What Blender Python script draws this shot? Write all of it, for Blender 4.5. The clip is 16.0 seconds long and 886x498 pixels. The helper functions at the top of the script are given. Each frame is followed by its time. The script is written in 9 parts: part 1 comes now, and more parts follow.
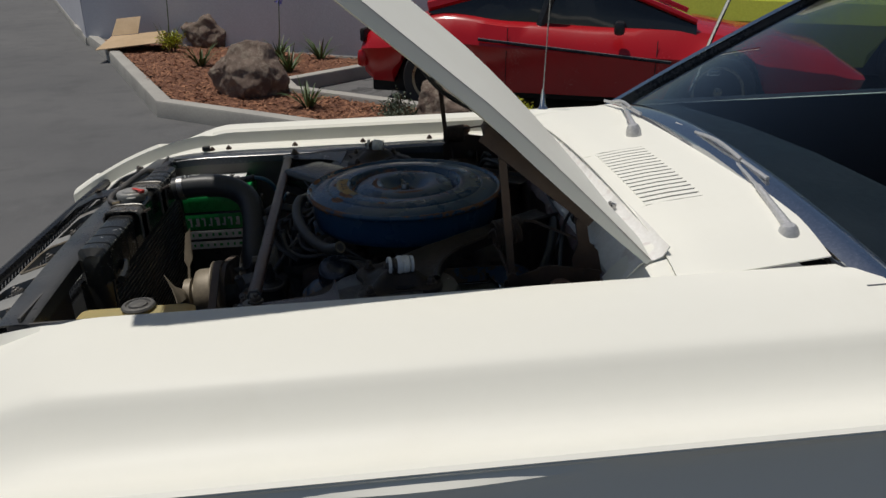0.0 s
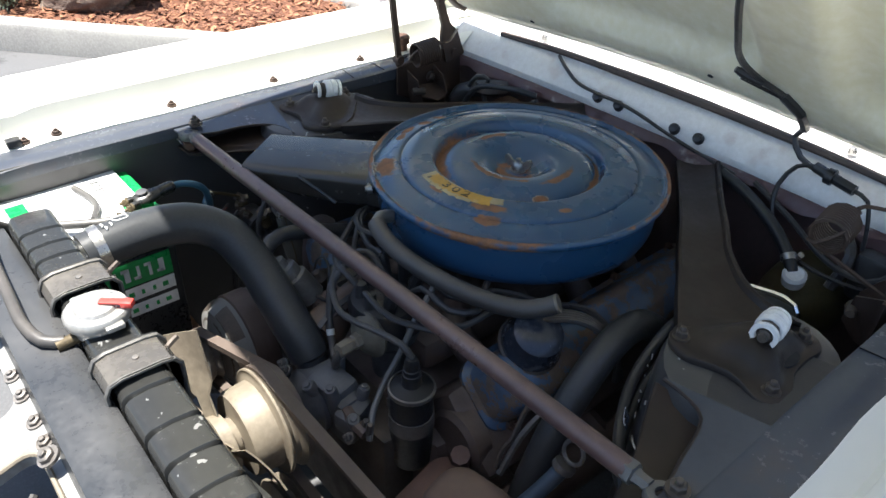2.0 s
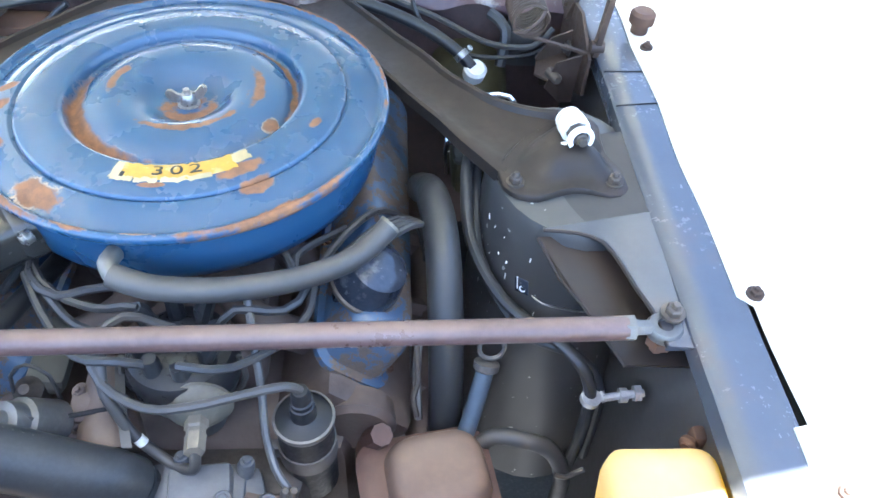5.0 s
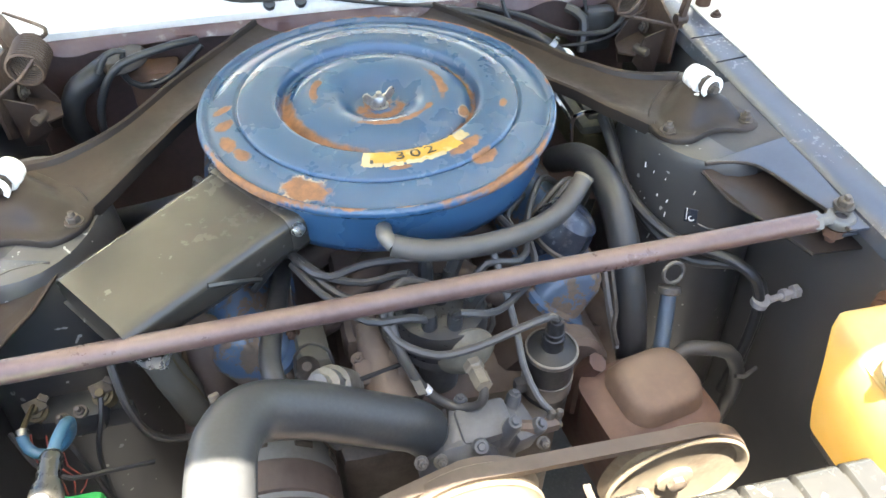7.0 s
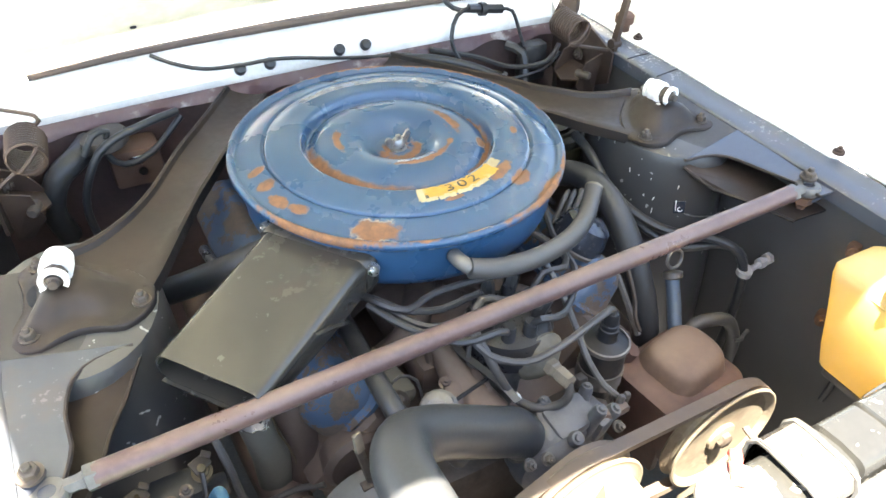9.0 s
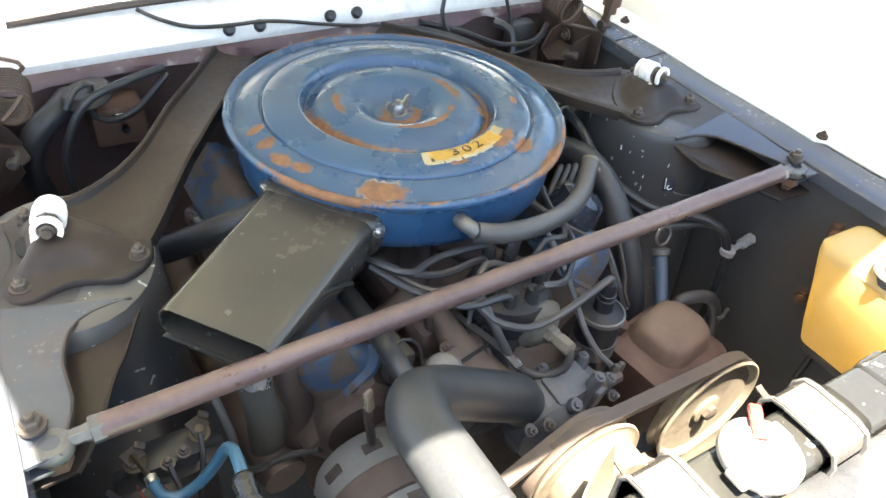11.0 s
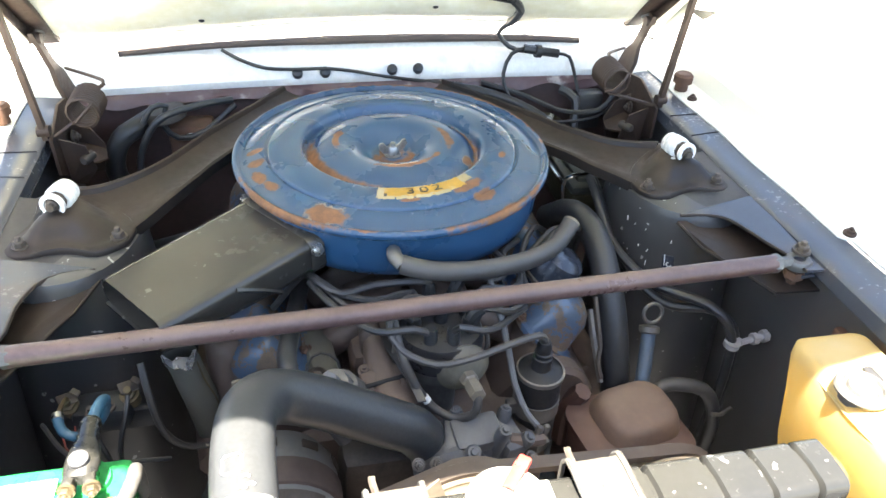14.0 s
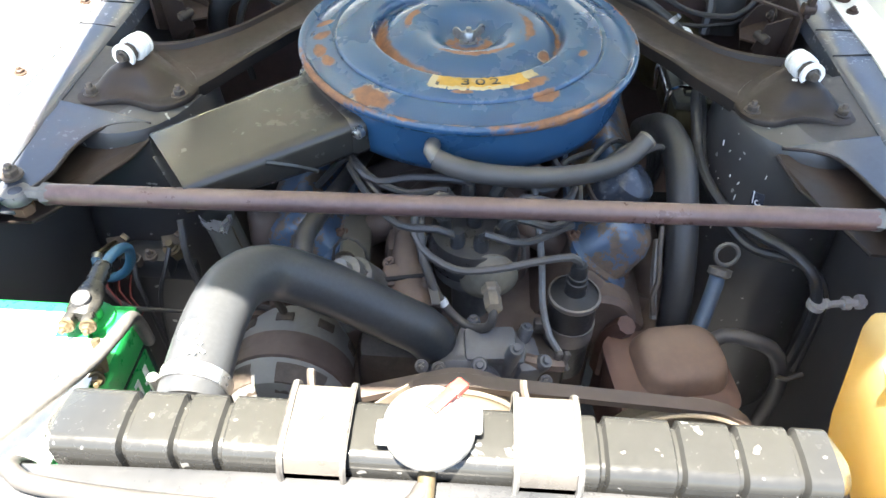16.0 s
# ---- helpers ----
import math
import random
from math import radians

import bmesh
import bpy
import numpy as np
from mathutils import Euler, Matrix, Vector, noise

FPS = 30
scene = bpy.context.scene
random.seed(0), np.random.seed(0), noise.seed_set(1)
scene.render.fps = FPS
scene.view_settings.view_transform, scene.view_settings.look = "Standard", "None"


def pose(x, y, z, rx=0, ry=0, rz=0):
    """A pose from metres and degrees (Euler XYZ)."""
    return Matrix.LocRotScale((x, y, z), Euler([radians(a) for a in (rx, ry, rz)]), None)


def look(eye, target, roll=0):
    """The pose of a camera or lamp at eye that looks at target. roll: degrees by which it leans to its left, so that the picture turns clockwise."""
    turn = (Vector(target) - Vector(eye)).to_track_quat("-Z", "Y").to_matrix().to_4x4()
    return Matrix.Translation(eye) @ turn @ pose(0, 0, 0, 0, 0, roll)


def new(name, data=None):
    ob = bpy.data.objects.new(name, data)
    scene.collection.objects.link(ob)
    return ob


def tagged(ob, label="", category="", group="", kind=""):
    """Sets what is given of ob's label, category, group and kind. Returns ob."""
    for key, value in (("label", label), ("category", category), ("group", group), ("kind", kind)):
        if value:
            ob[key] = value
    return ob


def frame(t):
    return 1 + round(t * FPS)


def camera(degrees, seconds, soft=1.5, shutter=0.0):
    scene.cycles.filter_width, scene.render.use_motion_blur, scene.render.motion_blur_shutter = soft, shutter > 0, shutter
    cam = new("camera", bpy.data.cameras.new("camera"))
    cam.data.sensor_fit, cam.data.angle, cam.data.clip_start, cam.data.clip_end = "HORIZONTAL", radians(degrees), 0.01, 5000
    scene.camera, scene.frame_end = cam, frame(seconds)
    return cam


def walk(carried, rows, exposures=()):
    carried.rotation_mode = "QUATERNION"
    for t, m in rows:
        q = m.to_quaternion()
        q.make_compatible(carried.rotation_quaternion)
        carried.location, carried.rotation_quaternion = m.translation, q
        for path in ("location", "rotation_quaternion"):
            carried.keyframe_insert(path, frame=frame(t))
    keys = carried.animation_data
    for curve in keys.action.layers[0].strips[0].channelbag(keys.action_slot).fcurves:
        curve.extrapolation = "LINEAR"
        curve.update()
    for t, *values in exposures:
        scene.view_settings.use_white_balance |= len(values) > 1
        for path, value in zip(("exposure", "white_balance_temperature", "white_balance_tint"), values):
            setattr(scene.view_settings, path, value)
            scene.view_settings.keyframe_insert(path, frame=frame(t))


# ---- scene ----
cam = camera(62.6, 16.0)
PATH = [
    (0, (1.487, -0.068, 1.373), (-0.354, 0.112, 0.612), -1.7),
    (0.5, (1.291, -0.325, 1.381), (-0.461, 0.177, 0.558), -1.2),
    (1, (1.053, -0.464, 1.357), (-0.558, 0.3, 0.45), -0.5),
    (1.5, (0.795, -0.576, 1.351), (-0.675, 0.359, 0.369), 2.8),
    (2, (0.611, -0.667, 1.377), (-0.632, 0.421, 0.249), 2.1),
    (2.5, (0.467, -0.701, 1.369), (-0.498, 0.495, 0.089), 5.1),
    (3, (0.331, -0.686, 1.388), (-0.343, 0.568, -0.017), 3.0),
    (3.5, (0.22, -0.707, 1.374), (-0.131, 0.639, -0.063), 2.1),
    (4, (0.219, -0.644, 1.356), (0.089, 0.707, -0.113), 2.9),
    (4.2, (0.221, -0.632, 1.352), (0.164, 0.702, -0.136), 3.7),
    (6.3, (0.061, -0.667, 1.376), (0.337, 0.743, -0.015), 2.4),
    (6.5, (0.018, -0.678, 1.373), (0.297, 0.729, -0.021), 2.0),
    (7, (-0.102, -0.73, 1.37), (0.247, 0.672, -0.012), 0.9),
    (7.5, (-0.144, -0.735, 1.369), (0.327, 0.648, 0.004), 1.9),
    (8, (-0.168, -0.678, 1.371), (0.385, 0.717, 0.048), 1.8),
    (8.5, (-0.249, -0.689, 1.38), (0.412, 0.679, 0.078), 1.1),
    (8.7, (-0.298, -0.703, 1.382), (0.427, 0.647, 0.096), 0.6),
    (10.8, (-0.403, -0.685, 1.359), (0.523, 0.566, 0.102), 7.7),
    (11, (-0.397, -0.686, 1.349), (0.498, 0.566, 0.072), 7.1),
    (11.5, (-0.385, -0.689, 1.334), (0.464, 0.519, -0.015), 6.3),
    (12, (-0.376, -0.697, 1.332), (0.48, 0.468, -0.05), 6.3),
    (12.5, (-0.343, -0.729, 1.33), (0.534, 0.407, -0.063), 4.6),
    (13, (-0.212, -0.795, 1.349), (0.465, 0.536, 0.019), 1.8),
    (13.5, (-0.138, -0.847, 1.358), (0.336, 0.657, 0.129), 2.5),
    (14, (-0.137, -0.852, 1.362), (0.258, 0.73, 0.203), 3.1),
    (14.5, (-0.064, -0.837, 1.366), (0.254, 0.779, 0.231), 5.0),
    (15, (0.008, -0.818, 1.371), (0.156, 0.769, 0.162), 7.1),
    (15.5, (0.011, -0.812, 1.368), (0.015, 0.718, 0.079), 2.9),
    (16, (0.01, -0.824, 1.34), (-0.053, 0.612, -0.051), 1.1),
]
EXPOSURE = [(0.0, -0.48, 6500, 10), (1.0, -0.16, 6450, 10), (1.5, 0.78, 6450, 10), (2.0, 1.95, 6300, 10), (2.5, 2.95, 6300, 10), (3.0, 3.78, 6100, 10), (3.5, 4.28, 5900, 10), (4.2, 4.58, 5850, 10),
            (6.5, 4.28, 6800, 10), (7.0, 4.38, 7400, 10), (8.0, 4.27, 7350, 10), (8.5, 4.32, 7400, 10), (11.0, 3.9, 7400, 10), (12.5, 3.85, 7300, 10), (13.0, 3.78, 7150, 10), (15.0, 3.88, 7000, 10), (16.0, 3.82, 6800, 10)]
walk(cam, [(t, look(eye, target, roll)) for t, eye, target, roll in PATH], EXPOSURE)
SKY, SUNLIGHT = 0.055, 4.3

# ---- light ----
world = bpy.data.worlds.new("sky")
scene.world = world
world.use_nodes = True
SUN = Vector((-0.102, -0.211, 0.972)).normalized()
wn = world.node_tree
sky = wn.nodes.new("ShaderNodeTexSky")
sky.sky_type, sky.sun_disc = "NISHITA", False
sky.sun_elevation = math.asin(SUN.z)
sky.sun_rotation = math.atan2(SUN.x, SUN.y)
wn.links.new(sky.outputs[0], wn.nodes["Background"].inputs[0])
wn.nodes["Background"].inputs[1].default_value = SKY
sun_data = bpy.data.lights.new("sun", "SUN")
sun_data.energy, sun_data.angle, sun_data.color = SUNLIGHT, radians(0.6), (1.0, 0.95, 0.87)
sun = new("sun", sun_data)
sun.rotation_euler = SUN.to_track_quat("Z", "Y").to_euler()


# ---- helpers of this scene ----
def thing(name, label, category, at=(0, 0, 0), group="", kind=""):
    ob = new(name)
    ob.location = at
    ob.empty_display_size = 0.05
    return tagged(ob, label, category, group, kind)


def to_mesh(name, bm, mat, flat=40.0):
    bmesh.ops.recalc_face_normals(bm, faces=bm.faces[:])
    me = bpy.data.meshes.new(name)
    bm.to_mesh(me)
    bm.free()
    me.materials.append(mat)
    me.polygons.foreach_set("use_smooth", [True] * len(me.polygons))
    me.set_sharp_from_angle(angle=radians(flat))
    return me


def part(name, bm, mat, parent, label="", flat=40.0, category=""):
    """Links a bmesh, in world places, as one mesh under a thing or under a part."""
    ob = new(name, to_mesh(name, bm, mat, flat))
    ob.parent = parent
    if parent.type == "EMPTY":
        ob.matrix_parent_inverse = Matrix.Translation(parent.location).inverted()
    return tagged(ob, label, category)


def solo(name, bm, mat, label, category, group="", kind="", flat=40.0):
    """Links a bmesh as a thing of one mesh."""
    return tagged(new(name, to_mesh(name, bm, mat, flat)), label, category, group, kind)


def join(*makers):
    bm = bmesh.new()
    for make, *args in makers:
        make(bm, *args)
    return bm


def box(bm, c, s, bevel=0.0, rot=(0, 0, 0), seg=2, taper=(1.0, 1.0)):
    """A box about c with sides s; taper: how far its top shrinks in x and y."""
    m = pose(*c, *rot)
    got = bmesh.ops.create_cube(bm, size=1.0)
    vs = got["verts"]
    for v in vs:
        k = taper if v.co.z > 0 else (1.0, 1.0)
        v.co = Vector((v.co.x * s[0] * k[0], v.co.y * s[1] * k[1], v.co.z * s[2]))
    if bevel > 0:
        es = list({e for v in vs for e in v.link_edges})
        out = bmesh.ops.bevel(bm, geom=es, offset=bevel, segments=seg, profile=0.5, affect="EDGES", clamp_overlap=True)
        vs = list({v for f in out["faces"] for v in f.verts} | {v for v in vs if v.is_valid})
    for v in vs:
        v.co = m @ v.co
    return vs


def turned(axis):
    """A turn that brings z onto the axis."""
    return Vector(axis).normalized().to_track_quat("Z", "Y").to_matrix().to_4x4()


def lathe(bm, at, axis, profile, seg=24, start=0.0, sweep=360.0, caps=True):
    """Turns (radius, height) pairs about an axis through a place."""
    m = Matrix.Translation(at) @ turned(axis)
    full = sweep >= 360.0
    rings = []
    for r, h in profile:
        if r < 1e-6 and full:
            rings.append([bm.verts.new(m @ Vector((0, 0, h)))])
        else:
            n = seg if full else seg + 1
            rings.append([bm.verts.new(m @ Vector((r * math.cos(a), r * math.sin(a), h))) for a in (radians(start + sweep * i / seg) for i in range(n))])
    for a, b in zip(rings, rings[1:]):
        n = max(len(a), len(b))
        for i in range(n if full else n - 1):
            j = (i + 1) % n
            quad = [a[i % len(a)], a[j % len(a)], b[j % len(b)], b[i % len(b)]]
            quad = list(dict.fromkeys(quad))
            if len(quad) > 2:
                bm.faces.new(quad)
    if full and caps:
        for ring in (rings[0], rings[-1]):
            if len(ring) > 2:
                bm.faces.new(ring)


def smooth_path(pts, step=0.012):
    """A Catmull-Rom line through the places."""
    p = [Vector(q) for q in pts]
    if len(p) < 3:
        return p
    p = [p[0] * 2 - p[1], *p, p[-1] * 2 - p[-2]]
    out = []
    for a, b, c, d in zip(p, p[1:], p[2:], p[3:]):
        n = max(2, int((c - b).length / step))
        for i in range(n):
            t = i / n
            out.append(0.5 * (2 * b + (c - a) * t + (2 * a - 5 * b + 4 * c - d) * t * t + (3 * b - a - 3 * c + d) * t ** 3))
    return [*out, p[-2]]


def tube(bm, pts, r, seg=10, smooth=True, step=0.012, radii=None):
    """A hose, pipe or wire along places; radii, if given, run evenly from its start to its end."""
    path = smooth_path(pts, step) if smooth else [Vector(q) for q in pts]
    up = None
    rings = []
    for i, p in enumerate(path):
        d = (path[min(i + 1, len(path) - 1)] - path[max(i - 1, 0)]).normalized()
        if up is None:
            up = d.orthogonal().normalized()
        up = (up - d * up.dot(d)).normalized()
        side = d.cross(up)
        k = r
        if radii:
            u = i / max(1, len(path) - 1) * (len(radii) - 1)
            j = min(int(u), len(radii) - 2)
            k = radii[j] + (radii[j + 1] - radii[j]) * (u - j)
        rings.append([bm.verts.new(p + (up * math.cos(a) + side * math.sin(a)) * k) for a in (math.tau * q / seg for q in range(seg))])
    for a, b in zip(rings, rings[1:]):
        for i in range(seg):
            bm.faces.new((a[i], a[(i + 1) % seg], b[(i + 1) % seg], b[i]))
    bm.faces.new(rings[0])
    bm.faces.new(rings[-1])


def loft(bm, rings, caps=True, closed=True):
    """Joins rings of places of equal count."""
    vs = [[bm.verts.new(p) for p in ring] for ring in rings]
    n = len(vs[0])
    for a, b in zip(vs, vs[1:]):
        for i in range(n if closed else n - 1):
            j = (i + 1) % n
            bm.faces.new((a[i], a[j], b[j], b[i]))
    if caps and closed:
        bm.faces.new(vs[0])
        bm.faces.new(vs[-1])
    return vs


def sheet(bm, rows, thick=0.0015, down=(0, 0, -1)):
    """A thin plate over a grid of places, with its thickness along down."""
    d = Vector(down) * thick
    top = [[bm.verts.new(p) for p in r] for r in rows]
    low = [[bm.verts.new(Vector(p) + d) for p in r] for r in rows]
    nr, nc = len(rows), len(rows[0])
    for i in range(nr - 1):
        for j in range(nc - 1):
            bm.faces.new((top[i][j], top[i][j + 1], top[i + 1][j + 1], top[i + 1][j]))
            bm.faces.new((low[i][j], low[i + 1][j], low[i + 1][j + 1], low[i][j + 1]))
    rim = [(0, j) for j in range(nc)] + [(i, nc - 1) for i in range(1, nr)] + [(nr - 1, j) for j in range(nc - 2, -1, -1)] + [(i, 0) for i in range(nr - 2, 0, -1)]
    for (i, j), (k, l) in zip(rim, rim[1:] + rim[:1]):
        bm.faces.new((top[i][j], low[i][j], low[k][l], top[k][l]))


def plate(bm, outline, thick, along=(0, 0, -1), bevel=0.0):
    """A flat piece with this outline, thickened along a direction."""
    d = Vector(along) * thick
    a = [bm.verts.new(p) for p in outline]
    b = [bm.verts.new(Vector(p) + d) for p in outline]
    bm.faces.new(a)
    bm.faces.new(b[::-1])
    for i in range(len(a)):
        j = (i + 1) % len(a)
        bm.faces.new((a[i], b[i], b[j], a[j]))


def nut(bm, at, axis=(0, 0, 1), r=0.007, h=0.006, washer=True):
    """A hexagon nut on its washer with the end of the bolt."""
    if washer:
        lathe(bm, at, axis, [(r * 1.45, -0.002), (r * 1.45, 0.0012), (r * 0.9, 0.0012)], 14)
    lathe(bm, at, axis, [(r, -0.001), (r * 1.03, 0.001), (r * 1.03, h * 0.85), (r * 0.85, h)], 6)
    lathe(bm, at, axis, [(r * 0.5, h * 0.5), (r * 0.5, h * 1.5), (r * 0.4, h * 1.6)], 8)


def clamp_band(bm, at, axis, r, w=0.010):
    """A worm-drive hose clamp with its screw."""
    lathe(bm, at, axis, [(r, -w / 2), (r + 0.0015, -w / 2), (r + 0.0015, w / 2), (r, w / 2)], 20)
    m = Matrix.Translation(at) @ turned(axis)
    c = m @ Vector((r + 0.004, 0, 0))
    lathe(bm, c, m.to_3x3() @ Vector((0, 1, 0)), [(0.0045, -0.009), (0.0045, 0.009)], 8)


def rounded(w, h, r, n=4):
    """The outline of a rounded rectangle about zero."""
    out = []
    for cx, cy, a0 in ((w / 2 - r, h / 2 - r, 0), (-w / 2 + r, h / 2 - r, 90), (-w / 2 + r, -h / 2 + r, 180), (w / 2 - r, -h / 2 + r, 270)):
        for i in range(n + 1):
            a = radians(a0 + 90 * i / n)
            out.append((cx + r * math.cos(a), cy + r * math.sin(a)))
    return out


def letters(name, text, size, m, mat, parent, depth=0.0004):
    """Raised lettering as a mesh of its own, lying in the plane of the pose m."""
    cu = bpy.data.curves.new(name, "FONT")
    cu.body, cu.size, cu.align_x, cu.align_y, cu.extrude = text, size, "CENTER", "CENTER", depth
    tmp = bpy.data.objects.new(name, cu)
    me = bpy.data.meshes.new_from_object(tmp)
    bpy.data.objects.remove(tmp)
    me.transform(m)
    me.materials.clear()
    me.materials.append(mat)
    ob = new(name, me)
    ob.parent = parent
    if parent.type == "EMPTY":
        ob.matrix_parent_inverse = Matrix.Translation(parent.location).inverted()
    return ob


# ---- materials ----
class Nodes:
    """Short ways to set and join shader nodes."""

    def __init__(self, name):
        self.mat = bpy.data.materials.new(name)
        self.mat.use_nodes = True
        self.t = self.mat.node_tree
        self.bsdf = self.t.nodes["Principled BSDF"]

    def add(self, kind, **sets):
        n = self.t.nodes.new(kind)
        for k, v in sets.items():
            n.inputs[k.replace("_", " ")].default_value = v
        return n

    def link(self, a, b):
        self.t.links.new(a, b)

    def put(self, key, value):
        if hasattr(value, "is_output"):
            self.link(value, self.bsdf.inputs[key])
        else:
            self.bsdf.inputs[key].default_value = value

    def coords(self):
        return self.add("ShaderNodeTexCoord").outputs["Object"]

    def noise(self, scale, detail=4.0, rough=0.6, vec=None, out=0):
        n = self.add("ShaderNodeTexNoise", Scale=scale, Detail=detail, Roughness=rough)
        self.link(vec if vec is not None else self.coords(), n.inputs["Vector"])
        return n.outputs[out]

    def ramp(self, fac, lo, hi, a=0.0, b=1.0):
        n = self.add("ShaderNodeMapRange")
        self.link(fac, n.inputs[0])
        for i, v in zip((1, 2, 3, 4), (lo, hi, a, b)):
            n.inputs[i].default_value = v
        return n.outputs[0]

    def mix(self, fac, a, b):
        n = self.t.nodes.new("ShaderNodeMix")
        n.data_type = "RGBA"
        for i, v in ((0, fac), (6, a), (7, b)):
            if hasattr(v, "is_output"):
                self.link(v, n.inputs[i])
            else:
                n.inputs[i].default_value = (*v, 1) if isinstance(v, tuple) else v
        return n.outputs[2]

    def math(self, op, a, b=0.0):
        n = self.t.nodes.new("ShaderNodeMath")
        n.operation = op
        for i, v in enumerate((a, b)):
            if hasattr(v, "is_output"):
                self.link(v, n.inputs[i])
            else:
                n.inputs[i].default_value = v
        return n.outputs[0]

    def bump(self, height, strength, distance=0.002):
        n = self.add("ShaderNodeBump", Strength=strength, Distance=distance)
        self.link(height, n.inputs["Height"])
        self.link(n.outputs[0], self.bsdf.inputs["Normal"])

    def random(self):
        return self.add("ShaderNodeObjectInfo").outputs["Random"]


def surface(name, col, col2, rough=0.5, metal=0.0, big=12.0, fine=160.0, bump=0.15, spread=0.15, dust=None, dusty=0.0, coat=0.0, spots=None, spotted=0.0, spot_scale=40.0, gloss=0.5, chips=0.0, grainy=0.35):
    """A worn surface: two colours by a broad cloud, a fine grain, dust on what faces up, and spots of a third colour."""
    n = Nodes(name)
    cloud, grain = n.noise(big, 3.5, 0.55), n.noise(fine, 3.0, 0.6)
    c = n.mix(n.ramp(cloud, 0.35, 0.68), col, col2)
    c = n.mix(n.math("MULTIPLY", n.ramp(grain, 0.4, 0.7), grainy), c, tuple(min(1.0, v * 1.5 + 0.01) for v in col))
    if spots:
        c = n.mix(n.math("MULTIPLY", n.ramp(n.noise(spot_scale, 4.0, 0.6), 0.56, 0.68), spotted), c, spots)
    if dust:
        geo = n.add("ShaderNodeNewGeometry").outputs["Normal"]
        sep = n.add("ShaderNodeSeparateXYZ")
        n.link(geo, sep.inputs[0])
        up = n.ramp(sep.outputs[2], 0.1, 1.0)
        f = n.math("MULTIPLY", n.math("MULTIPLY", up, n.ramp(n.noise(big * 1.3, 3.0, 0.5), 0.25, 0.70)), dusty)
        c = n.mix(f, c, dust)
    if chips:
        c = n.mix(n.math("MULTIPLY", n.ramp(n.noise(85.0, 2.0, 0.5), 0.705, 0.72), chips), c, (0.62, 0.62, 0.60))
    n.put("Base Color", c)
    n.put("Roughness", n.ramp(n.math("ADD", cloud, grain), 0.7, 1.3, max(0.03, rough - spread), min(1.0, rough + spread)))
    n.put("Metallic", metal)
    n.put("Specular IOR Level", gloss)
    if coat:
        n.put("Coat Weight", coat)
        n.put("Coat Roughness", 0.06)
    if bump:
        n.bump(n.math("ADD", n.math("MULTIPLY", grain, 0.5), cloud), bump)
    return n.mat


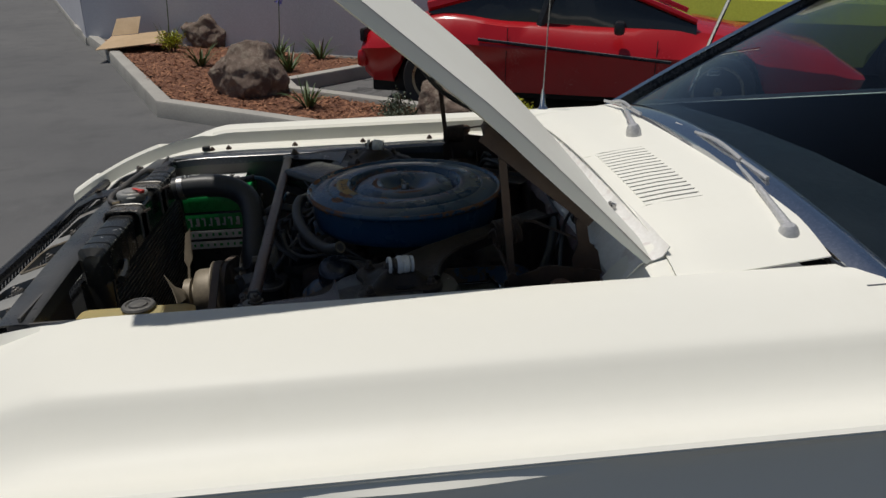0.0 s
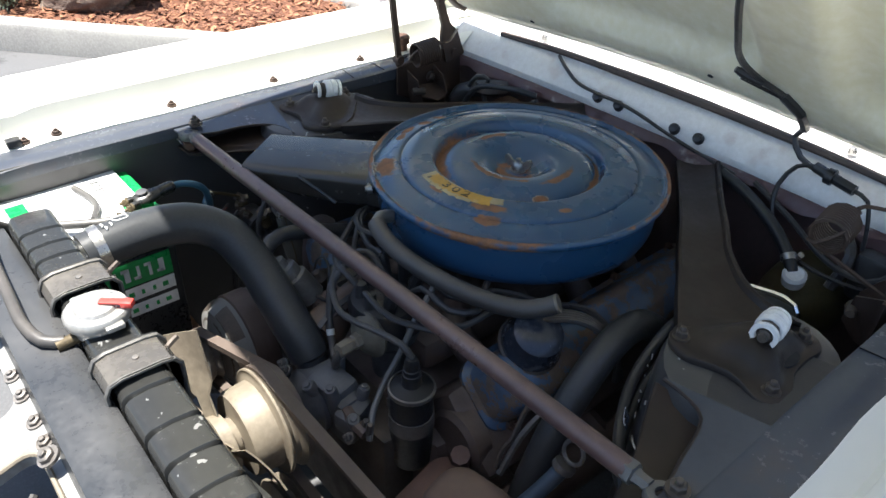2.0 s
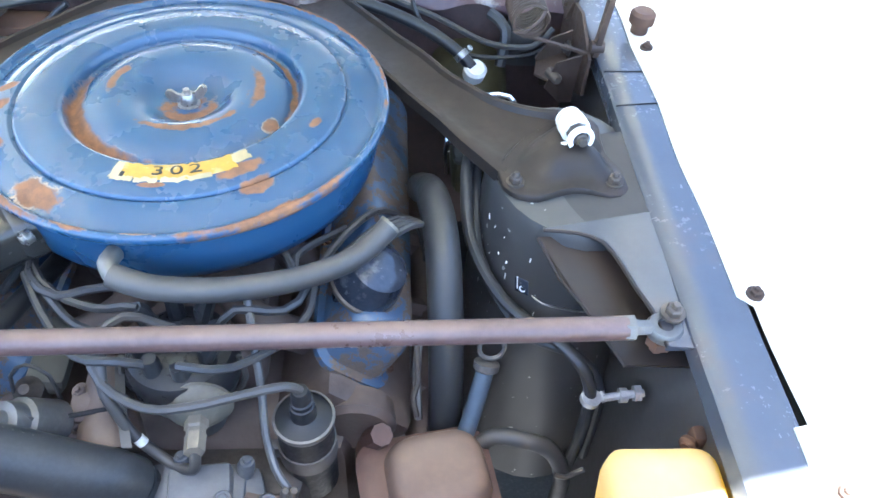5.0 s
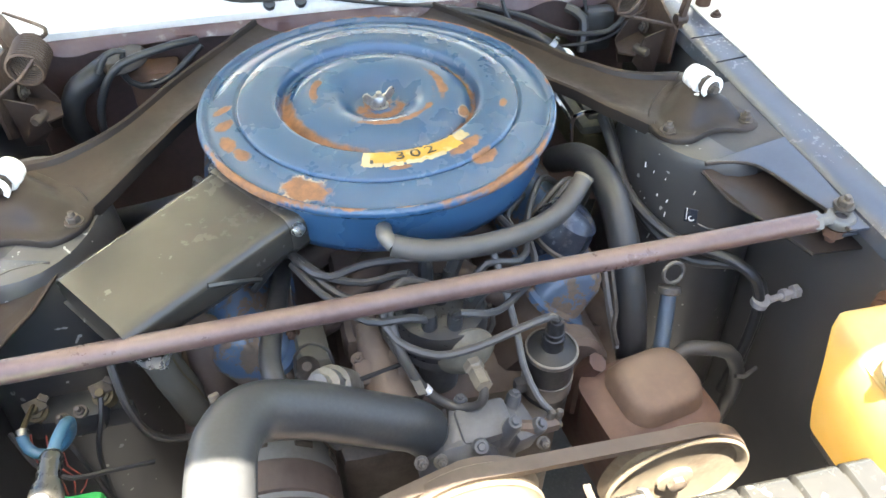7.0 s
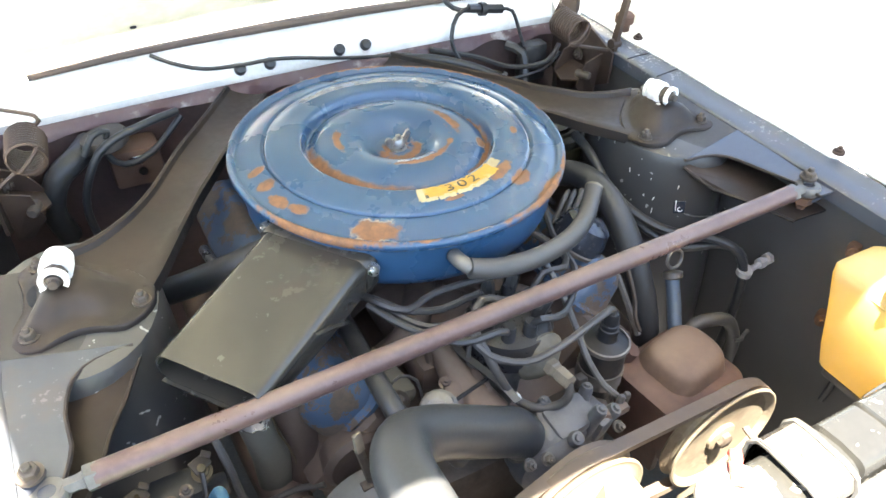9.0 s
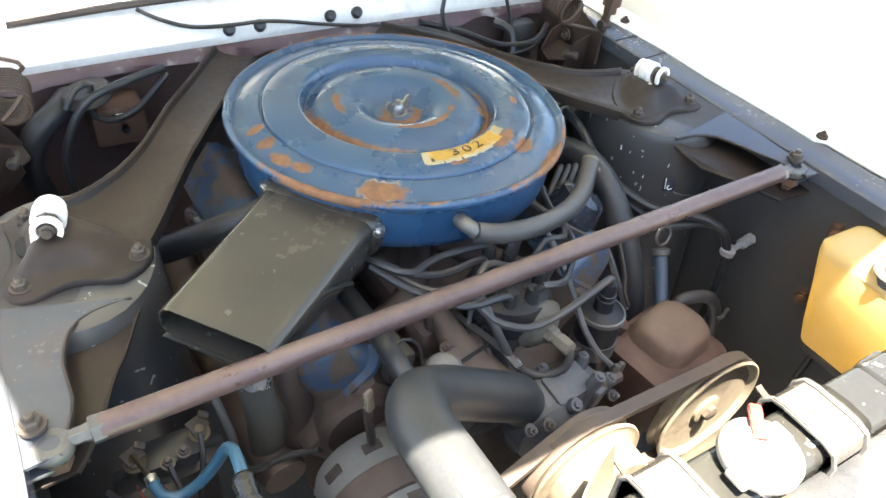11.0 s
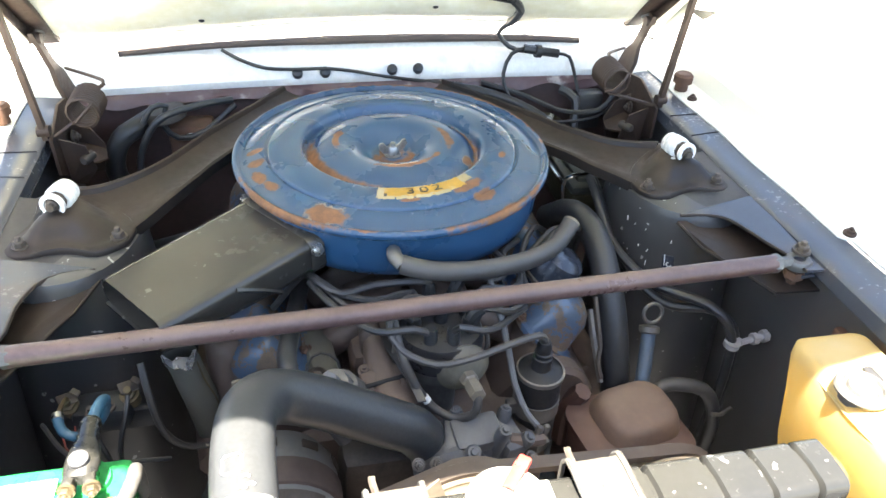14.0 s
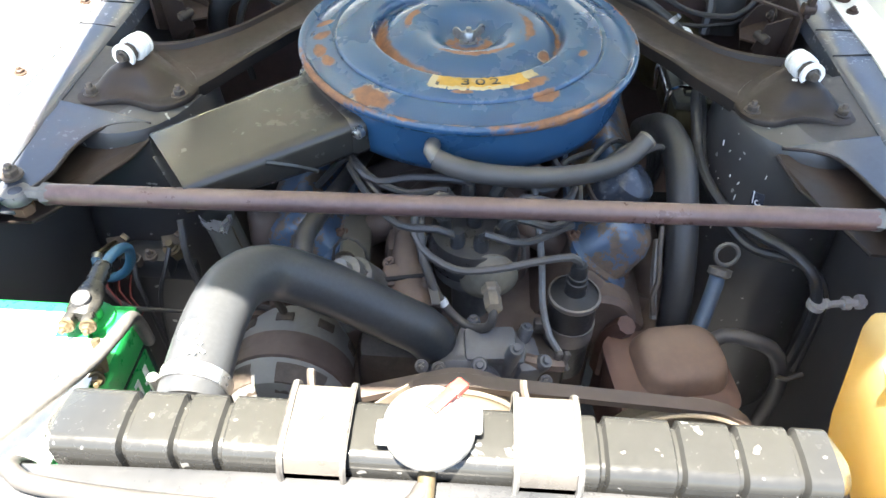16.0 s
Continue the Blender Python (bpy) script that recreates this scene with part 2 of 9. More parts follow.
def patchwork(name, col, col2, rust, rust2, patches, rough=0.38, flecks=0.60, arcs=(), wobbly=3.4, coat=0.75, faded=0.55, high=0.9, deep=0.06):
    """Old blue enamel worn to rust in patches of given place and size, with scattered chips."""
    n = Nodes(name)
    pos = n.coords()
    cloud, grain = n.noise(9.0, 5.0, 0.6), n.noise(220.0, 3.0)
    wobble = n.noise(55.0, 6.0, 0.7)
    worn = n.ramp(n.noise(30.0, 8.0, 0.72), flecks, flecks + 0.02)
    edge = None
    for x, y, rx, ry, turn, *torn in patches:
        mp = n.t.nodes.new("ShaderNodeMapping")
        mp.vector_type = "TEXTURE"
        mp.inputs["Location"].default_value = (x, y, high)
        mp.inputs["Rotation"].default_value = (0, 0, radians(turn))
        mp.inputs["Scale"].default_value = (rx, ry, deep)
        n.link(pos, mp.inputs["Vector"])
        ln = n.t.nodes.new("ShaderNodeVectorMath")
        ln.operation = "LENGTH"
        n.link(mp.outputs[0], ln.inputs[0])
        d = n.math("ADD", ln.outputs["Value"], n.math("MULTIPLY", n.math("SUBTRACT", wobble, 0.5), wobbly))
        worn = n.math("MAXIMUM", worn, n.ramp(d, 1.05, 0.85))
        if torn:
            band = n.math("MULTIPLY", n.ramp(d, 1.17, 1.08), n.ramp(d, 0.88, 1.0))
            edge = band if edge is None else n.math("MAXIMUM", edge, band)
    # worn arcs: radius, half width, middle angle, half angle, how broken
    for r, w, mid, half, broken in arcs:
        mp = n.t.nodes.new("ShaderNodeMapping")
        mp.inputs["Rotation"].default_value = (0, 0, radians(-mid))
        n.link(pos, mp.inputs["Vector"])
        xyz = n.t.nodes.new("ShaderNodeSeparateXYZ")
        n.link(mp.outputs[0], xyz.inputs[0])
        x, y = xyz.outputs[0], xyz.outputs[1]
        rad = n.math("SQRT", n.math("ADD", n.math("MULTIPLY", x, x), n.math("MULTIPLY", y, y)))
        u = n.math("DIVIDE", n.math("SUBTRACT", rad, r), w)
        v = n.math("DIVIDE", n.math("ARCTAN2", y, x), radians(half))
        d = n.math("SQRT", n.math("ADD", n.math("MULTIPLY", u, u), n.math("MULTIPLY", v, v)))
        d = n.math("ADD", d, n.math("MULTIPLY", n.math("SUBTRACT", wobble, 0.48), broken))
        worn = n.math("MAXIMUM", worn, n.ramp(d, 1.1, 0.75))
    paint = n.mix(n.ramp(cloud, 0.35, 0.7), col, col2)
    paint = n.mix(n.math("MULTIPLY", n.ramp(n.noise(11.0, 3.0, 0.5), 0.42, 0.75), faded), paint, (0.085, 0.10, 0.115))
    red = n.mix(n.ramp(n.noise(90.0, 5.0, 0.7), 0.4, 0.62), rust, rust2)
    c = n.mix(worn, paint, red)
    if edge is not None:
        # pale primer shows along the torn rim of the larger flakes
        c = n.mix(n.math("MULTIPLY", n.math("MULTIPLY", edge, 0.6), n.ramp(n.noise(26.0, 3.0), 0.46, 0.58)), c, (0.50, 0.38, 0.24))
    n.put("Base Color", c)
    n.put("Roughness", n.ramp(n.math("ADD", n.math("MULTIPLY", worn, 1.0), n.math("MULTIPLY", cloud, 0.3)), 0.0, 1.2, rough - 0.08, 0.9))
    n.put("Coat Weight", n.ramp(worn, 0.0, 1.0, coat, 0.0))
    n.put("Coat Roughness", 0.17)
    n.bump(n.math("SUBTRACT", n.math("MULTIPLY", grain, 0.12), n.math("MULTIPLY", worn, 0.5)), 0.25, 0.0015)
    return n.mat


def glass(name, tint=(1, 1, 1), rough=0.0):
    n = Nodes(name)
    n.put("Base Color", (*tint, 1))
    n.put("Transmission Weight", 1.0)
    n.put("Roughness", rough)
    n.put("IOR", 1.45)
    return n.mat


def pane(name, tint):
    """Thin glass: a clear tinted pane with a mirror's gloss that grows at grazing angles."""
    n = Nodes(name)
    out = n.t.nodes["Material Output"]
    clear = n.add("ShaderNodeBsdfTransparent")
    clear.inputs[0].default_value = (*tint, 1)
    gloss = n.add("ShaderNodeBsdfGlossy", Roughness=0.02)
    lw = n.add("ShaderNodeLayerWeight", Blend=0.5)
    fr = n.t.nodes.new("ShaderNodeMath")
    fr.operation = "POWER"
    n.link(lw.outputs["Facing"], fr.inputs[0])
    fr.inputs[1].default_value = 4.0
    m = n.t.nodes.new("ShaderNodeMixShader")
    n.link(fr.outputs[0], m.inputs[0])
    n.link(clear.outputs[0], m.inputs[1])
    n.link(gloss.outputs[0], m.inputs[2])
    n.link(m.outputs[0], out.inputs[0])
    return n.mat


WHITE = surface("cream_white_paint", (0.79, 0.785, 0.72), (0.78, 0.775, 0.71), 0.48, 0, 1.2, 40, 0.0, 0.02, gloss=0.22, grainy=0.02, spots=(0.70, 0.68, 0.60), spotted=0.12, spot_scale=7)
HOODIN = surface("hood_underside_paint", (0.84, 0.81, 0.62), (0.80, 0.77, 0.57), 0.45, 0, 3, 60, 0.02, 0.1, spots=(0.45, 0.40, 0.28), spotted=0.25, spot_scale=9)
FLANGE = surface("chipped_white_paint", (0.80, 0.79, 0.76), (0.74, 0.73, 0.70), 0.4, 0, 6, 120, 0.05, 0.1, spots=(0.40, 0.30, 0.25), spotted=0.35, spot_scale=30)
APRON = surface("satin_black_sheet", (0.070, 0.068, 0.067), (0.095, 0.090, 0.085), 0.38, 0, 5, 110, 0.02, 0.04, dust=(0.13, 0.115, 0.10), dusty=0.3, grainy=0.08)
LEDGE = surface("weathered_black_ledge", (0.050, 0.058, 0.074), (0.072, 0.080, 0.095), 0.24, 0, 6, 150, 0.02, 0.05, dust=(0.11, 0.105, 0.10), dusty=0.1, spots=(0.10, 0.065, 0.05), spotted=0.28, spot_scale=12, grainy=0.1, gloss=0.6)
TOWER = surface("black_tower_paint", (0.044, 0.044, 0.046), (0.066, 0.063, 0.060), 0.34, 0, 6, 110, 0.02, 0.05, dust=(0.13, 0.12, 0.10), dusty=0.3, chips=0.5, grainy=0.08)
FIREWALL = surface("brown_black_firewall", (0.085, 0.052, 0.048), (0.055, 0.038, 0.036), 0.6, 0, 9, 110, 0.2, 0.15)
STRAP = surface("dusty_black_brace", (0.015, 0.013, 0.012), (0.036, 0.025, 0.019), 0.50, 0, 9, 90, 0.06, 0.12, dust=(0.070, 0.047, 0.034), dusty=0.40, grainy=0.12, gloss=0.30)
SEAM = surface("maroon_sealer", (0.085, 0.042, 0.046), (0.16, 0.115, 0.115), 0.45, 0, 14, 130, 0.3, 0.15, spots=(0.55, 0.52, 0.50), spotted=0.5, spot_scale=28)
DECK = surface("worn_black_deck", (0.030, 0.030, 0.032), (0.052, 0.048, 0.045), 0.45, 0, 9, 140, 0.04, 0.12, dust=(0.080, 0.070, 0.062), dusty=0.35, grainy=0.12, gloss=0.35)
RUSTY = surface("rusty_steel", (0.085, 0.045, 0.030), (0.14, 0.075, 0.045), 0.8, 0.1, 16, 160, 0.35, 0.15)
HINGE = surface("brown_hinge_steel", (0.040, 0.025, 0.019), (0.074, 0.046, 0.032), 0.6, 0.2, 18, 160, 0.2, 0.15)
BRACE = surface("maroon_brace_tube", (0.105, 0.062, 0.056), (0.075, 0.046, 0.044), 0.36, 0.1, 10, 130, 0.12, 0.1, dust=(0.24, 0.18, 0.15), dusty=0.5)
RUBBER = surface("black_rubber", (0.022, 0.023, 0.025), (0.036, 0.036, 0.036), 0.40, 0, 10, 180, 0.12, 0.12, dust=(0.10, 0.092, 0.082), dusty=0.25)
OLDRUBBER = surface("grey_old_rubber", (0.040, 0.039, 0.038), (0.068, 0.063, 0.058), 0.48, 0, 14, 170, 0.15, 0.12, dust=(0.15, 0.13, 0.11), dusty=0.35)
HOSE = surface("new_black_hose", (0.032, 0.035, 0.038), (0.042, 0.044, 0.047), 0.40, 0, 7, 260, 0.06, 0.08, dust=(0.10, 0.10, 0.098), dusty=0.12, gloss=0.34)
WIRE = surface("black_wire", (0.028, 0.028, 0.029), (0.048, 0.046, 0.045), 0.42, 0, 20, 200, 0.08, dust=(0.12, 0.108, 0.095), dusty=0.35)
TANK = surface("satin_black_radiator", (0.042, 0.043, 0.042), (0.058, 0.058, 0.054), 0.22, 0.45, 6, 150, 0.03, 0.10, dust=(0.055, 0.054, 0.046), dusty=0.35, chips=0.45, grainy=0.15)
SUPPORT = surface("grey_black_support", (0.022, 0.025, 0.029), (0.034, 0.037, 0.040), 0.34, 0.0, 8, 120, 0.1, 0.12, dust=(0.14, 0.135, 0.13), dusty=0.4)
IRON = surface("brown_cast_iron", (0.070, 0.050, 0.041), (0.115, 0.080, 0.065), 0.62, 0.1, 18, 150, 0.5, 0.12, dust=(0.25, 0.19, 0.15), dusty=0.5)
GREYPAINT = surface("grey_dirty_metal", (0.14, 0.14, 0.135), (0.085, 0.082, 0.078), 0.45, 0.35, 14, 150, 0.25, 0.15, dust=(0.19, 0.17, 0.14), dusty=0.35)
CHROME = surface("chrome", (0.78, 0.79, 0.80), (0.70, 0.71, 0.72), 0.10, 1.0, 10, 200, 0.01, 0.05)
STEEL = surface("bright_steel", (0.42, 0.42, 0.41), (0.29, 0.28, 0.27), 0.30, 0.85, 20, 200, 0.08, 0.1)
BRUSHED = surface("brushed_wiper_steel", (0.55, 0.55, 0.56), (0.46, 0.46, 0.47), 0.42, 0.5, 12, 180, 0.04, 0.08)
DULLSTEEL = surface("dull_steel", (0.20, 0.19, 0.18), (0.12, 0.105, 0.09), 0.55, 0.6, 25, 200, 0.15, 0.1)
PORCELAIN = surface("white_ceramic_plastic", (0.78, 0.78, 0.76), (0.66, 0.65, 0.62), 0.4, 0, 30, 200, 0.05)
GRIMY = surface("grimy_dark_steel", (0.10, 0.082, 0.066), (0.065, 0.052, 0.044), 0.55, 0.4, 30, 200, 0.2, 0.12)
GLOSSCAP = surface("blue_black_enamel", (0.030, 0.036, 0.050), (0.05, 0.056, 0.07), 0.22, 0.2, 14, 160, 0.12, 0.12, spots=(0.25, 0.25, 0.25), spotted=0.3, spot_scale=40)
TAN = surface("dusty_tan_pulley", (0.21, 0.18, 0.135), (0.155, 0.13, 0.10), 0.6, 0.2, 10, 140, 0.15, 0.12, spots=(0.10, 0.065, 0.045), spotted=0.4, spot_scale=20)
PUMP = surface("brown_reservoir", (0.105, 0.054, 0.042), (0.070, 0.040, 0.033), 0.6, 0.05, 14, 130, 0.3, 0.14, dust=(0.20, 0.125, 0.09), dusty=0.5)
GREEN = surface("green_battery_plastic", (0.012, 0.31, 0.075), (0.012, 0.26, 0.062), 0.35, 0, 8, 120, 0.03)
LABEL = surface("white_label", (0.75, 0.76, 0.75), (0.68, 0.69, 0.68), 0.45, 0, 10, 120, 0.02)
BLACKPLASTIC = surface("black_plastic", (0.018, 0.018, 0.020), (0.030, 0.030, 0.031), 0.36, 0, 14, 200, 0.08, dust=(0.09, 0.085, 0.075), dusty=0.25)
BLUEWIRE = surface("blue_cable", (0.025, 0.095, 0.15), (0.035, 0.11, 0.165), 0.45, 0, 20, 160, 0.05, dust=(0.2, 0.22, 0.22), dusty=0.3)
REDWIRE = surface("red_wire", (0.20, 0.035, 0.025), (0.15, 0.03, 0.025), 0.5, 0, 20, 160, 0.05)
REDTAG = surface("red_tag", (0.50, 0.045, 0.035), (0.45, 0.05, 0.04), 0.5, 0, 20, 160, 0.03)
BRASS = surface("corroded_brass", (0.115, 0.088, 0.045), (0.080, 0.062, 0.036), 0.6, 0.4, 30, 200, 0.2)
FOIL = surface("aluminium_foil", (0.70, 0.70, 0.70), (0.5, 0.5, 0.5), 0.3, 0.8, 25, 90, 0.8)
SHINE = surface("snorkel_black_paint", (0.030, 0.028, 0.025), (0.046, 0.042, 0.036), 0.24, 0.1, 5, 60, 0.04, 0.08, dust=(0.105, 0.094, 0.074), dusty=0.42, grainy=0.05, spots=(0.085, 0.052, 0.040), spotted=0.30, spot_scale=10)
STICKER = surface("yellow_sticker", (0.42, 0.24, 0.035), (0.33, 0.19, 0.035), 0.5, 0, 14, 150, 0.04, spots=(0.62, 0.56, 0.42), spotted=0.35, spot_scale=60)
PAPER = surface("torn_white_paper", (0.30, 0.24, 0.13), (0.42, 0.36, 0.23), 0.7, 0, 30, 200, 0.08)
INK = surface("black_ink", (0.02, 0.02, 0.02), (0.03, 0.03, 0.03), 0.5, 0, 20, 200, 0.0)
WHITEINK = surface("white_ink", (0.62, 0.63, 0.61), (0.50, 0.50, 0.49), 0.6, 0, 60, 200, 0.0)
BLUECOVER = patchwork("blue_engine_enamel", (0.034, 0.082, 0.17), (0.048, 0.100, 0.18), (0.15, 0.105, 0.075), (0.11, 0.085, 0.065), [(-0.188, -0.21, 0.022, 0.04, 0), (-0.18, -0.08, 0.04, 0.07, 0), (0.17, -0.24, 0.04, 0.02, 20), (0.2, -0.05, 0.04, 0.06, 0)], 0.45, 0.50)
LIDBLUE = patchwork("blue_lid_enamel", (0.015, 0.060, 0.134), (0.019, 0.069, 0.146), (0.235, 0.112, 0.052), (0.145, 0.072, 0.040), [
    (-0.100, -0.153, 0.025, 0.014, -28, 1), (-0.177, 0.006, 0.011, 0.007, 20), (-0.175, -0.025, 0.012, 0.011, 0), (-0.173, -0.059, 0.008, 0.014, 20), (-0.158, -0.082, 0.014, 0.007, -50),
    (0.134, -0.053, 0.005, 0.010, -20), (0.073, -0.124, 0.022, 0.008, 35), (0.0915, -0.140, 0.017, 0.009, 30), (0.089, -0.049, 0.011, 0.005, 60, 1), (0.110, -0.165, 0.034, 0.006, 34), (-0.004, -0.146, 0.012, 0.003, 0),
    (0.0, 0.003, 0.022, 0.020, 0), (-0.062, -0.190, 0.018, 0.005, -20), (-0.006, -0.199, 0.012, 0.003, 0, 1)], 0.27, 0.80,
    [(0.107, 0.0090, -152, 52, 1.4), (0.110, 0.0045, -60, 55, 2.6), (0.108, 0.004, 30, 55, 2.8), (0.064, 0.0040, -75, 55, 4.6), (0.074, 0.0058, 4, 30, 2.6), (0.075, 0.0045, 168, 22, 4.2), (0.024, 0.008, -80, 100, 3.0), (0.2035, 0.0040, -140, 26, 2.6), (0.2035, 0.0035, -60, 24, 2.4), (0.2035, 0.003, 60, 60, 3.8)], 1.9, 0.36, 0.07, 0.915, 0.022)
n = Nodes("amber_washer_plastic")
tone = n.ramp(n.noise(14.0, 4.0), 0.35, 0.7)
matte, through_light, gloss_ = n.add("ShaderNodeBsdfDiffuse"), n.add("ShaderNodeBsdfTranslucent"), n.add("ShaderNodeBsdfGlossy", Roughness=0.30)
n.link(n.mix(tone, (0.62, 0.54, 0.27), (0.66, 0.58, 0.33)), matte.inputs[0])
n.link(n.mix(tone, (0.88, 0.62, 0.07), (0.88, 0.66, 0.13)), through_light.inputs[0])
blend, shine = n.add("ShaderNodeMixShader"), n.add("ShaderNodeMixShader")
blend.inputs[0].default_value, shine.inputs[0].default_value = 0.48, 0.035
n.link(matte.outputs[0], blend.inputs[1])
n.link(through_light.outputs[0], blend.inputs[2])
n.link(blend.outputs[0], shine.inputs[1])
n.link(gloss_.outputs[0], shine.inputs[2])
n.link(shine.outputs[0], n.t.nodes["Material Output"].inputs[0])
BOTTLE = n.mat
WINDSHIELD = pane("windshield_glass", (0.62, 0.70, 0.72))
FILLER = surface("blue_grey_tube", (0.060, 0.090, 0.125), (0.085, 0.105, 0.13), 0.5, 0.2, 14, 150, 0.1)


# ---- the white car ----
NAVY = surface("navy_vinyl", (0.012, 0.018, 0.030), (0.020, 0.026, 0.040), 0.5, 0, 6, 120, 0.08)
DARK = surface("flat_black", (0.010, 0.010, 0.011), (0.016, 0.016, 0.016), 0.8, 0, 8, 90, 0.1)
TYRE = surface("tyre_rubber", (0.020, 0.020, 0.021), (0.032, 0.031, 0.030), 0.7, 0, 12, 120, 0.15)
BLACKTRIM = surface("black_trim", (0.015, 0.016, 0.018), (0.022, 0.023, 0.025), 0.3, 0, 10, 120, 0.04)
car = thing("white_car", "cream-white two-door coupe with its hood propped open", "car", (0, 0, 0))


def spline(table, u):
    """Smooth values between rows (u, a, b, ...)."""
    for r, s in zip(table, table[1:]):
        if u <= s[0] or s is table[-1]:
            t = min(1.0, max(0.0, (u - r[0]) / (s[0] - r[0])))
            t = t * t * (3 - 2 * t)
            return [p + (q - p) * t for p, q in zip(r[1:], s[1:])]


def fender_section(y, side=1):
    """Places (x, z) from the hood flange out over the top and down the side."""
    d = max(0.0, -0.45 - y)
    drop, pull = 0.75 * d * d, 0.28 * d * d
    dive = 0.028 * (1 - math.exp(-(d / 0.11) ** 2))
    bulge = 0.022 * math.exp(-((y + 0.04) / 0.24) ** 2)
    arch = (y + 0.05) / 0.37
    arch = 0.33 + 0.37 * math.sqrt(max(0.0, 1 - arch * arch)) if abs(arch) < 1 else 0.0
    rough = 0.004 * noise.noise(Vector((y * 9, 0, 0)))
    jog = 0.013 if side > 0 and -0.368 < y < -0.250 else 0.0
    pts = [(0.513 + jog + rough - pull * 2, 0.8795), (0.546 - pull, 0.8830), (0.5535 - pull, 0.888), (0.5575 - pull, 0.919), (0.566 - pull, 0.9265), (0.590 - pull, 0.9295),
           (0.622 - pull, 0.9285), (0.658 - pull, 0.9205), (0.690 - pull, 0.9118), (0.708 - pull, 0.9066), (0.7185 - pull, 0.9029), (0.7260 - pull, 0.8978), (0.734 - pull, 0.8887), (0.748 - pull, 0.8730), (0.763 - pull, 0.8595), (0.780 - pull, 0.8490), (0.797 - pull, 0.8450), (0.815 - pull, 0.8470), (0.834 - pull, 0.8540), (0.850 - pull, 0.8620),
           (0.862 - pull, 0.8660), (0.868 - pull, 0.8630), (0.864 - pull, 0.8560), (0.854 + bulge - pull, 0.846), (0.852 + bulge - pull, 0.828), (0.862 + bulge, 0.79), (0.870 + bulge, 0.70), (0.872, 0.58), (0.862, 0.42), (0.84, 0.27)]
    out = []
    for x, z in pts:
        z -= drop * (1.0 if z > 0.6 else 0.3) + (dive if x > 0.556 and z > 0.6 else 0.0)
        if z < arch:
            z, x = arch, x + 0.004
        out.append((x, z))
    return out


def fender(side):
    ys = sorted([-0.88 + 1.522 * i / 52 for i in range(53)] + [-0.3700, -0.3675, -0.2505, -0.2400])
    bm = bmesh.new()
    rows = [[(side * x, y, z) for x, z in fender_section(y, side)] for y in ys]
    sheet(bm, rows, 0.003, (0, 0, -1))
    bmesh.ops.remove_doubles(bm, verts=bm.verts[:], dist=0.0004)
    return part("fender", bm, WHITE, car, flat=24)


BOLT = HINGE
for side in (1, -1):
    f = fender(side)
    spots = (-0.50, -0.425, -0.24, 0.161) if side > 0 else (-0.50, -0.455, -0.275, -0.087, 0.10)
    for y in spots:
        bm = bmesh.new()
        nut(bm, (side * 0.528, y, 0.8825 - 0.75 * max(0, -0.45 - y) ** 2), (0, 0, 1), 0.0055, 0.005)
        part("fender_bolt", bm, BOLT, f)
    # rubber stop that carries the closed hood
    bm = bmesh.new()
    lathe(bm, (side * 0.527, 0.20, 0.8815), (0, 0, 1), [(0.011, 0), (0.011, 0.012), (0.016, 0.014), (0.016, 0.026), (0.012, 0.030), (0, 0.030)], 18)
    part("hood_stop", bm, RUSTY, f, "rust-brown rubber hood stop")
    if side < 0:
        bm = bmesh.new()
        box(bm, (side * 0.526, -0.515, 0.885), (0.016, 0.020, 0.012), 0.002)
        part("hood_bumper", bm, BLACKPLASTIC, f, "small black rubber block")

# cowl: crowned panel with the air slots on the driver's side
def cowl_z(x, y):
    return 0.980 - 0.105 * x * x - 0.32 * max(0.0, abs(x) - 0.47) ** 1.2 + 0.10 * (y - 0.52) - 0.006 * math.exp(-((y - 0.38) / 0.02) ** 2)


for side in (1, -1):
    bm = bmesh.new()
    rows = []
    for y, z in ((0.430, -0.007), (0.400, -0.005), (0.374, -0.004), (0.345, -0.012), (0.318, -0.028), (0.300, -0.044), (0.288, -0.058)):
        rows.append([(side * x, y + 0.02 * (x - 0.46), cowl_z(x, 0.374) + z - (0.004 if x > 0.55 else 0)) for x in (0.455, 0.48, 0.51, 0.54, 0.562)])
    sheet(bm, rows, 0.002)
    part("cowl_corner", bm, WHITE, car)
X0, X1, Y0, Y1 = 0.040, 0.338, 0.400, 0.500
cowl = None
for xa, xb, ya, yb in ((-0.560, X0, 0.372, 0.600), (X1, 0.560, 0.372, 0.600), (X0, X1, 0.372, Y0), (X0, X1, Y1, 0.600)):
    bm = bmesh.new()
    nx, ny = max(2, int((xb - xa) / 0.03)), max(2, int((yb - ya) / 0.02))
    sheet(bm, [[(xa + (xb - xa) * i / nx, ya + (yb - ya) * j / ny, cowl_z(xa + (xb - xa) * i / nx, ya + (yb - ya) * j / ny)) for i in range(nx + 1)] for j in range(ny + 1)], 0.002)
    ob = part("cowl_panel", bm, WHITE, cowl or car)
    cowl = cowl or ob
for i in range(17):
    x = X0 + 0.0085 + (X1 - X0 - 0.017) * i / 16
    bm = bmesh.new()
    zs = [cowl_z(x, y) for y in (Y0, (Y0 + Y1) / 2, Y1)]
    sheet(bm, [[(x - 0.0074, y, z), (x, y, z + 0.001), (x + 0.0074, y, z)] for y, z in zip((Y0 - 0.001, (Y0 + Y1) / 2, Y1 + 0.001), zs)], 0.002)
    part("vent_slat", bm, WHITE, cowl)
# a flat-black plate gives the shade below the cowl slots
bm = bmesh.new()
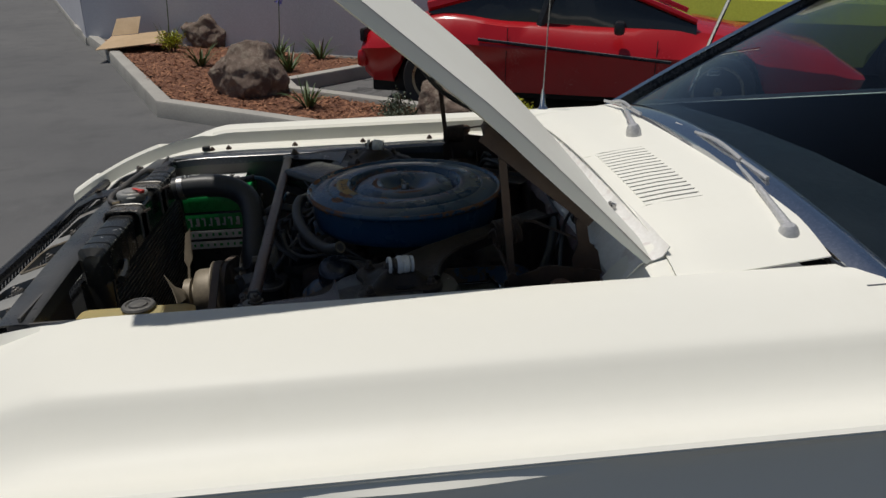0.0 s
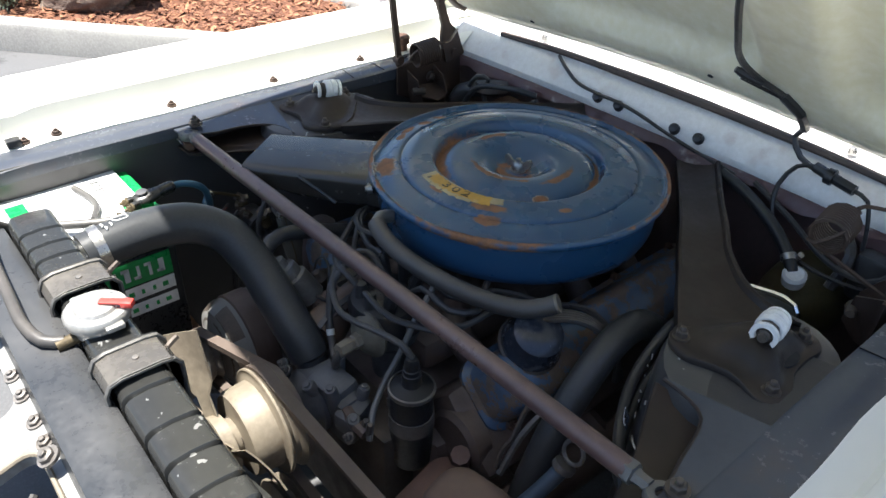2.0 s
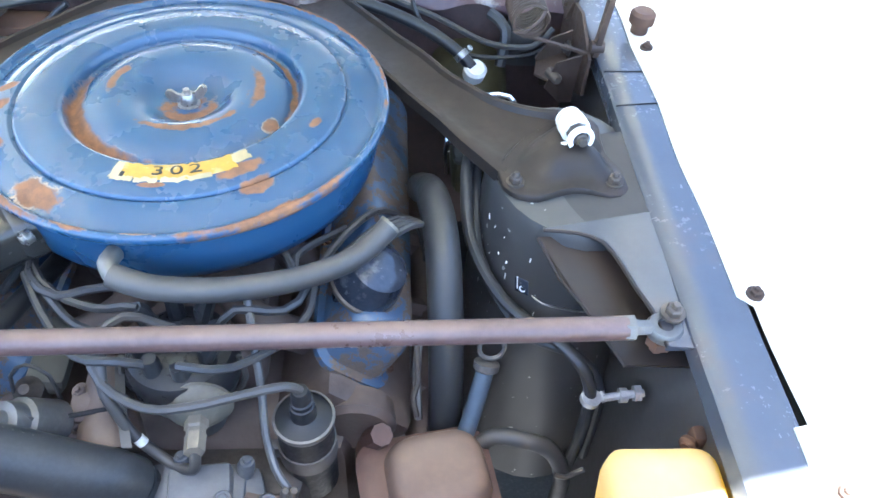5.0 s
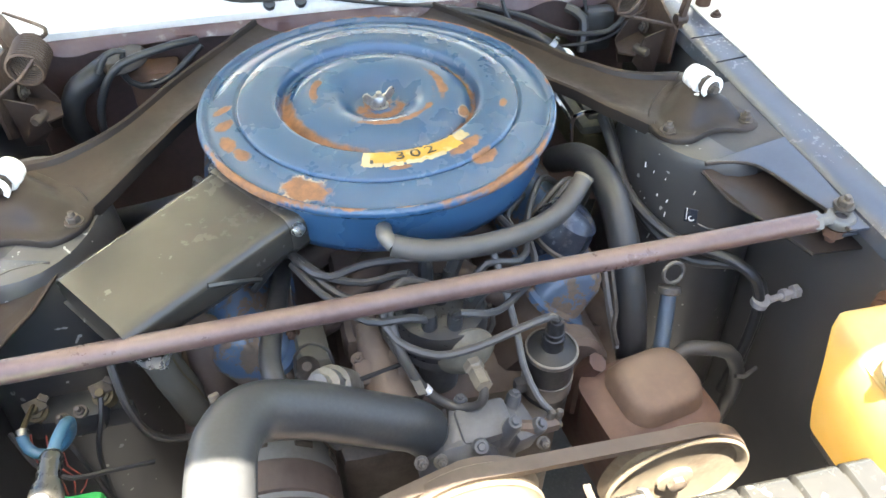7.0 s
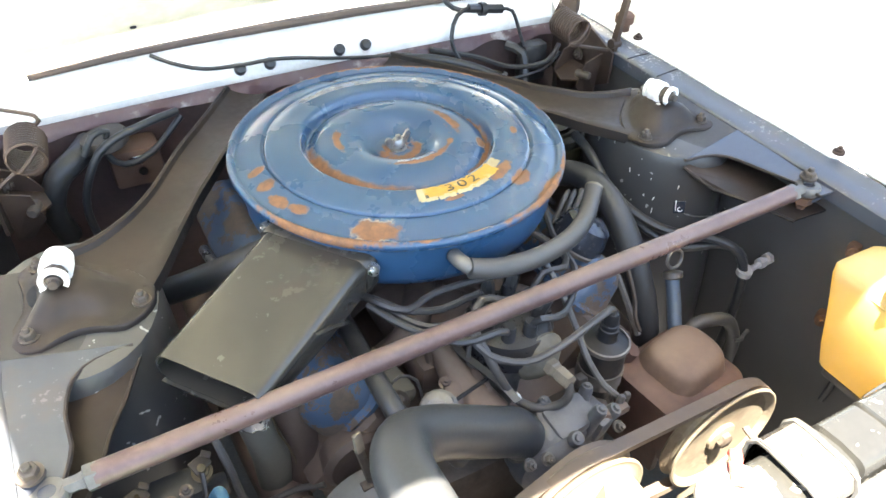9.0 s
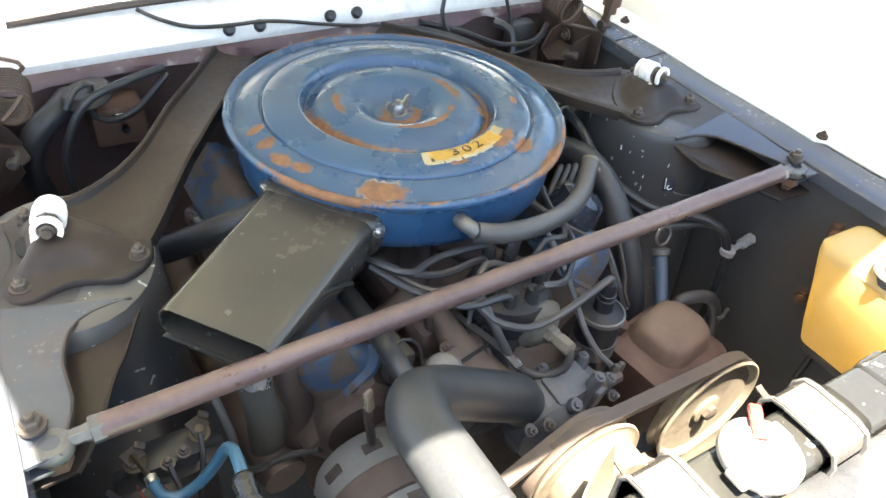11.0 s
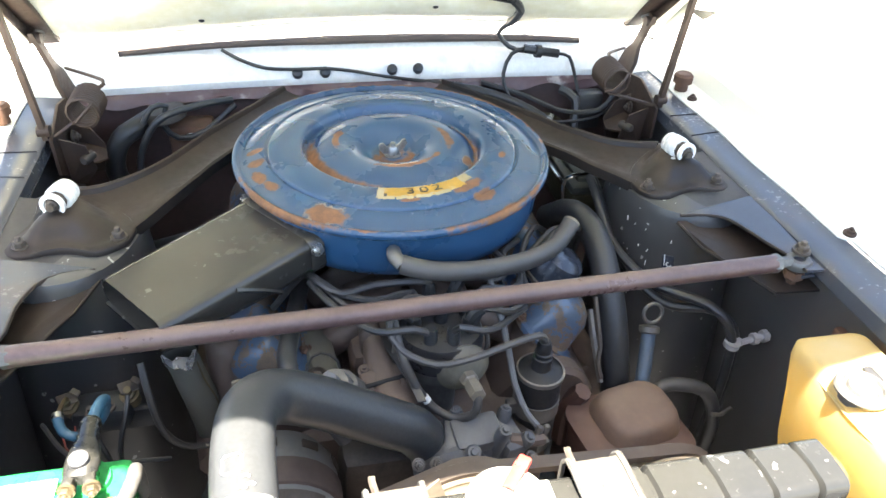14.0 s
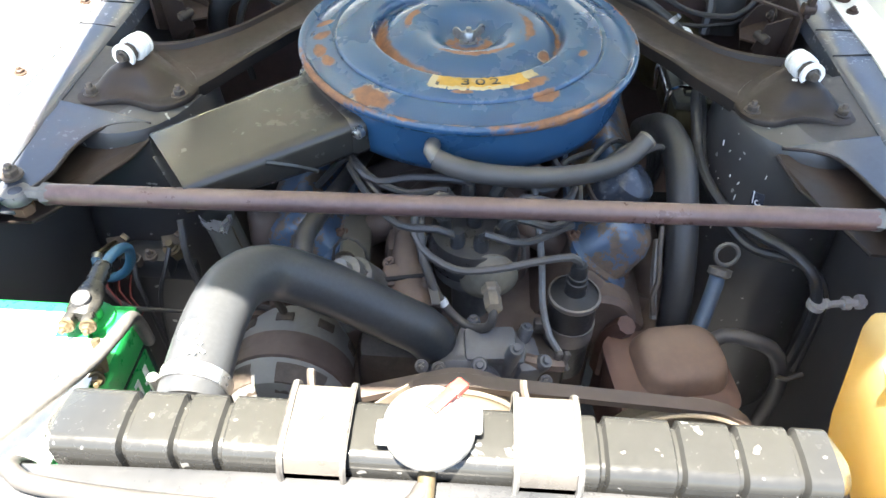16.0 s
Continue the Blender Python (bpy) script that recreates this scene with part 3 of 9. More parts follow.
box(bm, (0.189, 0.450, 0.943), (0.30, 0.115, 0.012), 0.002)
part("vent_shade", bm, DARK, cowl, "flat-black plate for the shade under the cowl slots")
# ledge between the cowl and the engine bay, with its ragged lower lip
bm = bmesh.new()
rows = []
prof = [(0.302, 0.876), (0.300, 0.888), (0.309, 0.902), (0.322, 0.916), (0.331, 0.926), (0.339, 0.930), (0.352, 0.931), (0.366, 0.936), (0.376, 0.952)]
for y, z in prof:
    rows.append([(x, y + 0.0015 * noise.noise(Vector((x * 22, z * 40, 3))), z - 0.030 * x * x + 0.035 * (z - 0.87) * 4 * (1 - (x / 0.5) ** 2) * 0.3) for x in (-0.50 + i * 0.02 for i in range(51))])
sheet(bm, rows, 0.002, (0, 0.6, -0.8))
ledge = part("cowl_ledge", bm, FLANGE, car, "chipped white sheet-metal ledge behind the engine")
bm = bmesh.new()
rag = []
for i in range(101):
    x = -0.50 + i * 0.01
    rag.append([(x, 0.3015, 0.877 - 0.03 * x * x), (x, 0.294 - 0.006 * noise.noise(Vector((x * 15, 9, 0))), 0.870 - 0.03 * x * x + 0.008 * noise.noise(Vector((x * 24, 2, 5)))), (x, 0.291 - 0.006 * noise.noise(Vector((x * 31, 4, 0))), 0.861 - 0.03 * x * x + 0.012 * noise.noise(Vector((x * 17, 7, 1))))])
sheet(bm, rag, 0.0025, (0, 1, 0))
part("seam_lip", bm, SEAM, ledge, "ragged rusty seam under the ledge")
for x, tilt in ((-0.109, 1), (-0.064, 1), (0.047, 1), (0.091, 1)):
    bm = bmesh.new()
    lathe(bm, (x, 0.302, 0.8965), (0, -0.75, 0.66), [(0.0088, -0.004), (0.0088, 0.003), (0.0075, 0.0065), (0.0035, 0.0085), (0, 0.0085)], 14)
    part("ledge_bolt", bm, BLACKPLASTIC, ledge, "black rounded bolt")
bm = bmesh.new()
tube(bm, [(-0.381, 0.334, 0.928), (-0.25, 0.332, 0.936), (-0.12, 0.332, 0.939), (0.05, 0.333, 0.939), (0.2, 0.332, 0.936), (0.3, 0.331, 0.932), (0.385, 0.331, 0.926)], 0.0065, 8, radii=[0.0058, 0.0060, 0.0062, 0.0078, 0.0078, 0.0074, 0.0064, 0.0055])
part("weatherstrip", bm, surface("perished_rubber", (0.050, 0.038, 0.033), (0.095, 0.072, 0.060), 0.7, 0, 12, 150, 0.2), ledge, "grey-brown perished rubber weatherstrip")
for x in (-0.29, 0.29):
    bm = bmesh.new()
    box(bm, (x, 0.356, 0.9375 - 0.03 * x * x + 0.005), (0.012, 0.010, 0.010), 0.002, (0, 0, 20))
    lathe(bm, (x, 0.352, 0.944), (0, -0.3, 1), [(0.003, -0.004), (0.003, 0.004)], 8)
    part("metal_clip", bm, STEEL, ledge)

# firewall
bm = bmesh.new()
rows = []
for z in (0.868, 0.84, 0.80, 0.74, 0.66, 0.55, 0.42):
    rows.append([(-0.50 + 0.05 * i, 0.305 + 0.02 * (0.87 - z) + 0.006 * math.sin(i * 1.3 + z * 9), z) for i in range(21)])
sheet(bm, rows, 0.004, (0, 1, 0))
part("firewall", bm, FIREWALL, car, "brown-black sheet-metal firewall")

# aprons, ledges and shock towers on both sides
for side in (1, -1):
    bm = bmesh.new()
    rows = []
    for z in (0.876, 0.86, 0.80, 0.72, 0.62, 0.50, 0.38, 0.30):
        rows.append([(side * (0.468 + 0.012 * (0.88 - z) + 0.004 * math.sin(y * 14 + z * 7)), y, z) for y in (-0.62 + 0.046 * i for i in range(21))])
    sheet(bm, rows, 0.004, (side, 0, 0))
    apron = part("inner_apron", bm, APRON, car, "satin black inner apron panel")
    bm = bmesh.new()
    rows = []
    for i in range(33):
        y = -0.625 + 0.92 * i / 32
        wob = 0.0015 * noise.noise(Vector((y * 5, side, 4)))
        z = 0.8775 - 0.75 * max(0, -0.50 - y) ** 2
        rows.append([(side * (0.460 + wob), y, z - 0.018), (side * (0.462 + wob), y, z - 0.003), (side * (0.466 + wob), y, z), (side * (0.492 + wob), y, z + 0.0004 + 0.0012 * noise.noise(Vector((y * 9, 1, side)))), (side * 0.520, y, z - 0.0005)])
    sheet(bm, rows, 0.003)
    ledge_ = part("apron_ledge", bm, LEDGE, apron, "weathered blue-black ledge of the apron")
    for y in (0.045, 0.112):
        bm = bmesh.new()
        box(bm, (side * 0.490, y, 0.8782), (0.052, 0.0007, 0.0022), 0.0004, (0, 0, side * (8 if y < 0.1 else 3)))
        part("ledge_seam", bm, DARK, ledge_)
    # shock tower
    cx, cy = side * 0.398, -0.045 if side > 0 else -0.066
    bm = bmesh.new()
    rings = []
    for z, r, ox in ((0.864, 0.086, 0.0), (0.861, 0.094, 0.0), (0.850, 0.099, 0.002), (0.80, 0.104, 0.006), (0.70, 0.112, 0.012), (0.58, 0.120, 0.02), (0.42, 0.126, 0.03)):
        ring = []
        for k in range(28):
            a = math.tau * k / 28
            x = math.cos(a) * r * 0.88
            ring.append((cx + side * (ox * 0.2) + x, cy + math.sin(a) * r * 1.12, z))
        rings.append(ring)
    loft(bm, rings)
    tower = part("shock_tower", bm, TOWER, apron, "black shock tower with chipped paint")
    # deck around the tower top that runs out into the ledge
    bm = bmesh.new()
    deck = []
    for i in range(25):
        y = -0.150 + 0.150 * i / 24
        t = (y + 0.040) / 0.112
        inner = 0.398 - 0.078 * math.sqrt(max(0.0, 1 - t * t)) if abs(t) < 1 else 0.398 + 0.10 * min(1.0, abs(t) - 1)
        deck.append([(side * (inner + (0.474 - inner) * k / 8), y, 0.864 - (0.016, 0.004, 0.001, 0, 0, 0, 0, 0, 0)[k] + 0.012 * max(0.0, (k - 3) / 5) ** 1.6 + 0.0003 * noise.noise(Vector((y * 12, k * 0.4, side)))) for k in range(9)])
    sheet(bm, deck, 0.004)
    part("tower_deck", bm, DECK, apron, "dusty black deck around the tower top")
    # gusset: a folded pocket between the tower and the brace end, open towards the engine
    dy, dz = (0.0, 0.0) if side > 0 else (-0.012, 0.0)
    if side > 0:
        top_line = [(0.356, -0.142), (0.390, -0.147), (0.412, -0.160), (0.423, -0.190), (0.430, -0.222), (0.438, -0.250), (0.440, -0.288)]
        low_line = [(0.352, -0.146), (0.371, -0.186), (0.388, -0.220), (0.398, -0.248), (0.412, -0.285)]
    else:
        top_line = [(0.354, -0.148), (0.388, -0.152), (0.410, -0.168), (0.421, -0.205), (0.420, -0.240), (0.428, -0.266), (0.438, -0.288)]
        low_line = [(0.350, -0.152), (0.368, -0.178), (0.390, -0.212), (0.406, -0.246), (0.420, -0.270), (0.432, -0.285)]
    top_in, low_in = (smooth_path([(*p, 0) for p in line], 0.012) for line in (top_line, low_line))
    bm = bmesh.new()
    run = lambda y: min(1.0, max(0.0, (-0.136 - y) / 0.15))
    tops = [Vector((side * p.x, p.y + dy * run(p.y), 0.863 + 0.008 * run(p.y) + dz * run(p.y) + 0.10 * max(0.0, p.x - 0.44))) for p in top_in]
    ends = [Vector((side * 0.480, -0.292 + dy, 0.872 + dz)), Vector((side * 0.480, -0.200 + dy * 0.5, 0.874 + dz * 0.5)), Vector((side * 0.478, -0.128, 0.8775))]
    plate(bm, tops + ends, 0.003)
    gusset = part("gusset", bm, LEDGE, apron, "black pressed gusset behind the brace end")
    bm = bmesh.new()
    rim = [tops[0] + Vector((0, 0, -0.002))] + [p + Vector((0, 0, -0.0015)) for p in tops[1:]]
    tube(bm, rim, 0.0022, 6, smooth=False)
    part("gusset_rim", bm, STRAP, gusset)
    bm = bmesh.new()
    lows = [Vector((side * p.x, p.y + dy * run(p.y), 0.860 - 0.020 * min(1.0, run(p.y) * 3.0) + dz * run(p.y))) for p in low_in]
    plate(bm, lows + [Vector((side * 0.478, -0.285 + dy, 0.836 + dz)), Vector((side * 0.478, -0.130, 0.838))], 0.003)
    tube(bm, [p - Vector((0, 0, 0.002)) for p in lows], 0.0024, 6, smooth=False)
    part("gusset_floor", bm, STRAP, gusset, "dusty brown lower flange of the gusset")
    bm = bmesh.new()
    nut(bm, (side * 0.450, -0.258 + dy, 0.878 + dz), (0.0, -0.05, 1), 0.0075, 0.008)
    part("gusset_bolt", bm, GRIMY, apron)

# radiator support, upright panels beside the radiator, latch panel and grille
bm = bmesh.new()
rows = []
for i in range(33):
    x = -0.47 + 0.94 * i / 32
    z = 0.8985 - 0.05 * abs(x) ** 2 * 2
    rows.append([(x, -0.583, z - 0.022), (x, -0.586, z - 0.003), (x, -0.590, z), (x, -0.606, z + 0.0012), (x, -0.632, z), (x, -0.638, z - 0.004), (x, -0.640, z - 0.030)])
sheet(bm, rows, 0.003)
support = part("radiator_support", bm, SUPPORT, car, "grey-black painted upper radiator support bar")
for side in (1, -1):
    bm = bmesh.new()
    sheet(bm, [[(side * x, -0.600, z) for x in (0.29, 0.34, 0.40, 0.465)] for z in (0.885, 0.80, 0.65, 0.45, 0.30)], 0.004, (0, -1, 0))
    part("support_panel", bm, APRON, support)
    for x in (0.10, 0.22, 0.36):
        bm = bmesh.new()
        nut(bm, (side * x, -0.648, 0.882), (0, -0.5, 1), 0.007, 0.006)
        part("support_bolt", bm, DULLSTEEL, support)
for x0, w in ((-0.20, 0.030),):
    bm = bmesh.new()
    rows = [[(x0 + w * k, y, z - 0.006 * abs(k)) for k in (-1, -0.8, 0, 0.8, 1)] for y, z in ((-0.636, 0.870), (-0.66, 0.880), (-0.70, 0.876), (-0.745, 0.855), (-0.785, 0.822), (-0.80, 0.806))]
    sheet(bm, rows, 0.004)
    stay = part("latch_stay", bm, BLACKTRIM, support, "black steel stay ahead of the radiator")
    bm = bmesh.new()
    nut(bm, (x0, -0.70, 0.878), (0, -0.2, 1), 0.005, 0.004)
    part("stay_bolt", bm, GRIMY, stay)
def panel_z(y):
    return 0.866 - 0.30 * (-0.640 - y) - 2.2 * max(0.0, -0.690 - y) ** 2


PALEPANEL = surface("pale_dusty_panel", (0.20, 0.20, 0.195), (0.27, 0.265, 0.25), 0.5, 0, 9, 120, 0.15, spots=(0.09, 0.08, 0.07), spotted=0.5, spot_scale=22)
edges = [-0.47, -0.30, -0.16, 0.035, 0.215, 0.34, 0.47]
for x0, x1 in zip(edges, edges[1:]):
    cx_, w = (x0 + x1) / 2, x1 - x0
    hole = 0.30 if w > 0.15 else 0.22
    outer = [(cx_ + max(-w / 2, min(w / 2, 2.2 * x)), -0.690 + max(-0.050, min(0.050, 2.2 * y))) for x, y in rounded(w * 2 * hole + 0.014, 0.078, 0.018, 5)]
    inner = [(cx_ + x, -0.690 + y) for x, y in rounded(w * 2 * hole + 0.014, 0.078, 0.018, 5)]
    bm = bmesh.new()
    loft(bm, [[(x, y, panel_z(y) - 0.012) for x, y in inner], [(x, y, panel_z(y)) for x, y in inner], [(x, y, panel_z(y)) for x, y in outer]], caps=False)
    part("latch_panel", bm, PALEPANEL, support, "pale dusty panel with a rounded opening ahead of the radiator", flat=30)
for x in (-0.39, -0.235, -0.039, -0.006, 0.035, 0.065, 0.28, 0.40):
    bm = bmesh.new()
    nut(bm, (x, -0.6445, 0.8655), (0, -0.3, 1), 0.0058, 0.005)
    part("panel_bolt", bm, DULLSTEEL, support)
bm = bmesh.new()
tube(bm, [(0.085, -0.668, 0.832), (0.110, -0.690, 0.822), (0.145, -0.692, 0.826), (0.185, -0.672, 0.838), (0.21, -0.652, 0.84)], 0.004, 7)
tube(bm, [(0.120, -0.660, 0.846), (0.126, -0.672, 0.83), (0.118, -0.690, 0.812)], 0.003, 6)
part("lamp_wire", bm, WIRE, support)
bm = bmesh.new()
box(bm, (0.118, -0.668, 0.838), (0.040, 0.016, 0.012), 0.003, (10, 8, 28))
box(bm, (0.098, -0.676, 0.832), (0.016, 0.012, 0.014), 0.003, (0, 10, -20))
lathe(bm, (0.140, -0.658, 0.842), (0.4, 0.2, 1), [(0.009, -0.01), (0.009, 0.004), (0.005, 0.008), (0, 0.008)], 12)
part("latch_catch", bm, STEEL, support, "bright latch catch in the opening")
bm = bmesh.new()
box(bm, (0.125, -0.706, 0.820), (0.105, 0.030, 0.004), 0.001, (10, 0, 6))
box(bm, (0.140, -0.688, 0.828), (0.030, 0.012, 0.020), 0.002, (10, 0, 6))
lathe(bm, (0.158, -0.702, 0.823), (0, 0, 1), [(0.004, 0), (0.004, 0.004), (0, 0.005)], 8)
part("hood_latch", bm, LEDGE, support, "blue-grey latch plate deep in the opening")
bm = bmesh.new()
loop = [(cx_ + x, -0.690 + y, panel_z(-0.690 + y) + 0.0015) for cx_ in (0.125,) for x, y in rounded(0.122, 0.078, 0.018, 5)]
tube(bm, loop + loop[:1], 0.0024, 6, smooth=False)
part("opening_rim", bm, TAN, support, "worn tan edge of the opening")
bm = bmesh.new()
for k in range(-44, 45):
    for lean in (-1, 1):
        a, b = Vector((k * 0.0155 - lean * 0.055, -0.845, 0.58)), Vector((k * 0.0155 + lean * 0.055, -0.803, 0.800))
        if abs(a.x) < 0.60 and abs(b.x) < 0.60:
            tube(bm, [a, b], 0.0019, 4, smooth=False)
part("grille_mesh", bm, BLACKTRIM, support, "black diamond-mesh grille")
for z, y in ((0.578, -0.848), (0.806, -0.802)):
    bm = bmesh.new()
    tube(bm, [(-0.61, y + 0.012, z), (-0.3, y, z), (0.3, y, z), (0.61, y + 0.012, z)], 0.011, 8)
    part("grille_frame", bm, BLACKTRIM, support)
for side in (1, -1):
    bm = bmesh.new()
    lathe(bm, (side * 0.675, -0.855, 0.665), (0, -1, 0), [(0.098, -0.09), (0.102, -0.01), (0.098, 0.004), (0.086, 0.0), (0.080, -0.004)], 28)
    lamp = part("headlight_ring", bm, WHITE, car)
    bm = bmesh.new()
    lathe(bm, (side * 0.675, -0.855, 0.665), (0, -1, 0), [(0.084, -0.012), (0.075, 0.004), (0.04, 0.014), (0, 0.018)], 28)
    part("headlight_lens", bm, glass("lamp_glass", (0.9, 0.92, 0.92), 0.05), lamp)
bm = bmesh.new()
rows = [[(-0.86 + 1.72 * i / 24, -0.90 - 0.06 * (1 - (i / 12 - 1) ** 2) + o, z) for i in range(25)] for z, o in ((0.40, 0.03), (0.42, 0.0), (0.46, -0.008), (0.52, -0.008), (0.545, 0.0), (0.55, 0.03))]
sheet(bm, rows, 0.004, (0, 1, 0))
part("front_bumper", bm, CHROME, car, "chrome front bumper")
bm = bmesh.new()
rows = [[(-0.84 + 1.68 * i / 24, -0.86 - 0.03 * (1 - (i / 12 - 1) ** 2) + o, z) for i in range(25)] for z, o in ((0.57, 0.0), (0.50, 0.02), (0.36, 0.02), (0.26, 0.06))]
sheet(bm, rows, 0.004, (0, 1, 0))
part("front_valance", bm, WHITE, car)

# windshield, pillars, wipers, aerial
def shield(u, v):
    """u across -1 to 1, v up 0 to 1."""
    x = u * (0.64 - 0.10 * v)
    return Vector((x, 0.640 + 0.030 * (abs(u) ** 2.5) * (1 - 0.3 * v) + 0.57 * v, 0.993 - 0.082 * u * u + 0.318 * v + 0.03 * v * (1 - v)))


bm = bmesh.new()
sheet(bm, [[shield(-1 + i / 10, j / 10) for i in range(21)] for j in range(11)], 0.005, (0, 0.5, -0.86))
ws = part("windshield", bm, WINDSHIELD, car, "tinted curved windshield glass")
ws.visible_shadow = False
bm = bmesh.new()
rows = []
for o, h in ((-0.058, -0.010), (-0.052, 0.004), (-0.030, 0.013), (-0.008, 0.015), (0.008, 0.006)):
    rows.append([shield(-1.02 + 2.04 * i / 30, 0) + Vector((0, o, h)) for i in range(31)])
sheet(bm, rows, 0.002)
part("windshield_trim", bm, CHROME, ws, "bright chrome lower windshield molding")
for side in (1, -1):
    bm = bmesh.new()
    tube(bm, [shield(side * 1.02, v) + Vector((side * 0.008, -0.004, 0.0)) for v in (-0.04, 0.2, 0.4, 0.6, 0.8, 1.02)], 0.020, 8)
    part("windshield_pillar", bm, BLACKTRIM, car, "dark windshield pillar with chrome edge")
    bm = bmesh.new()
    tube(bm, [shield(side * 1.0, v) + Vector((side * 0.004, -0.022, 0.012)) for v in (-0.02, 0.25, 0.5, 0.75, 1.0)], 0.006, 6)
    part("pillar_trim", bm, CHROME, car)
for (px, py, pz), tip, blade in (((0.497, 0.568, 0.946), (0.175, 0.617, 0.994), ((0.335, 0.616, 0.988), (-0.045, 0.609, 1.002))), ((-0.052, 0.515, 0.984), (-0.37, 0.590, 0.990), ((-0.20, 0.585, 0.993), (-0.45, 0.578, 0.978)))):
    base = Vector((px, py, pz))
    bm = bmesh.new()
    lathe(bm, base, (0, -0.15, 1), [(0.017, -0.008), (0.017, 0.002), (0.014, 0.014), (0.010, 0.020), (0, 0.022)], 18)
    wiper = part("wiper", bm, BRUSHED, car, "brushed steel windshield wiper")
    bm = bmesh.new()
    t = Vector(tip)
    a, b = base + Vector((0, 0, 0.012)), base + (t - base) * 0.45 + Vector((0, 0, 0.014))
    tube(bm, [a, a + (b - a) * 0.3, b], 0.008, 8, radii=[0.009, 0.0065, 0.005])
    tube(bm, [b, b + (t - b) * 0.5, t], 0.0030, 6)
    part("wiper_arm", bm, BRUSHED, wiper)
    bm = bmesh.new()
    p, q = Vector(blade[0]), Vector(blade[1])
    tube(bm, [p, p + (q - p) * 0.5 + Vector((0, 0.004, 0.004)), q], 0.0042, 6)
    tube(bm, [p + (q - p) * 0.25 + Vector((0, 0, 0.006)), p + (q - p) * 0.5 + Vector((0, 0, 0.014)), p + (q - p) * 0.75 + Vector((0, 0, 0.006))], 0.004, 6)
    part("wiper_blade", bm, BRUSHED, wiper)
bm = bmesh.new()
lathe(bm, (-0.615, 0.445, 0.927), (0, 0, 1), [(0.016, -0.005), (0.016, 0.004), (0.009, 0.012), (0.006, 0.045), (0.003, 0.06)], 16)
aerial = part("aerial_base", bm, CHROME, car)
bm = bmesh.new()
tube(bm, [(-0.615, 0.445, 0.98), (-0.612, 0.465, 1.35), (-0.608, 0.485, 1.72)], 0.002, 6)
part("aerial_mast", bm, STEEL, aerial)

# doors, roof, glass and tail
def side_rows(y0, y1, n):
    out = []
    for i in range(n + 1):
        y = y0 + (y1 - y0) * i / n
        w = 1.0 - 0.05 * max(0, (y - 2.9) / 0.8) ** 2
        out.append([(w * 0.60, y, 0.930), (w * 0.658, y, 0.9205), (w * 0.728, y, 0.8965), (w * 0.760, y, 0.8785), (w * 0.845, y, 0.8668), (w * 0.868, y, 0.863), (w * 0.854, y, 0.846), (w * 0.872, y, 0.70), (w * 0.868, y, 0.5), (w * 0.84, y, 0.27)])
    return out


for side in (1, -1):
    for name, y0, y1 in (("door", 0.645, 1.86), ("rear_quarter", 1.865, 3.62)):
        bm = bmesh.new()
        rows = []
        for r in side_rows(y0, y1, 22):
            y = r[0][1]
            a = (y - 2.69) / 0.36
            arch = 0.33 + 0.36 * math.sqrt(1 - a * a) if abs(a) < 1 else 0
            rows.append([(side * x, yy, max(z, arch)) for x, yy, z in r])
        sheet(bm, rows, 0.004, (-side, 0, 0))
        bmesh.ops.remove_doubles(bm, verts=bm.verts[:], dist=0.0005)
        d = part(name, bm, WHITE, car)
        if name == "door":
            bm = bmesh.new()
            tube(bm, [(side * 0.665, 0.90, 0.922), (side * 0.665, 1.4, 0.922), (side * 0.665, 1.86, 0.922)], 0.006, 6)
            part("belt_trim", bm, CHROME, d, "chrome strip along the door top")
            bm = bmesh.new()
            box(bm, (side * 0.66, 1.25, 0.66), (0.05, 1.15, 0.54), 0.02)
            part("door_panel", bm, NAVY, d, "dark navy vinyl door lining")
            bm = bmesh.new()
            tube(bm, [(side * 0.70, 0.93, 0.94), (side * 0.665, 0.965, 1.10), (side * 0.63, 1.0, 1.24)], 0.006, 6)
            box(bm, (side * 0.675, 0.99, 1.0), (0.012, 0.04, 0.016), 0.004)
            part("vent_window_frame", bm, CHROME, d)
    for wy in (-0.05, 2.69):
        bm = bmesh.new()
        lathe(bm, (side * 0.755, wy, 0.325 - 0.035 * wy), (side, 0, 0), [(0.20, -0.09), (0.30, -0.095), (0.322, -0.07), (0.325, 0), (0.322, 0.07), (0.30, 0.092), (0.20, 0.085)], 36)
        wheel = part("tyre", bm, TYRE, car)
        bm = bmesh.new()
        lathe(bm, (side * 0.755, wy, 0.325 - 0.035 * wy), (side, 0, 0), [(0.205, 0.07), (0.19, 0.055), (0.12, 0.03), (0.06, 0.05), (0, 0.055)], 28)
        part("rim", bm, CHROME, wheel)
bm = bmesh.new()
rows = []
for i in range(13):
    y = 1.16 + 0.95 * i / 12
    sag = 0.03 * ((i - 5) / 7) ** 2
    rows.append([(0.62 * u, y, 1.318 - 0.05 * u ** 4 - sag) for u in (-1 + k / 8 for k in range(17))])
sheet(bm, rows, 0.03)
part("roof", bm, WHITE, car)
bm = bmesh.new()
sheet(bm, [[(u * (0.60 + 0.05 * v), 2.11 + 0.62 * v, 1.29 - 0.04 * u * u - 0.34 * v) for u in (-1, -0.5, 0, 0.5, 1)] for v in (0, 0.33, 0.66, 1)], 0.005)
part("rear_window", bm, WINDSHIELD, car)
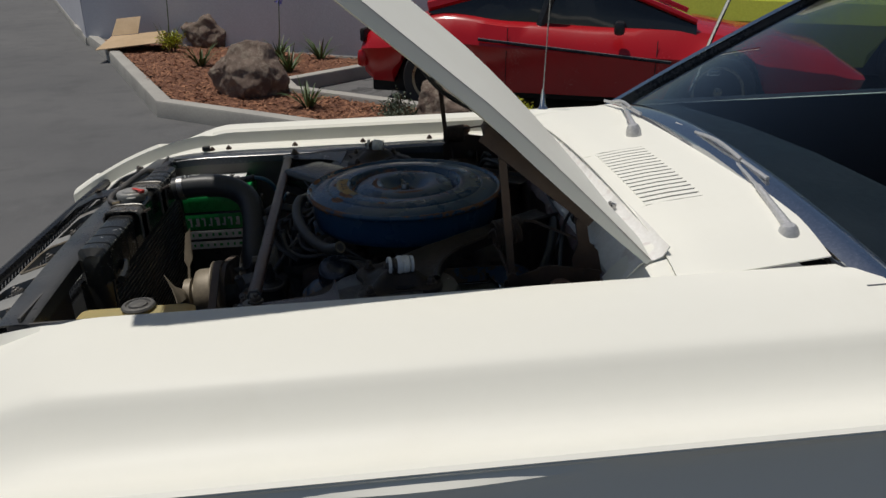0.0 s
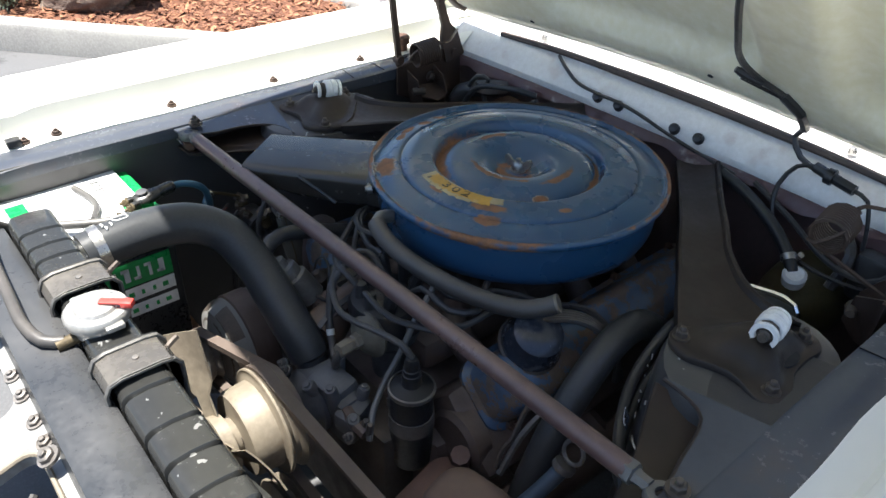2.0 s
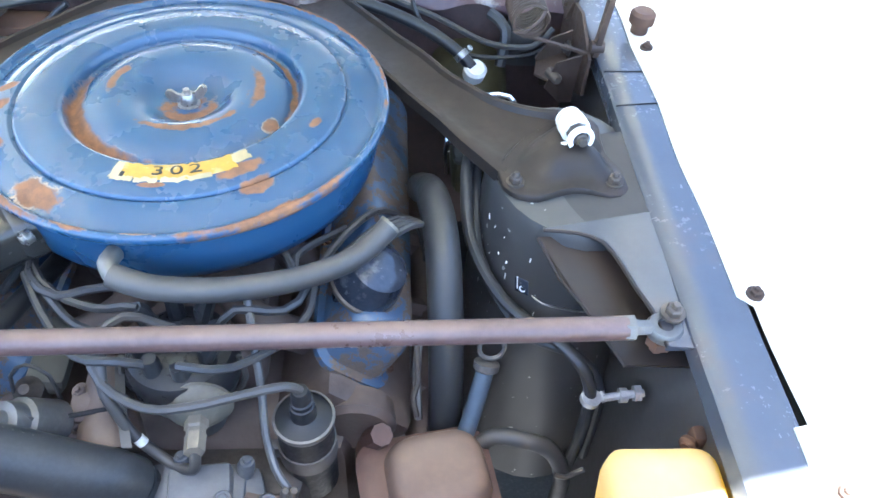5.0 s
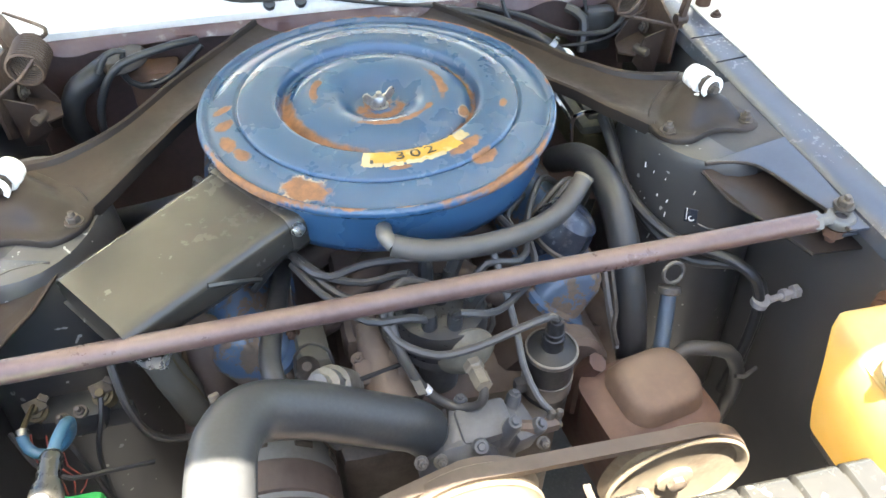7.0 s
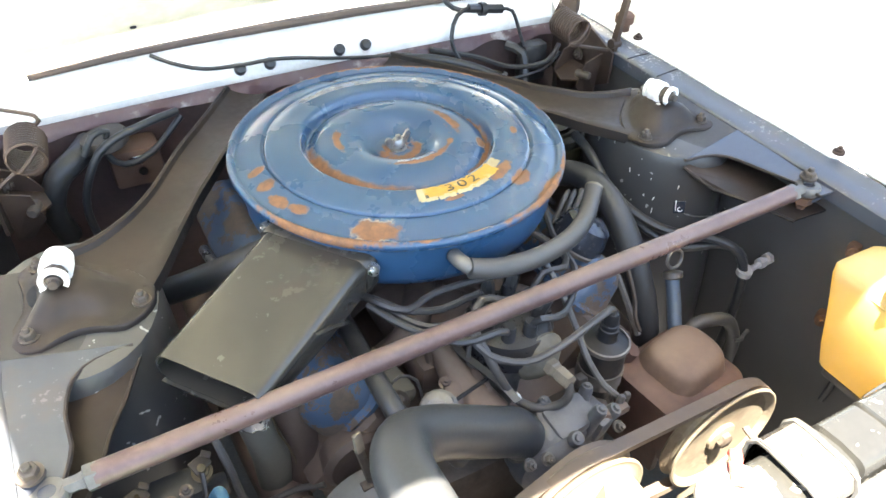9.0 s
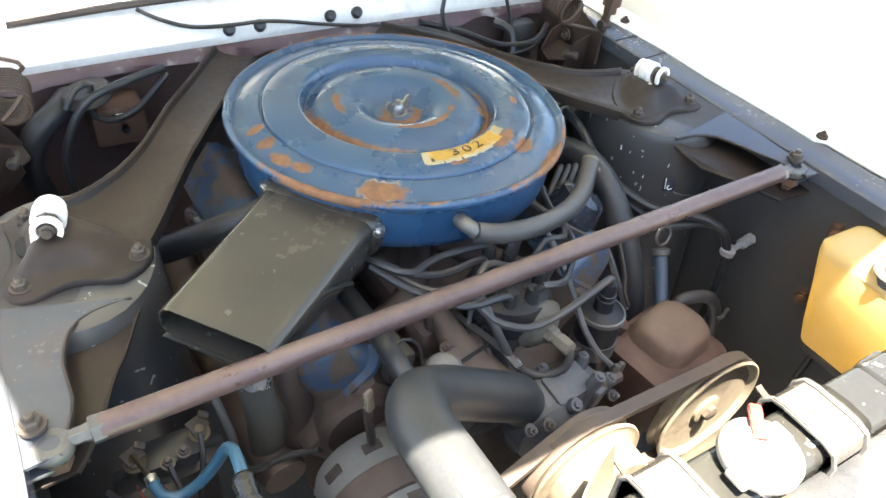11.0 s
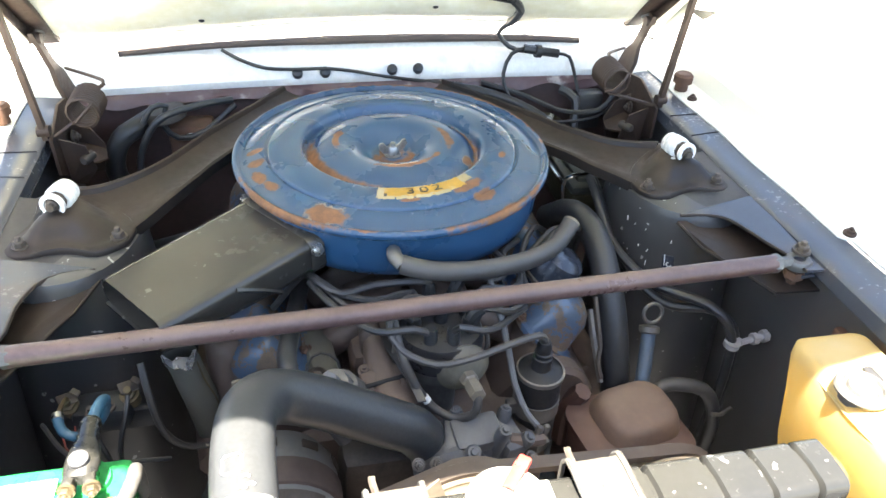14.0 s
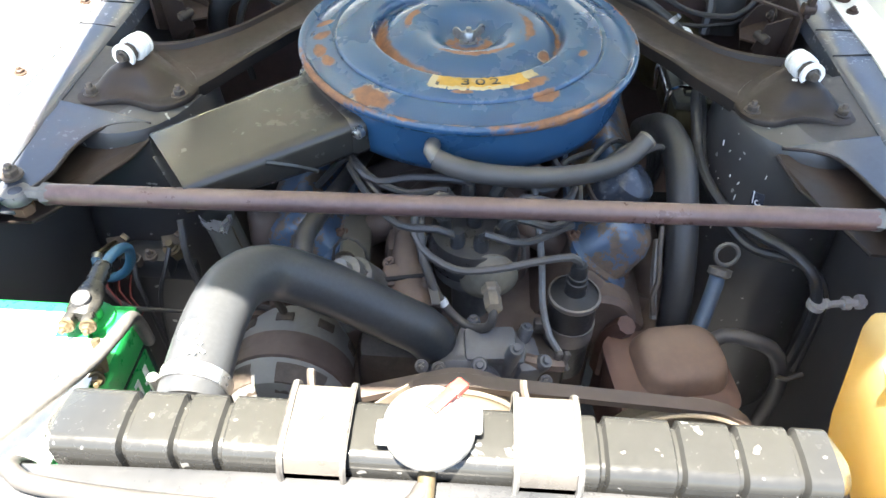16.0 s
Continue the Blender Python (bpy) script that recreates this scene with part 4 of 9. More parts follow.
for side in (1, -1):
    bm = bmesh.new()
    plate(bm, [(side * 0.62, 1.98, 1.285), (side * 0.60, 2.13, 1.28), (side * 0.655, 2.74, 0.945), (side * 0.72, 2.74, 0.935), (side * 0.71, 2.05, 0.935)], 0.02, (-side, 0, 0))
    part("rear_pillar", bm, WHITE, car)
bm = bmesh.new()
sheet(bm, [[(0.70 * u, y, 0.94 + 0.01 * (1 - u * u)) for u in (-1, -0.5, 0, 0.5, 1)] for y in (2.72, 3.1, 3.62)], 0.01)
part("trunk_lid", bm, WHITE, car)
bm = bmesh.new()
sheet(bm, [[(0.82 * u, 3.62 + o, z) for u in (-1, -0.5, 0, 0.5, 1)] for z, o in ((0.945, 0.0), (0.80, 0.03), (0.55, 0.0), (0.30, -0.06))], 0.01, (0, -1, 0))
part("tail_panel", bm, WHITE, car)
bm = bmesh.new()
box(bm, (0, 1.9, 0.24), (1.62, 3.3, 0.05), 0.01)
part("floor_pan", bm, DARK, car)
bm = bmesh.new()
sheet(bm, [[(0.64 * u, y, z - 0.03 * u * u) for u in (-1, -0.5, 0, 0.5, 1)] for y, z in ((0.605, 0.955), (0.72, 0.955), (0.86, 0.95), (0.92, 0.93), (0.93, 0.86), (0.90, 0.70))], 0.02)
part("dashboard", bm, NAVY, car, "dark navy padded dashboard")
bm = bmesh.new()
bmr = [(0.36 + 0.19 * math.cos(a), 1.05 - 0.09 * math.sin(a), 0.90 + 0.165 * math.sin(a)) for a in (math.tau * k / 28 for k in range(29))]
tube(bm, bmr, 0.010, 8, smooth=False)
tube(bm, [(0.18, 1.05, 0.90), (0.54, 1.05, 0.90)], 0.008, 6, smooth=False)
part("steering_wheel", bm, NAVY, car)
for side in (1, -1):
    bm = bmesh.new()
    box(bm, (side * 0.34, 1.62, 0.52), (0.52, 0.52, 0.16), 0.05)
    box(bm, (side * 0.34, 1.90, 0.80), (0.52, 0.14, 0.52), 0.06, (-14, 0, 0))
    part("front_seat", bm, NAVY, car, "dark navy bucket seat")
bm = bmesh.new()
box(bm, (0, 2.42, 0.58), (1.2, 0.5, 0.2), 0.06)
box(bm, (0, 2.66, 0.78), (1.2, 0.14, 0.36), 0.05, (-14, 0, 0))
part("rear_seat", bm, NAVY, car)

# hood: outer skin, pressed inner frame, hinges with springs
HOOD_Y, HOOD_Z, HOOD_A, HOOD_L = 0.336, 0.947, radians(40.3), 1.17
hy = Vector((0, -math.cos(HOOD_A), math.sin(HOOD_A)))
hn = Vector((0, math.sin(HOOD_A), math.cos(HOOD_A)))


def hood(u, s, h=0.0):
    """A place on the hood: u across -1 to 1, s metres from its rear edge, h above the inner face."""
    w = 0.540 - 0.009 * (s / HOOD_L) ** 2
    # the rear corners pinch down to a thin tip
    s *= (1.127 + 0.130 * (1 - u * u)) / HOOD_L
    # the rear edge is rolled down close over the cowl ledge
    back = (1 - u ** 6) * max(0.0, 1 - s / 0.34) ** 1.5
    s += 0.030 * back
    h -= 0.035 * back
    tip = abs(u) ** 7 * max(0.0, 1 - s / 0.34) ** 1.3
    h += (-0.016 + (h + 0.016) * 0.25 - h) * tip
    return Vector((u * w, HOOD_Y, HOOD_Z)) + hy * s + hn * (h + 0.036 * (1 - u * u) - 0.06 * max(0, s / HOOD_L - 0.8) ** 2 * 5)


bm = bmesh.new()
sheet(bm, [[hood(-1 + i / 12, HOOD_L * j / 20, 0.022) for i in range(25)] for j in range(21)], 0.002, -hn)
skin = part("hood", bm, WHITE, car, "cream-white hood standing open")

def hem(q, j):
    """Height on the side hem, which is deepest at the hinge end."""
    low = 0.003 - 0.019 * max(0.0, 1 - j / 6.0)
    return low + (0.022 - low) * q


for grid, d in (([[hood(-1, HOOD_L * j / 20, hem(q, j)) for j in range(21)] for q in (0, 0.6, 1)], (1, 0, 0)), ([[hood(1, HOOD_L * j / 20, hem(q, j)) for j in range(21)] for q in (0, 0.6, 1)], (-1, 0, 0)),
                ([[hood(-1 + i / 10, 0, h) for i in range(21)] for h in (0.008, 0.015, 0.022)], hy), ([[hood(-1 + i / 10, HOOD_L, h) for i in range(21)] for h in (-0.03, 0.0, 0.022)], -hy)):
    bm = bmesh.new()
    sheet(bm, grid, 0.002, d)
    part("hood_hem", bm, WHITE, skin)


# pressed inner frame: a raised border and ribs round three recessed fields with sloping sides
FIELDS = [(-0.215, 0.205, 0.085, 1.02, 0.070), (0.285, 0.455, 0.095, 1.02, 0.055), (-0.455, -0.285, 0.095, 1.02, 0.055)]


def recess(x, s):
    """How deep the inner frame is pressed at a place, 0 on the ribs to 1 in a field."""
    deep = 0.0
    for x0, x1, s0, s1, r in FIELDS:
        qx, qs = abs(x - (x0 + x1) / 2) - (x1 - x0) / 2 + r, abs(s - (s0 + s1) / 2) - (s1 - s0) / 2 + r
        d = r - math.hypot(max(qx, 0.0), max(qs, 0.0)) - min(max(qx, qs), 0.0)
        t = min(1.0, max(0.0, d / 0.034))
        deep = max(deep, t * t * (3 - 2 * t))
    return deep


NU, NS = 96, 84
grid = []
for j in range(NS + 1):
    v = 0.010 + (HOOD_L - 0.02) * j / NS
    us = [-0.99 + 1.98 * i / NU for i in range(NU + 1)]
    grid.append([(u, v, recess(u * 0.54, v)) for u in us])
def pressed(u, v, deep):
    """Height of the inner frame: it swells from the rim to the ribs and falls back in the fields."""
    rim = min(1.0, (0.99 - abs(u)) * 0.54 / 0.05, v / 0.06, (HOOD_L - v) / 0.06)
    swell = rim * rim * (3 - 2 * rim)
    return 0.006 - 0.015 * swell + (0.0115 + 0.015 * swell) * deep + 0.0008 * math.sin(u * 21) * math.sin(v * 17)


bm = bmesh.new()
sheet(bm, [[hood(u, v, pressed(u, v, d)) for u, v, d in row] for row in grid], 0.0012, hn)
part("hood_frame", bm, HOODIN, skin, "pale yellowed pressed inner frame of the hood", flat=60)
# holes: flat-black discs on the frame give the shade inside them
for u, s in ((0.93, 0.42), (0.93, 0.36), (0.93, 0.78), (-0.93, 0.42), (0.45, 0.062), (-0.45, 0.062), (0.20, 0.075)):
    bm = bmesh.new()
    p = hood(u, s, pressed(u, s, recess(u * 0.54, s)) - 0.001)
    lathe(bm, p, -hn, [(0.0045, 0), (0.004, 0.0012), (0, 0.0012)], 12)
    part("hood_hole", bm, DARK, skin)

for side in (1, -1):
    # bracket bolted to the hood, two links and the coil spring
    p0, p1 = hood(side * 0.86, 0.03, -0.012), hood(side * 0.86, 0.30, -0.012)
    bm = bmesh.new()
    m = Matrix.Translation((p0 + p1) / 2) @ Matrix(((1, 0, 0), (0, hy.y, hn.y), (0, hy.z, hn.z))).to_4x4()
    vs = box(bm, (0, 0, 0), (0.030, 0.27, 0.012), 0.004)
    vs += box(bm, (side * 0.013, 0.02, -0.010), (0.004, 0.22, 0.020), 0.0015)
    for v in set(vs):
        v.co = m @ v.co
    hinge = part("hood_hinge", bm, HINGE, car, "rust-brown steel hood hinge")
    for s in (0.08, 0.23):
        bm = bmesh.new()
        nut(bm, hood(side * 0.86, s, -0.019), -hn, 0.006, 0.006)
        part("hinge_bolt", bm, DULLSTEEL, hinge)
    foot = Vector((side * 0.458, 0.190, 0.890))
    for o, top, w in ((Vector((0, -0.050, 0.004)), hood(side * 0.865, 0.262, -0.03), 0.006), (Vector((-side * 0.012, 0.075, -0.002)), hood(side * 0.865, 0.085, -0.03), 0.009)):
        a, b = foot + o, top
        d = (b - a).normalized()
        k = d.cross(Vector((1, 0, 0))).normalized()
        bm = bmesh.new()
        wide = 2.6 if w > 0.008 else 1.0
        loft(bm, [[a + d * t + Vector((e * 0.0035, 0, 0)) + k * (f * w * q) for e, f in ((-1, -1), (1, -1), (1, 1), (-1, 1))] for t, q in ((-0.012, wide), (0.035, wide * 0.9), ((b - a).length * 0.55, 1.0), ((b - a).length + 0.012, 0.9))])
        for q in (a, b):
            lathe(bm, q, (1, 0, 0), [(0.008, -0.008), (0.008, 0.008)], 10)
        part("hinge_link", bm, HINGE, hinge)
    bm = bmesh.new()
    plate(bm, [(side * 0.448, 0.13, 0.83), (side * 0.448, 0.13, 0.882), (side * 0.448, 0.20, 0.905), (side * 0.448, 0.285, 0.890), (side * 0.448, 0.29, 0.80), (side * 0.448, 0.22, 0.78)], 0.004, (side, 0, 0))
    part("hinge_plate", bm, HINGE, hinge)
    # bent lugs and a spring hanger welded to the plate
    for pts, th_ in (([(0.446, 0.150, 0.875), (0.415, 0.152, 0.862), (0.408, 0.160, 0.820), (0.430, 0.164, 0.795), (0.446, 0.158, 0.800)], 0.003), ([(0.446, 0.215, 0.872), (0.420, 0.218, 0.858), (0.402, 0.214, 0.830), (0.412, 0.212, 0.790), (0.446, 0.216, 0.785)], 0.003), ([(0.440, 0.160, 0.842), (0.440, 0.225, 0.838), (0.405, 0.222, 0.826), (0.398, 0.190, 0.822), (0.412, 0.162, 0.830)], 0.003)):
        bm = bmesh.new()
        plate(bm, [(side * x, y, z) for x, y, z in pts], th_, (0, 1, 0) if abs(pts[0][2] - pts[3][2]) > 0.03 else (0, 0, -1))
        part("hinge_lug", bm, HINGE, hinge)
    bm = bmesh.new()
    lathe(bm, (side * 0.418, 0.148, 0.842), (side * 0.3, -1, 0.1), [(0.007, -0.02), (0.007, 0.002), (0.005, 0.005), (0, 0.005)], 10)
    part("hinge_pivot", bm, GRIMY, hinge)
    bm = bmesh.new()
    nut(bm, (side * 0.441, 0.205, 0.852), (-side, 0, 0), 0.007, 0.006)
    part("hinge_nut", bm, GRIMY, hinge)
    bm = bmesh.new()
    coil = []
    c0, ax = Vector((0.370, 0.126, 0.932)) if side > 0 else Vector((-0.403, 0.136, 0.918)), Vector((-side * 0.10, 0.98, 0.10)).normalized()
    e1 = ax.orthogonal().normalized()
    e2 = ax.cross(e1)
    for k in range(10 * 14 + 1):
        a = math.tau * k / 14
        coil.append(c0 + ax * (0.0046 * k / 14) + (e1 * math.cos(a) + e2 * math.sin(a)) * 0.0205)
    tube(bm, coil, 0.0025, 5, smooth=False)
    tube(bm, [c0 + e1 * 0.0205, c0 - ax * 0.006 + e1 * 0.010, c0 - ax * 0.006 - e1 * 0.012, c0 + ax * 0.004 - e1 * 0.022, Vector((side * 0.446, 0.14, 0.885))], 0.0026, 5)
    tube(bm, [coil[-1], coil[-1] + ax * 0.02, Vector((side * 0.447, 0.275, 0.93))], 0.0026, 5)
    part("hinge_spring", bm, HINGE, hinge, "rust-brown coil spring")


# ---- engine bay: things, rear to front ----
# engine: block, heads, covers, manifolds, pump
engine = thing("engine", "dirty V8 engine with blue valve covers and brown iron castings", "engine", (0, -0.05, 0.28))
bm = bmesh.new()
box(bm, (0, -0.02, 0.50), (0.34, 0.52, 0.36), 0.03)
part("block", bm, IRON, engine, "dusty brown cast-iron block")
bm = bmesh.new()
box(bm, (0, -0.02, 0.32), (0.26, 0.48, 0.10), 0.02)
part("oil_pan", bm, IRON, engine)
for s in (1, -1):
    bm = bmesh.new()
    box(bm, (s * 0.155, -0.015, 0.662), (0.12, 0.47, 0.11), 0.015, (0, s * 42, 0))
    part("cylinder_head", bm, IRON, engine)
bm = bmesh.new()
box(bm, (0, -0.01, 0.735), (0.17, 0.44, 0.05), 0.015)
intake = part("intake_manifold", bm, IRON, engine, "rust-brown cast intake manifold")
for i in range(4):
    y = -0.17 + 0.105 * i
    for s in (1, -1):
        bm = bmesh.new()
        tube(bm, [(s * 0.02, y * 0.6, 0.765), (s * 0.07, y, 0.760), (s * 0.12, y, 0.725)], 0.019, 10)
        part("runner", bm, IRON, intake)
bm = bmesh.new()
tube(bm, [(-0.060, -0.198, 0.778), (-0.058, -0.222, 0.776), (-0.056, -0.248, 0.765), (-0.050, -0.276, 0.748), (-0.044, -0.305, 0.735)], 0.02, 14, radii=[0.013, 0.012, 0.017, 0.026, 0.032])
lathe(bm, (-0.060, -0.214, 0.778), (0, 0.2, 1), [(0.013, -0.02), (0.014, 0.004), (0.010, 0.010), (0.004, 0.012), (0, 0.012)], 12)
box(bm, (-0.055, -0.270, 0.757), (0.052, 0.030, 0.030), 0.009, (22, 0, 12))
part("manifold_neck", bm, IRON, intake, "rust-brown cast coolant neck")
bm = bmesh.new()
box(bm, (-0.055, -0.276, 0.7585), (0.056, 0.0045, 0.034), 0.0015, (30, 0, 12))
part("gasket", bm, DARK, intake)
bm = bmesh.new()
lathe(bm, (-0.041, -0.283, 0.764), (0.1, -0.35, 1), [(0.011, -0.02), (0.0115, 0.004), (0.0085, 0.006), (0.0055, 0.006), (0.0045, 0.001), (0, 0.001)], 16)
part("manifold_plug", bm, IRON, intake)
for p in ((-0.073, -0.262, 0.770), (-0.076, -0.286, 0.752)):
    bm = bmesh.new()
    nut(bm, p, (-0.1, -0.3, 1), 0.0055, 0.006)
    part("manifold_bolt", bm, IRON, intake)
bm = bmesh.new()
rows = [[(x + d, y, z) for x, y, z in ((-0.046, -0.215, 0.778), (-0.040, -0.245, 0.781), (-0.032, -0.275, 0.782), (-0.024, -0.300, 0.780), (-0.018, -0.320, 0.772))] for d in (-0.0045, 0, 0.0045)]
sheet(bm, rows, 0.002)
part("strap", bm, OLDRUBBER, intake, "thin grey steel strap")
bm = bmesh.new()
box(bm, (-0.120, -0.205, 0.748), (0.036, 0.088, 0.022), 0.008, (-6, 14, 4))
part("end_plate", bm, surface("dusty_olive_casting", (0.085, 0.080, 0.066), (0.115, 0.105, 0.085), 0.7, 0, 10, 140, 0.2, dust=(0.17, 0.16, 0.13), dusty=0.5), intake, "dusty olive end plate")
bm = bmesh.new()
lathe(bm, (-0.126, -0.252, 0.757), (0.05, -0.5, 1), [(0.013, -0.02), (0.0135, 0.002), (0.008, 0.006), (0.005, 0.012), (0, 0.013)], 14)
part("switch", bm, GRIMY, intake)
bm = bmesh.new()
tube(bm, [(-0.138, -0.258, 0.745), (-0.136, -0.250, 0.778), (-0.120, -0.246, 0.790), (-0.102, -0.250, 0.778), (-0.098, -0.258, 0.748)], 0.0019, 6)
part("switch_wire", bm, WIRE, intake)
for s in (1, -1):
    bm = bmesh.new()
    m = pose(s * 0.166, 0.012 if s > 0 else -0.004, 0.722, 0, s * 40, 0)
    rings = []
    for z, w, l, r in ((0, 0.118, 0.468, 0.02), (0.006, 0.118, 0.468, 0.02), (0.009, 0.102, 0.452, 0.02), (0.048, 0.094, 0.442, 0.022), (0.060, 0.084, 0.430, 0.024), (0.066, 0.066, 0.410, 0.024)):
        rings.append([m @ Vector((x * 0.82, y, z)) for x, y in rounded(w, l, r + 0.008, 6)])
    loft(bm, rings)
    cover = part("valve_cover", bm, BLUECOVER, engine, "blue valve cover with worn rusty paint")
    for yy in (-0.20, -0.07, 0.07, 0.20):
        for xx in (-0.045, 0.045):
            bm = bmesh.new()
            nut(bm, m @ Vector((xx, yy, 0.006)), m.to_3x3() @ Vector((0, 0, 1)), 0.006, 0.006)
            part("cover_bolt", bm, RUSTY, cover)
    # front of the head with its cast lugs
    bm = bmesh.new()
    lathe(bm, (s * 0.172, -0.246, 0.680), (0, -1, 0), [(0.040, -0.02), (0.043, 0.004), (0.036, 0.010), (0, 0.010)], 24)
    part("head_plug", bm, IRON, cover)
    # exhaust manifold
    bm = bmesh.new()
    tube(bm, [(s * 0.255, 0.18, 0.62), (s * 0.262, 0.0, 0.615), (s * 0.258, -0.16, 0.620), (s * 0.250, -0.235, 0.615)], 0.026, 10)
    for yy in (-0.18, -0.06, 0.06, 0.18):
        tube(bm, [(s * 0.20, yy, 0.64), (s * 0.255, yy, 0.622)], 0.019, 8, smooth=False)
    tube(bm, [(s * 0.262, 0.05, 0.62), (s * 0.275, 0.08, 0.52), (s * 0.26, 0.1, 0.40)], 0.024, 8)
    part("exhaust_manifold", bm, IRON, engine, "rusted cast exhaust manifold")
# hot-air shroud on the passenger side with torn foil
bm = bmesh.new()
loft(bm, [[(cx + rx * math.cos(math.tau * k / 20), cy + ry * math.sin(math.tau * k / 20), z) for k in range(20)] for z, cx, cy, rx, ry in ((0.775, -0.232, -0.185, 0.012, 0.015), (0.768, -0.230, -0.185, 0.021, 0.024), (0.73, -0.226, -0.190, 0.025, 0.030), (0.68, -0.224, -0.192, 0.026, 0.032), (0.60, -0.228, -0.185, 0.024, 0.030))])
shroud = part("heat_shroud", bm, IRON, engine, "dark brown rounded shroud over the exhaust manifold")
bm = bmesh.new()
rings = []
for z, cx, cy, rx, ry in ((0.790, -0.272, -0.222, 0.0185, 0.017), (0.76, -0.268, -0.219, 0.018, 0.018), (0.735, -0.264, -0.216, 0.019, 0.018), (0.71, -0.260, -0.214, 0.020, 0.019), (0.68, -0.258, -0.208, 0.021, 0.019), (0.64, -0.256, -0.198, 0.021, 0.020), (0.59, -0.255, -0.183, 0.022, 0.020)):
    rings.append([(cx + rx * math.cos(math.tau * k / 24), cy + ry * math.sin(math.tau * k / 24) + 0.0015 * math.sin(z * 160), z) for k in range(24)])
loft(bm, rings, caps=False)
riser = part("riser_duct", bm, surface("dusty_olive_paper", (0.090, 0.086, 0.068), (0.125, 0.118, 0.095), 0.75, 0, 14, 150, 0.25, dust=(0.17, 0.165, 0.13), dusty=0.4), engine, "dusty olive paper riser duct")
bm = bmesh.new()
tube(bm, [(-0.2535, -0.232, 0.785), (-0.2505, -0.229, 0.755), (-0.2435, -0.227, 0.728), (-0.240, -0.226, 0.708), (-0.2365, -0.222, 0.69), (-0.236, -0.214, 0.66)], 0.0011, 6)
part("seam", bm, BRASS, riser, "torn yellow edge of the duct")
bm = bmesh.new()
rows = []
for k in range(9):
    a = radians(205 + 17 * k)
    low = 0.782 + (0.007, 0.003, 0.005, 0.001, 0.003, -0.002, -0.005, 0.004, 0.008)[k]
    rows.append([(-0.272 + (0.0195 + o) * math.cos(a), -0.222 + (0.0180 + o) * math.sin(a), z) for o, z in ((0.0, low), (0.0015 * (k % 2), (low + 0.799) / 2), (0.0008, 0.797 + 0.003 * ((k * 5) % 3)))])
sheet(bm, rows, 0.0008, (0, 0.5, 0))
part("foil_strip", bm, FOIL, riser, "torn bright foil collar", flat=30)
bm = bmesh.new()
tube(bm, [(-0.312, -0.23, 0.79), (-0.306, -0.252, 0.755), (-0.301, -0.250, 0.70), (-0.287, -0.236, 0.657), (-0.264, -0.226, 0.640), (-0.242, -0.232, 0.650), (-0.215, -0.25, 0.665)], 0.0042, 8)
part("vent_pipe", bm, OLDRUBBER, engine, "thin grey looping pipe")
# timing cover and water pump
bm = bmesh.new()
box(bm, (0.01, -0.300, 0.565), (0.24, 0.06, 0.25), 0.02)
part("timing_cover", bm, GRIMY, engine, "grimy dark cast timing cover")
PUMPCAST = surface("dusty_blue_grey_casting", (0.098, 0.102, 0.110), (0.065, 0.067, 0.073), 0.55, 0.1, 14, 150, 0.3, dust=(0.14, 0.13, 0.12), dusty=0.35)
bm = bmesh.new()
box(bm, (0.028, -0.332, 0.690), (0.105, 0.046, 0.080), 0.012, (6, 0, 2))
pump = part("water_pump", bm, PUMPCAST, engine, "dusty blue-grey cast water pump")
for at, dims, rot in (((0.040, -0.338, 0.727), (0.056, 0.040, 0.028), (14, 0, 6)), ((0.014, -0.336, 0.722), (0.022, 0.052, 0.030), (14, 0, -14)), ((0.078, -0.336, 0.705), (0.030, 0.044, 0.036), (10, 8, 18))):
    bm = bmesh.new()
    box(bm, at, dims, 0.0065, rot)
    part("pump_lug", bm, PUMPCAST, pump)
bm = bmesh.new()
lathe(bm, (0.012, -0.335, 0.690), (0, -1, 0), [(0.043, -0.02), (0.043, 0.026), (0.034, 0.036), (0.024, 0.044), (0.020, 0.072), (0, 0.072)], 24)
part("pump_nose", bm, PUMPCAST, pump)
bm = bmesh.new()
tube(bm, [(-0.004, -0.332, 0.680), (-0.013, -0.334, 0.712), (-0.019, -0.336, 0.735)], 0.0225, 18)
part("hose_neck", bm, HOSE, pump)
for p, r, h, ax in (((0.062, -0.352, 0.725), 0.0085, 0.030, (0.15, -0.25, 1)), ((0.074, -0.322, 0.715), 0.008, 0.028, (0.2, 0.1, 1)), ((0.092, -0.344, 0.705), 0.009, 0.022, (0.4, -0.3, 1)), ((0.022, -0.318, 0.728), 0.0075, 0.020, (0, 0.1, 1)), ((0.030, -0.360, 0.722), 0.009, 0.018, (0, -0.6, 1))):
    bm = bmesh.new()
    lathe(bm, p, ax, [(r * 1.15, -0.02), (r, 0.0), (r, h * 0.8), (r * 0.8, h), (r * 0.5, h), (r * 0.4, h + 0.003), (0, h + 0.003)], 12)
    part("pump_boss", bm, PUMPCAST, pump)
bm = bmesh.new()
tube(bm, [(0.078, -0.345, 0.718), (0.098, -0.348, 0.716), (0.118, -0.345, 0.712)], 0.008, 8)
part("outlet_pipe", bm, IRON, pump)
for p in ((-0.030, -0.368, 0.728), (-0.012, -0.374, 0.734), (0.102, -0.358, 0.700)):
    bm = bmesh.new()
    nut(bm, p, (0.05, -0.7, 0.7), 0.0050, 0.007)
    part("pump_bolt", bm, DULLSTEEL, pump)
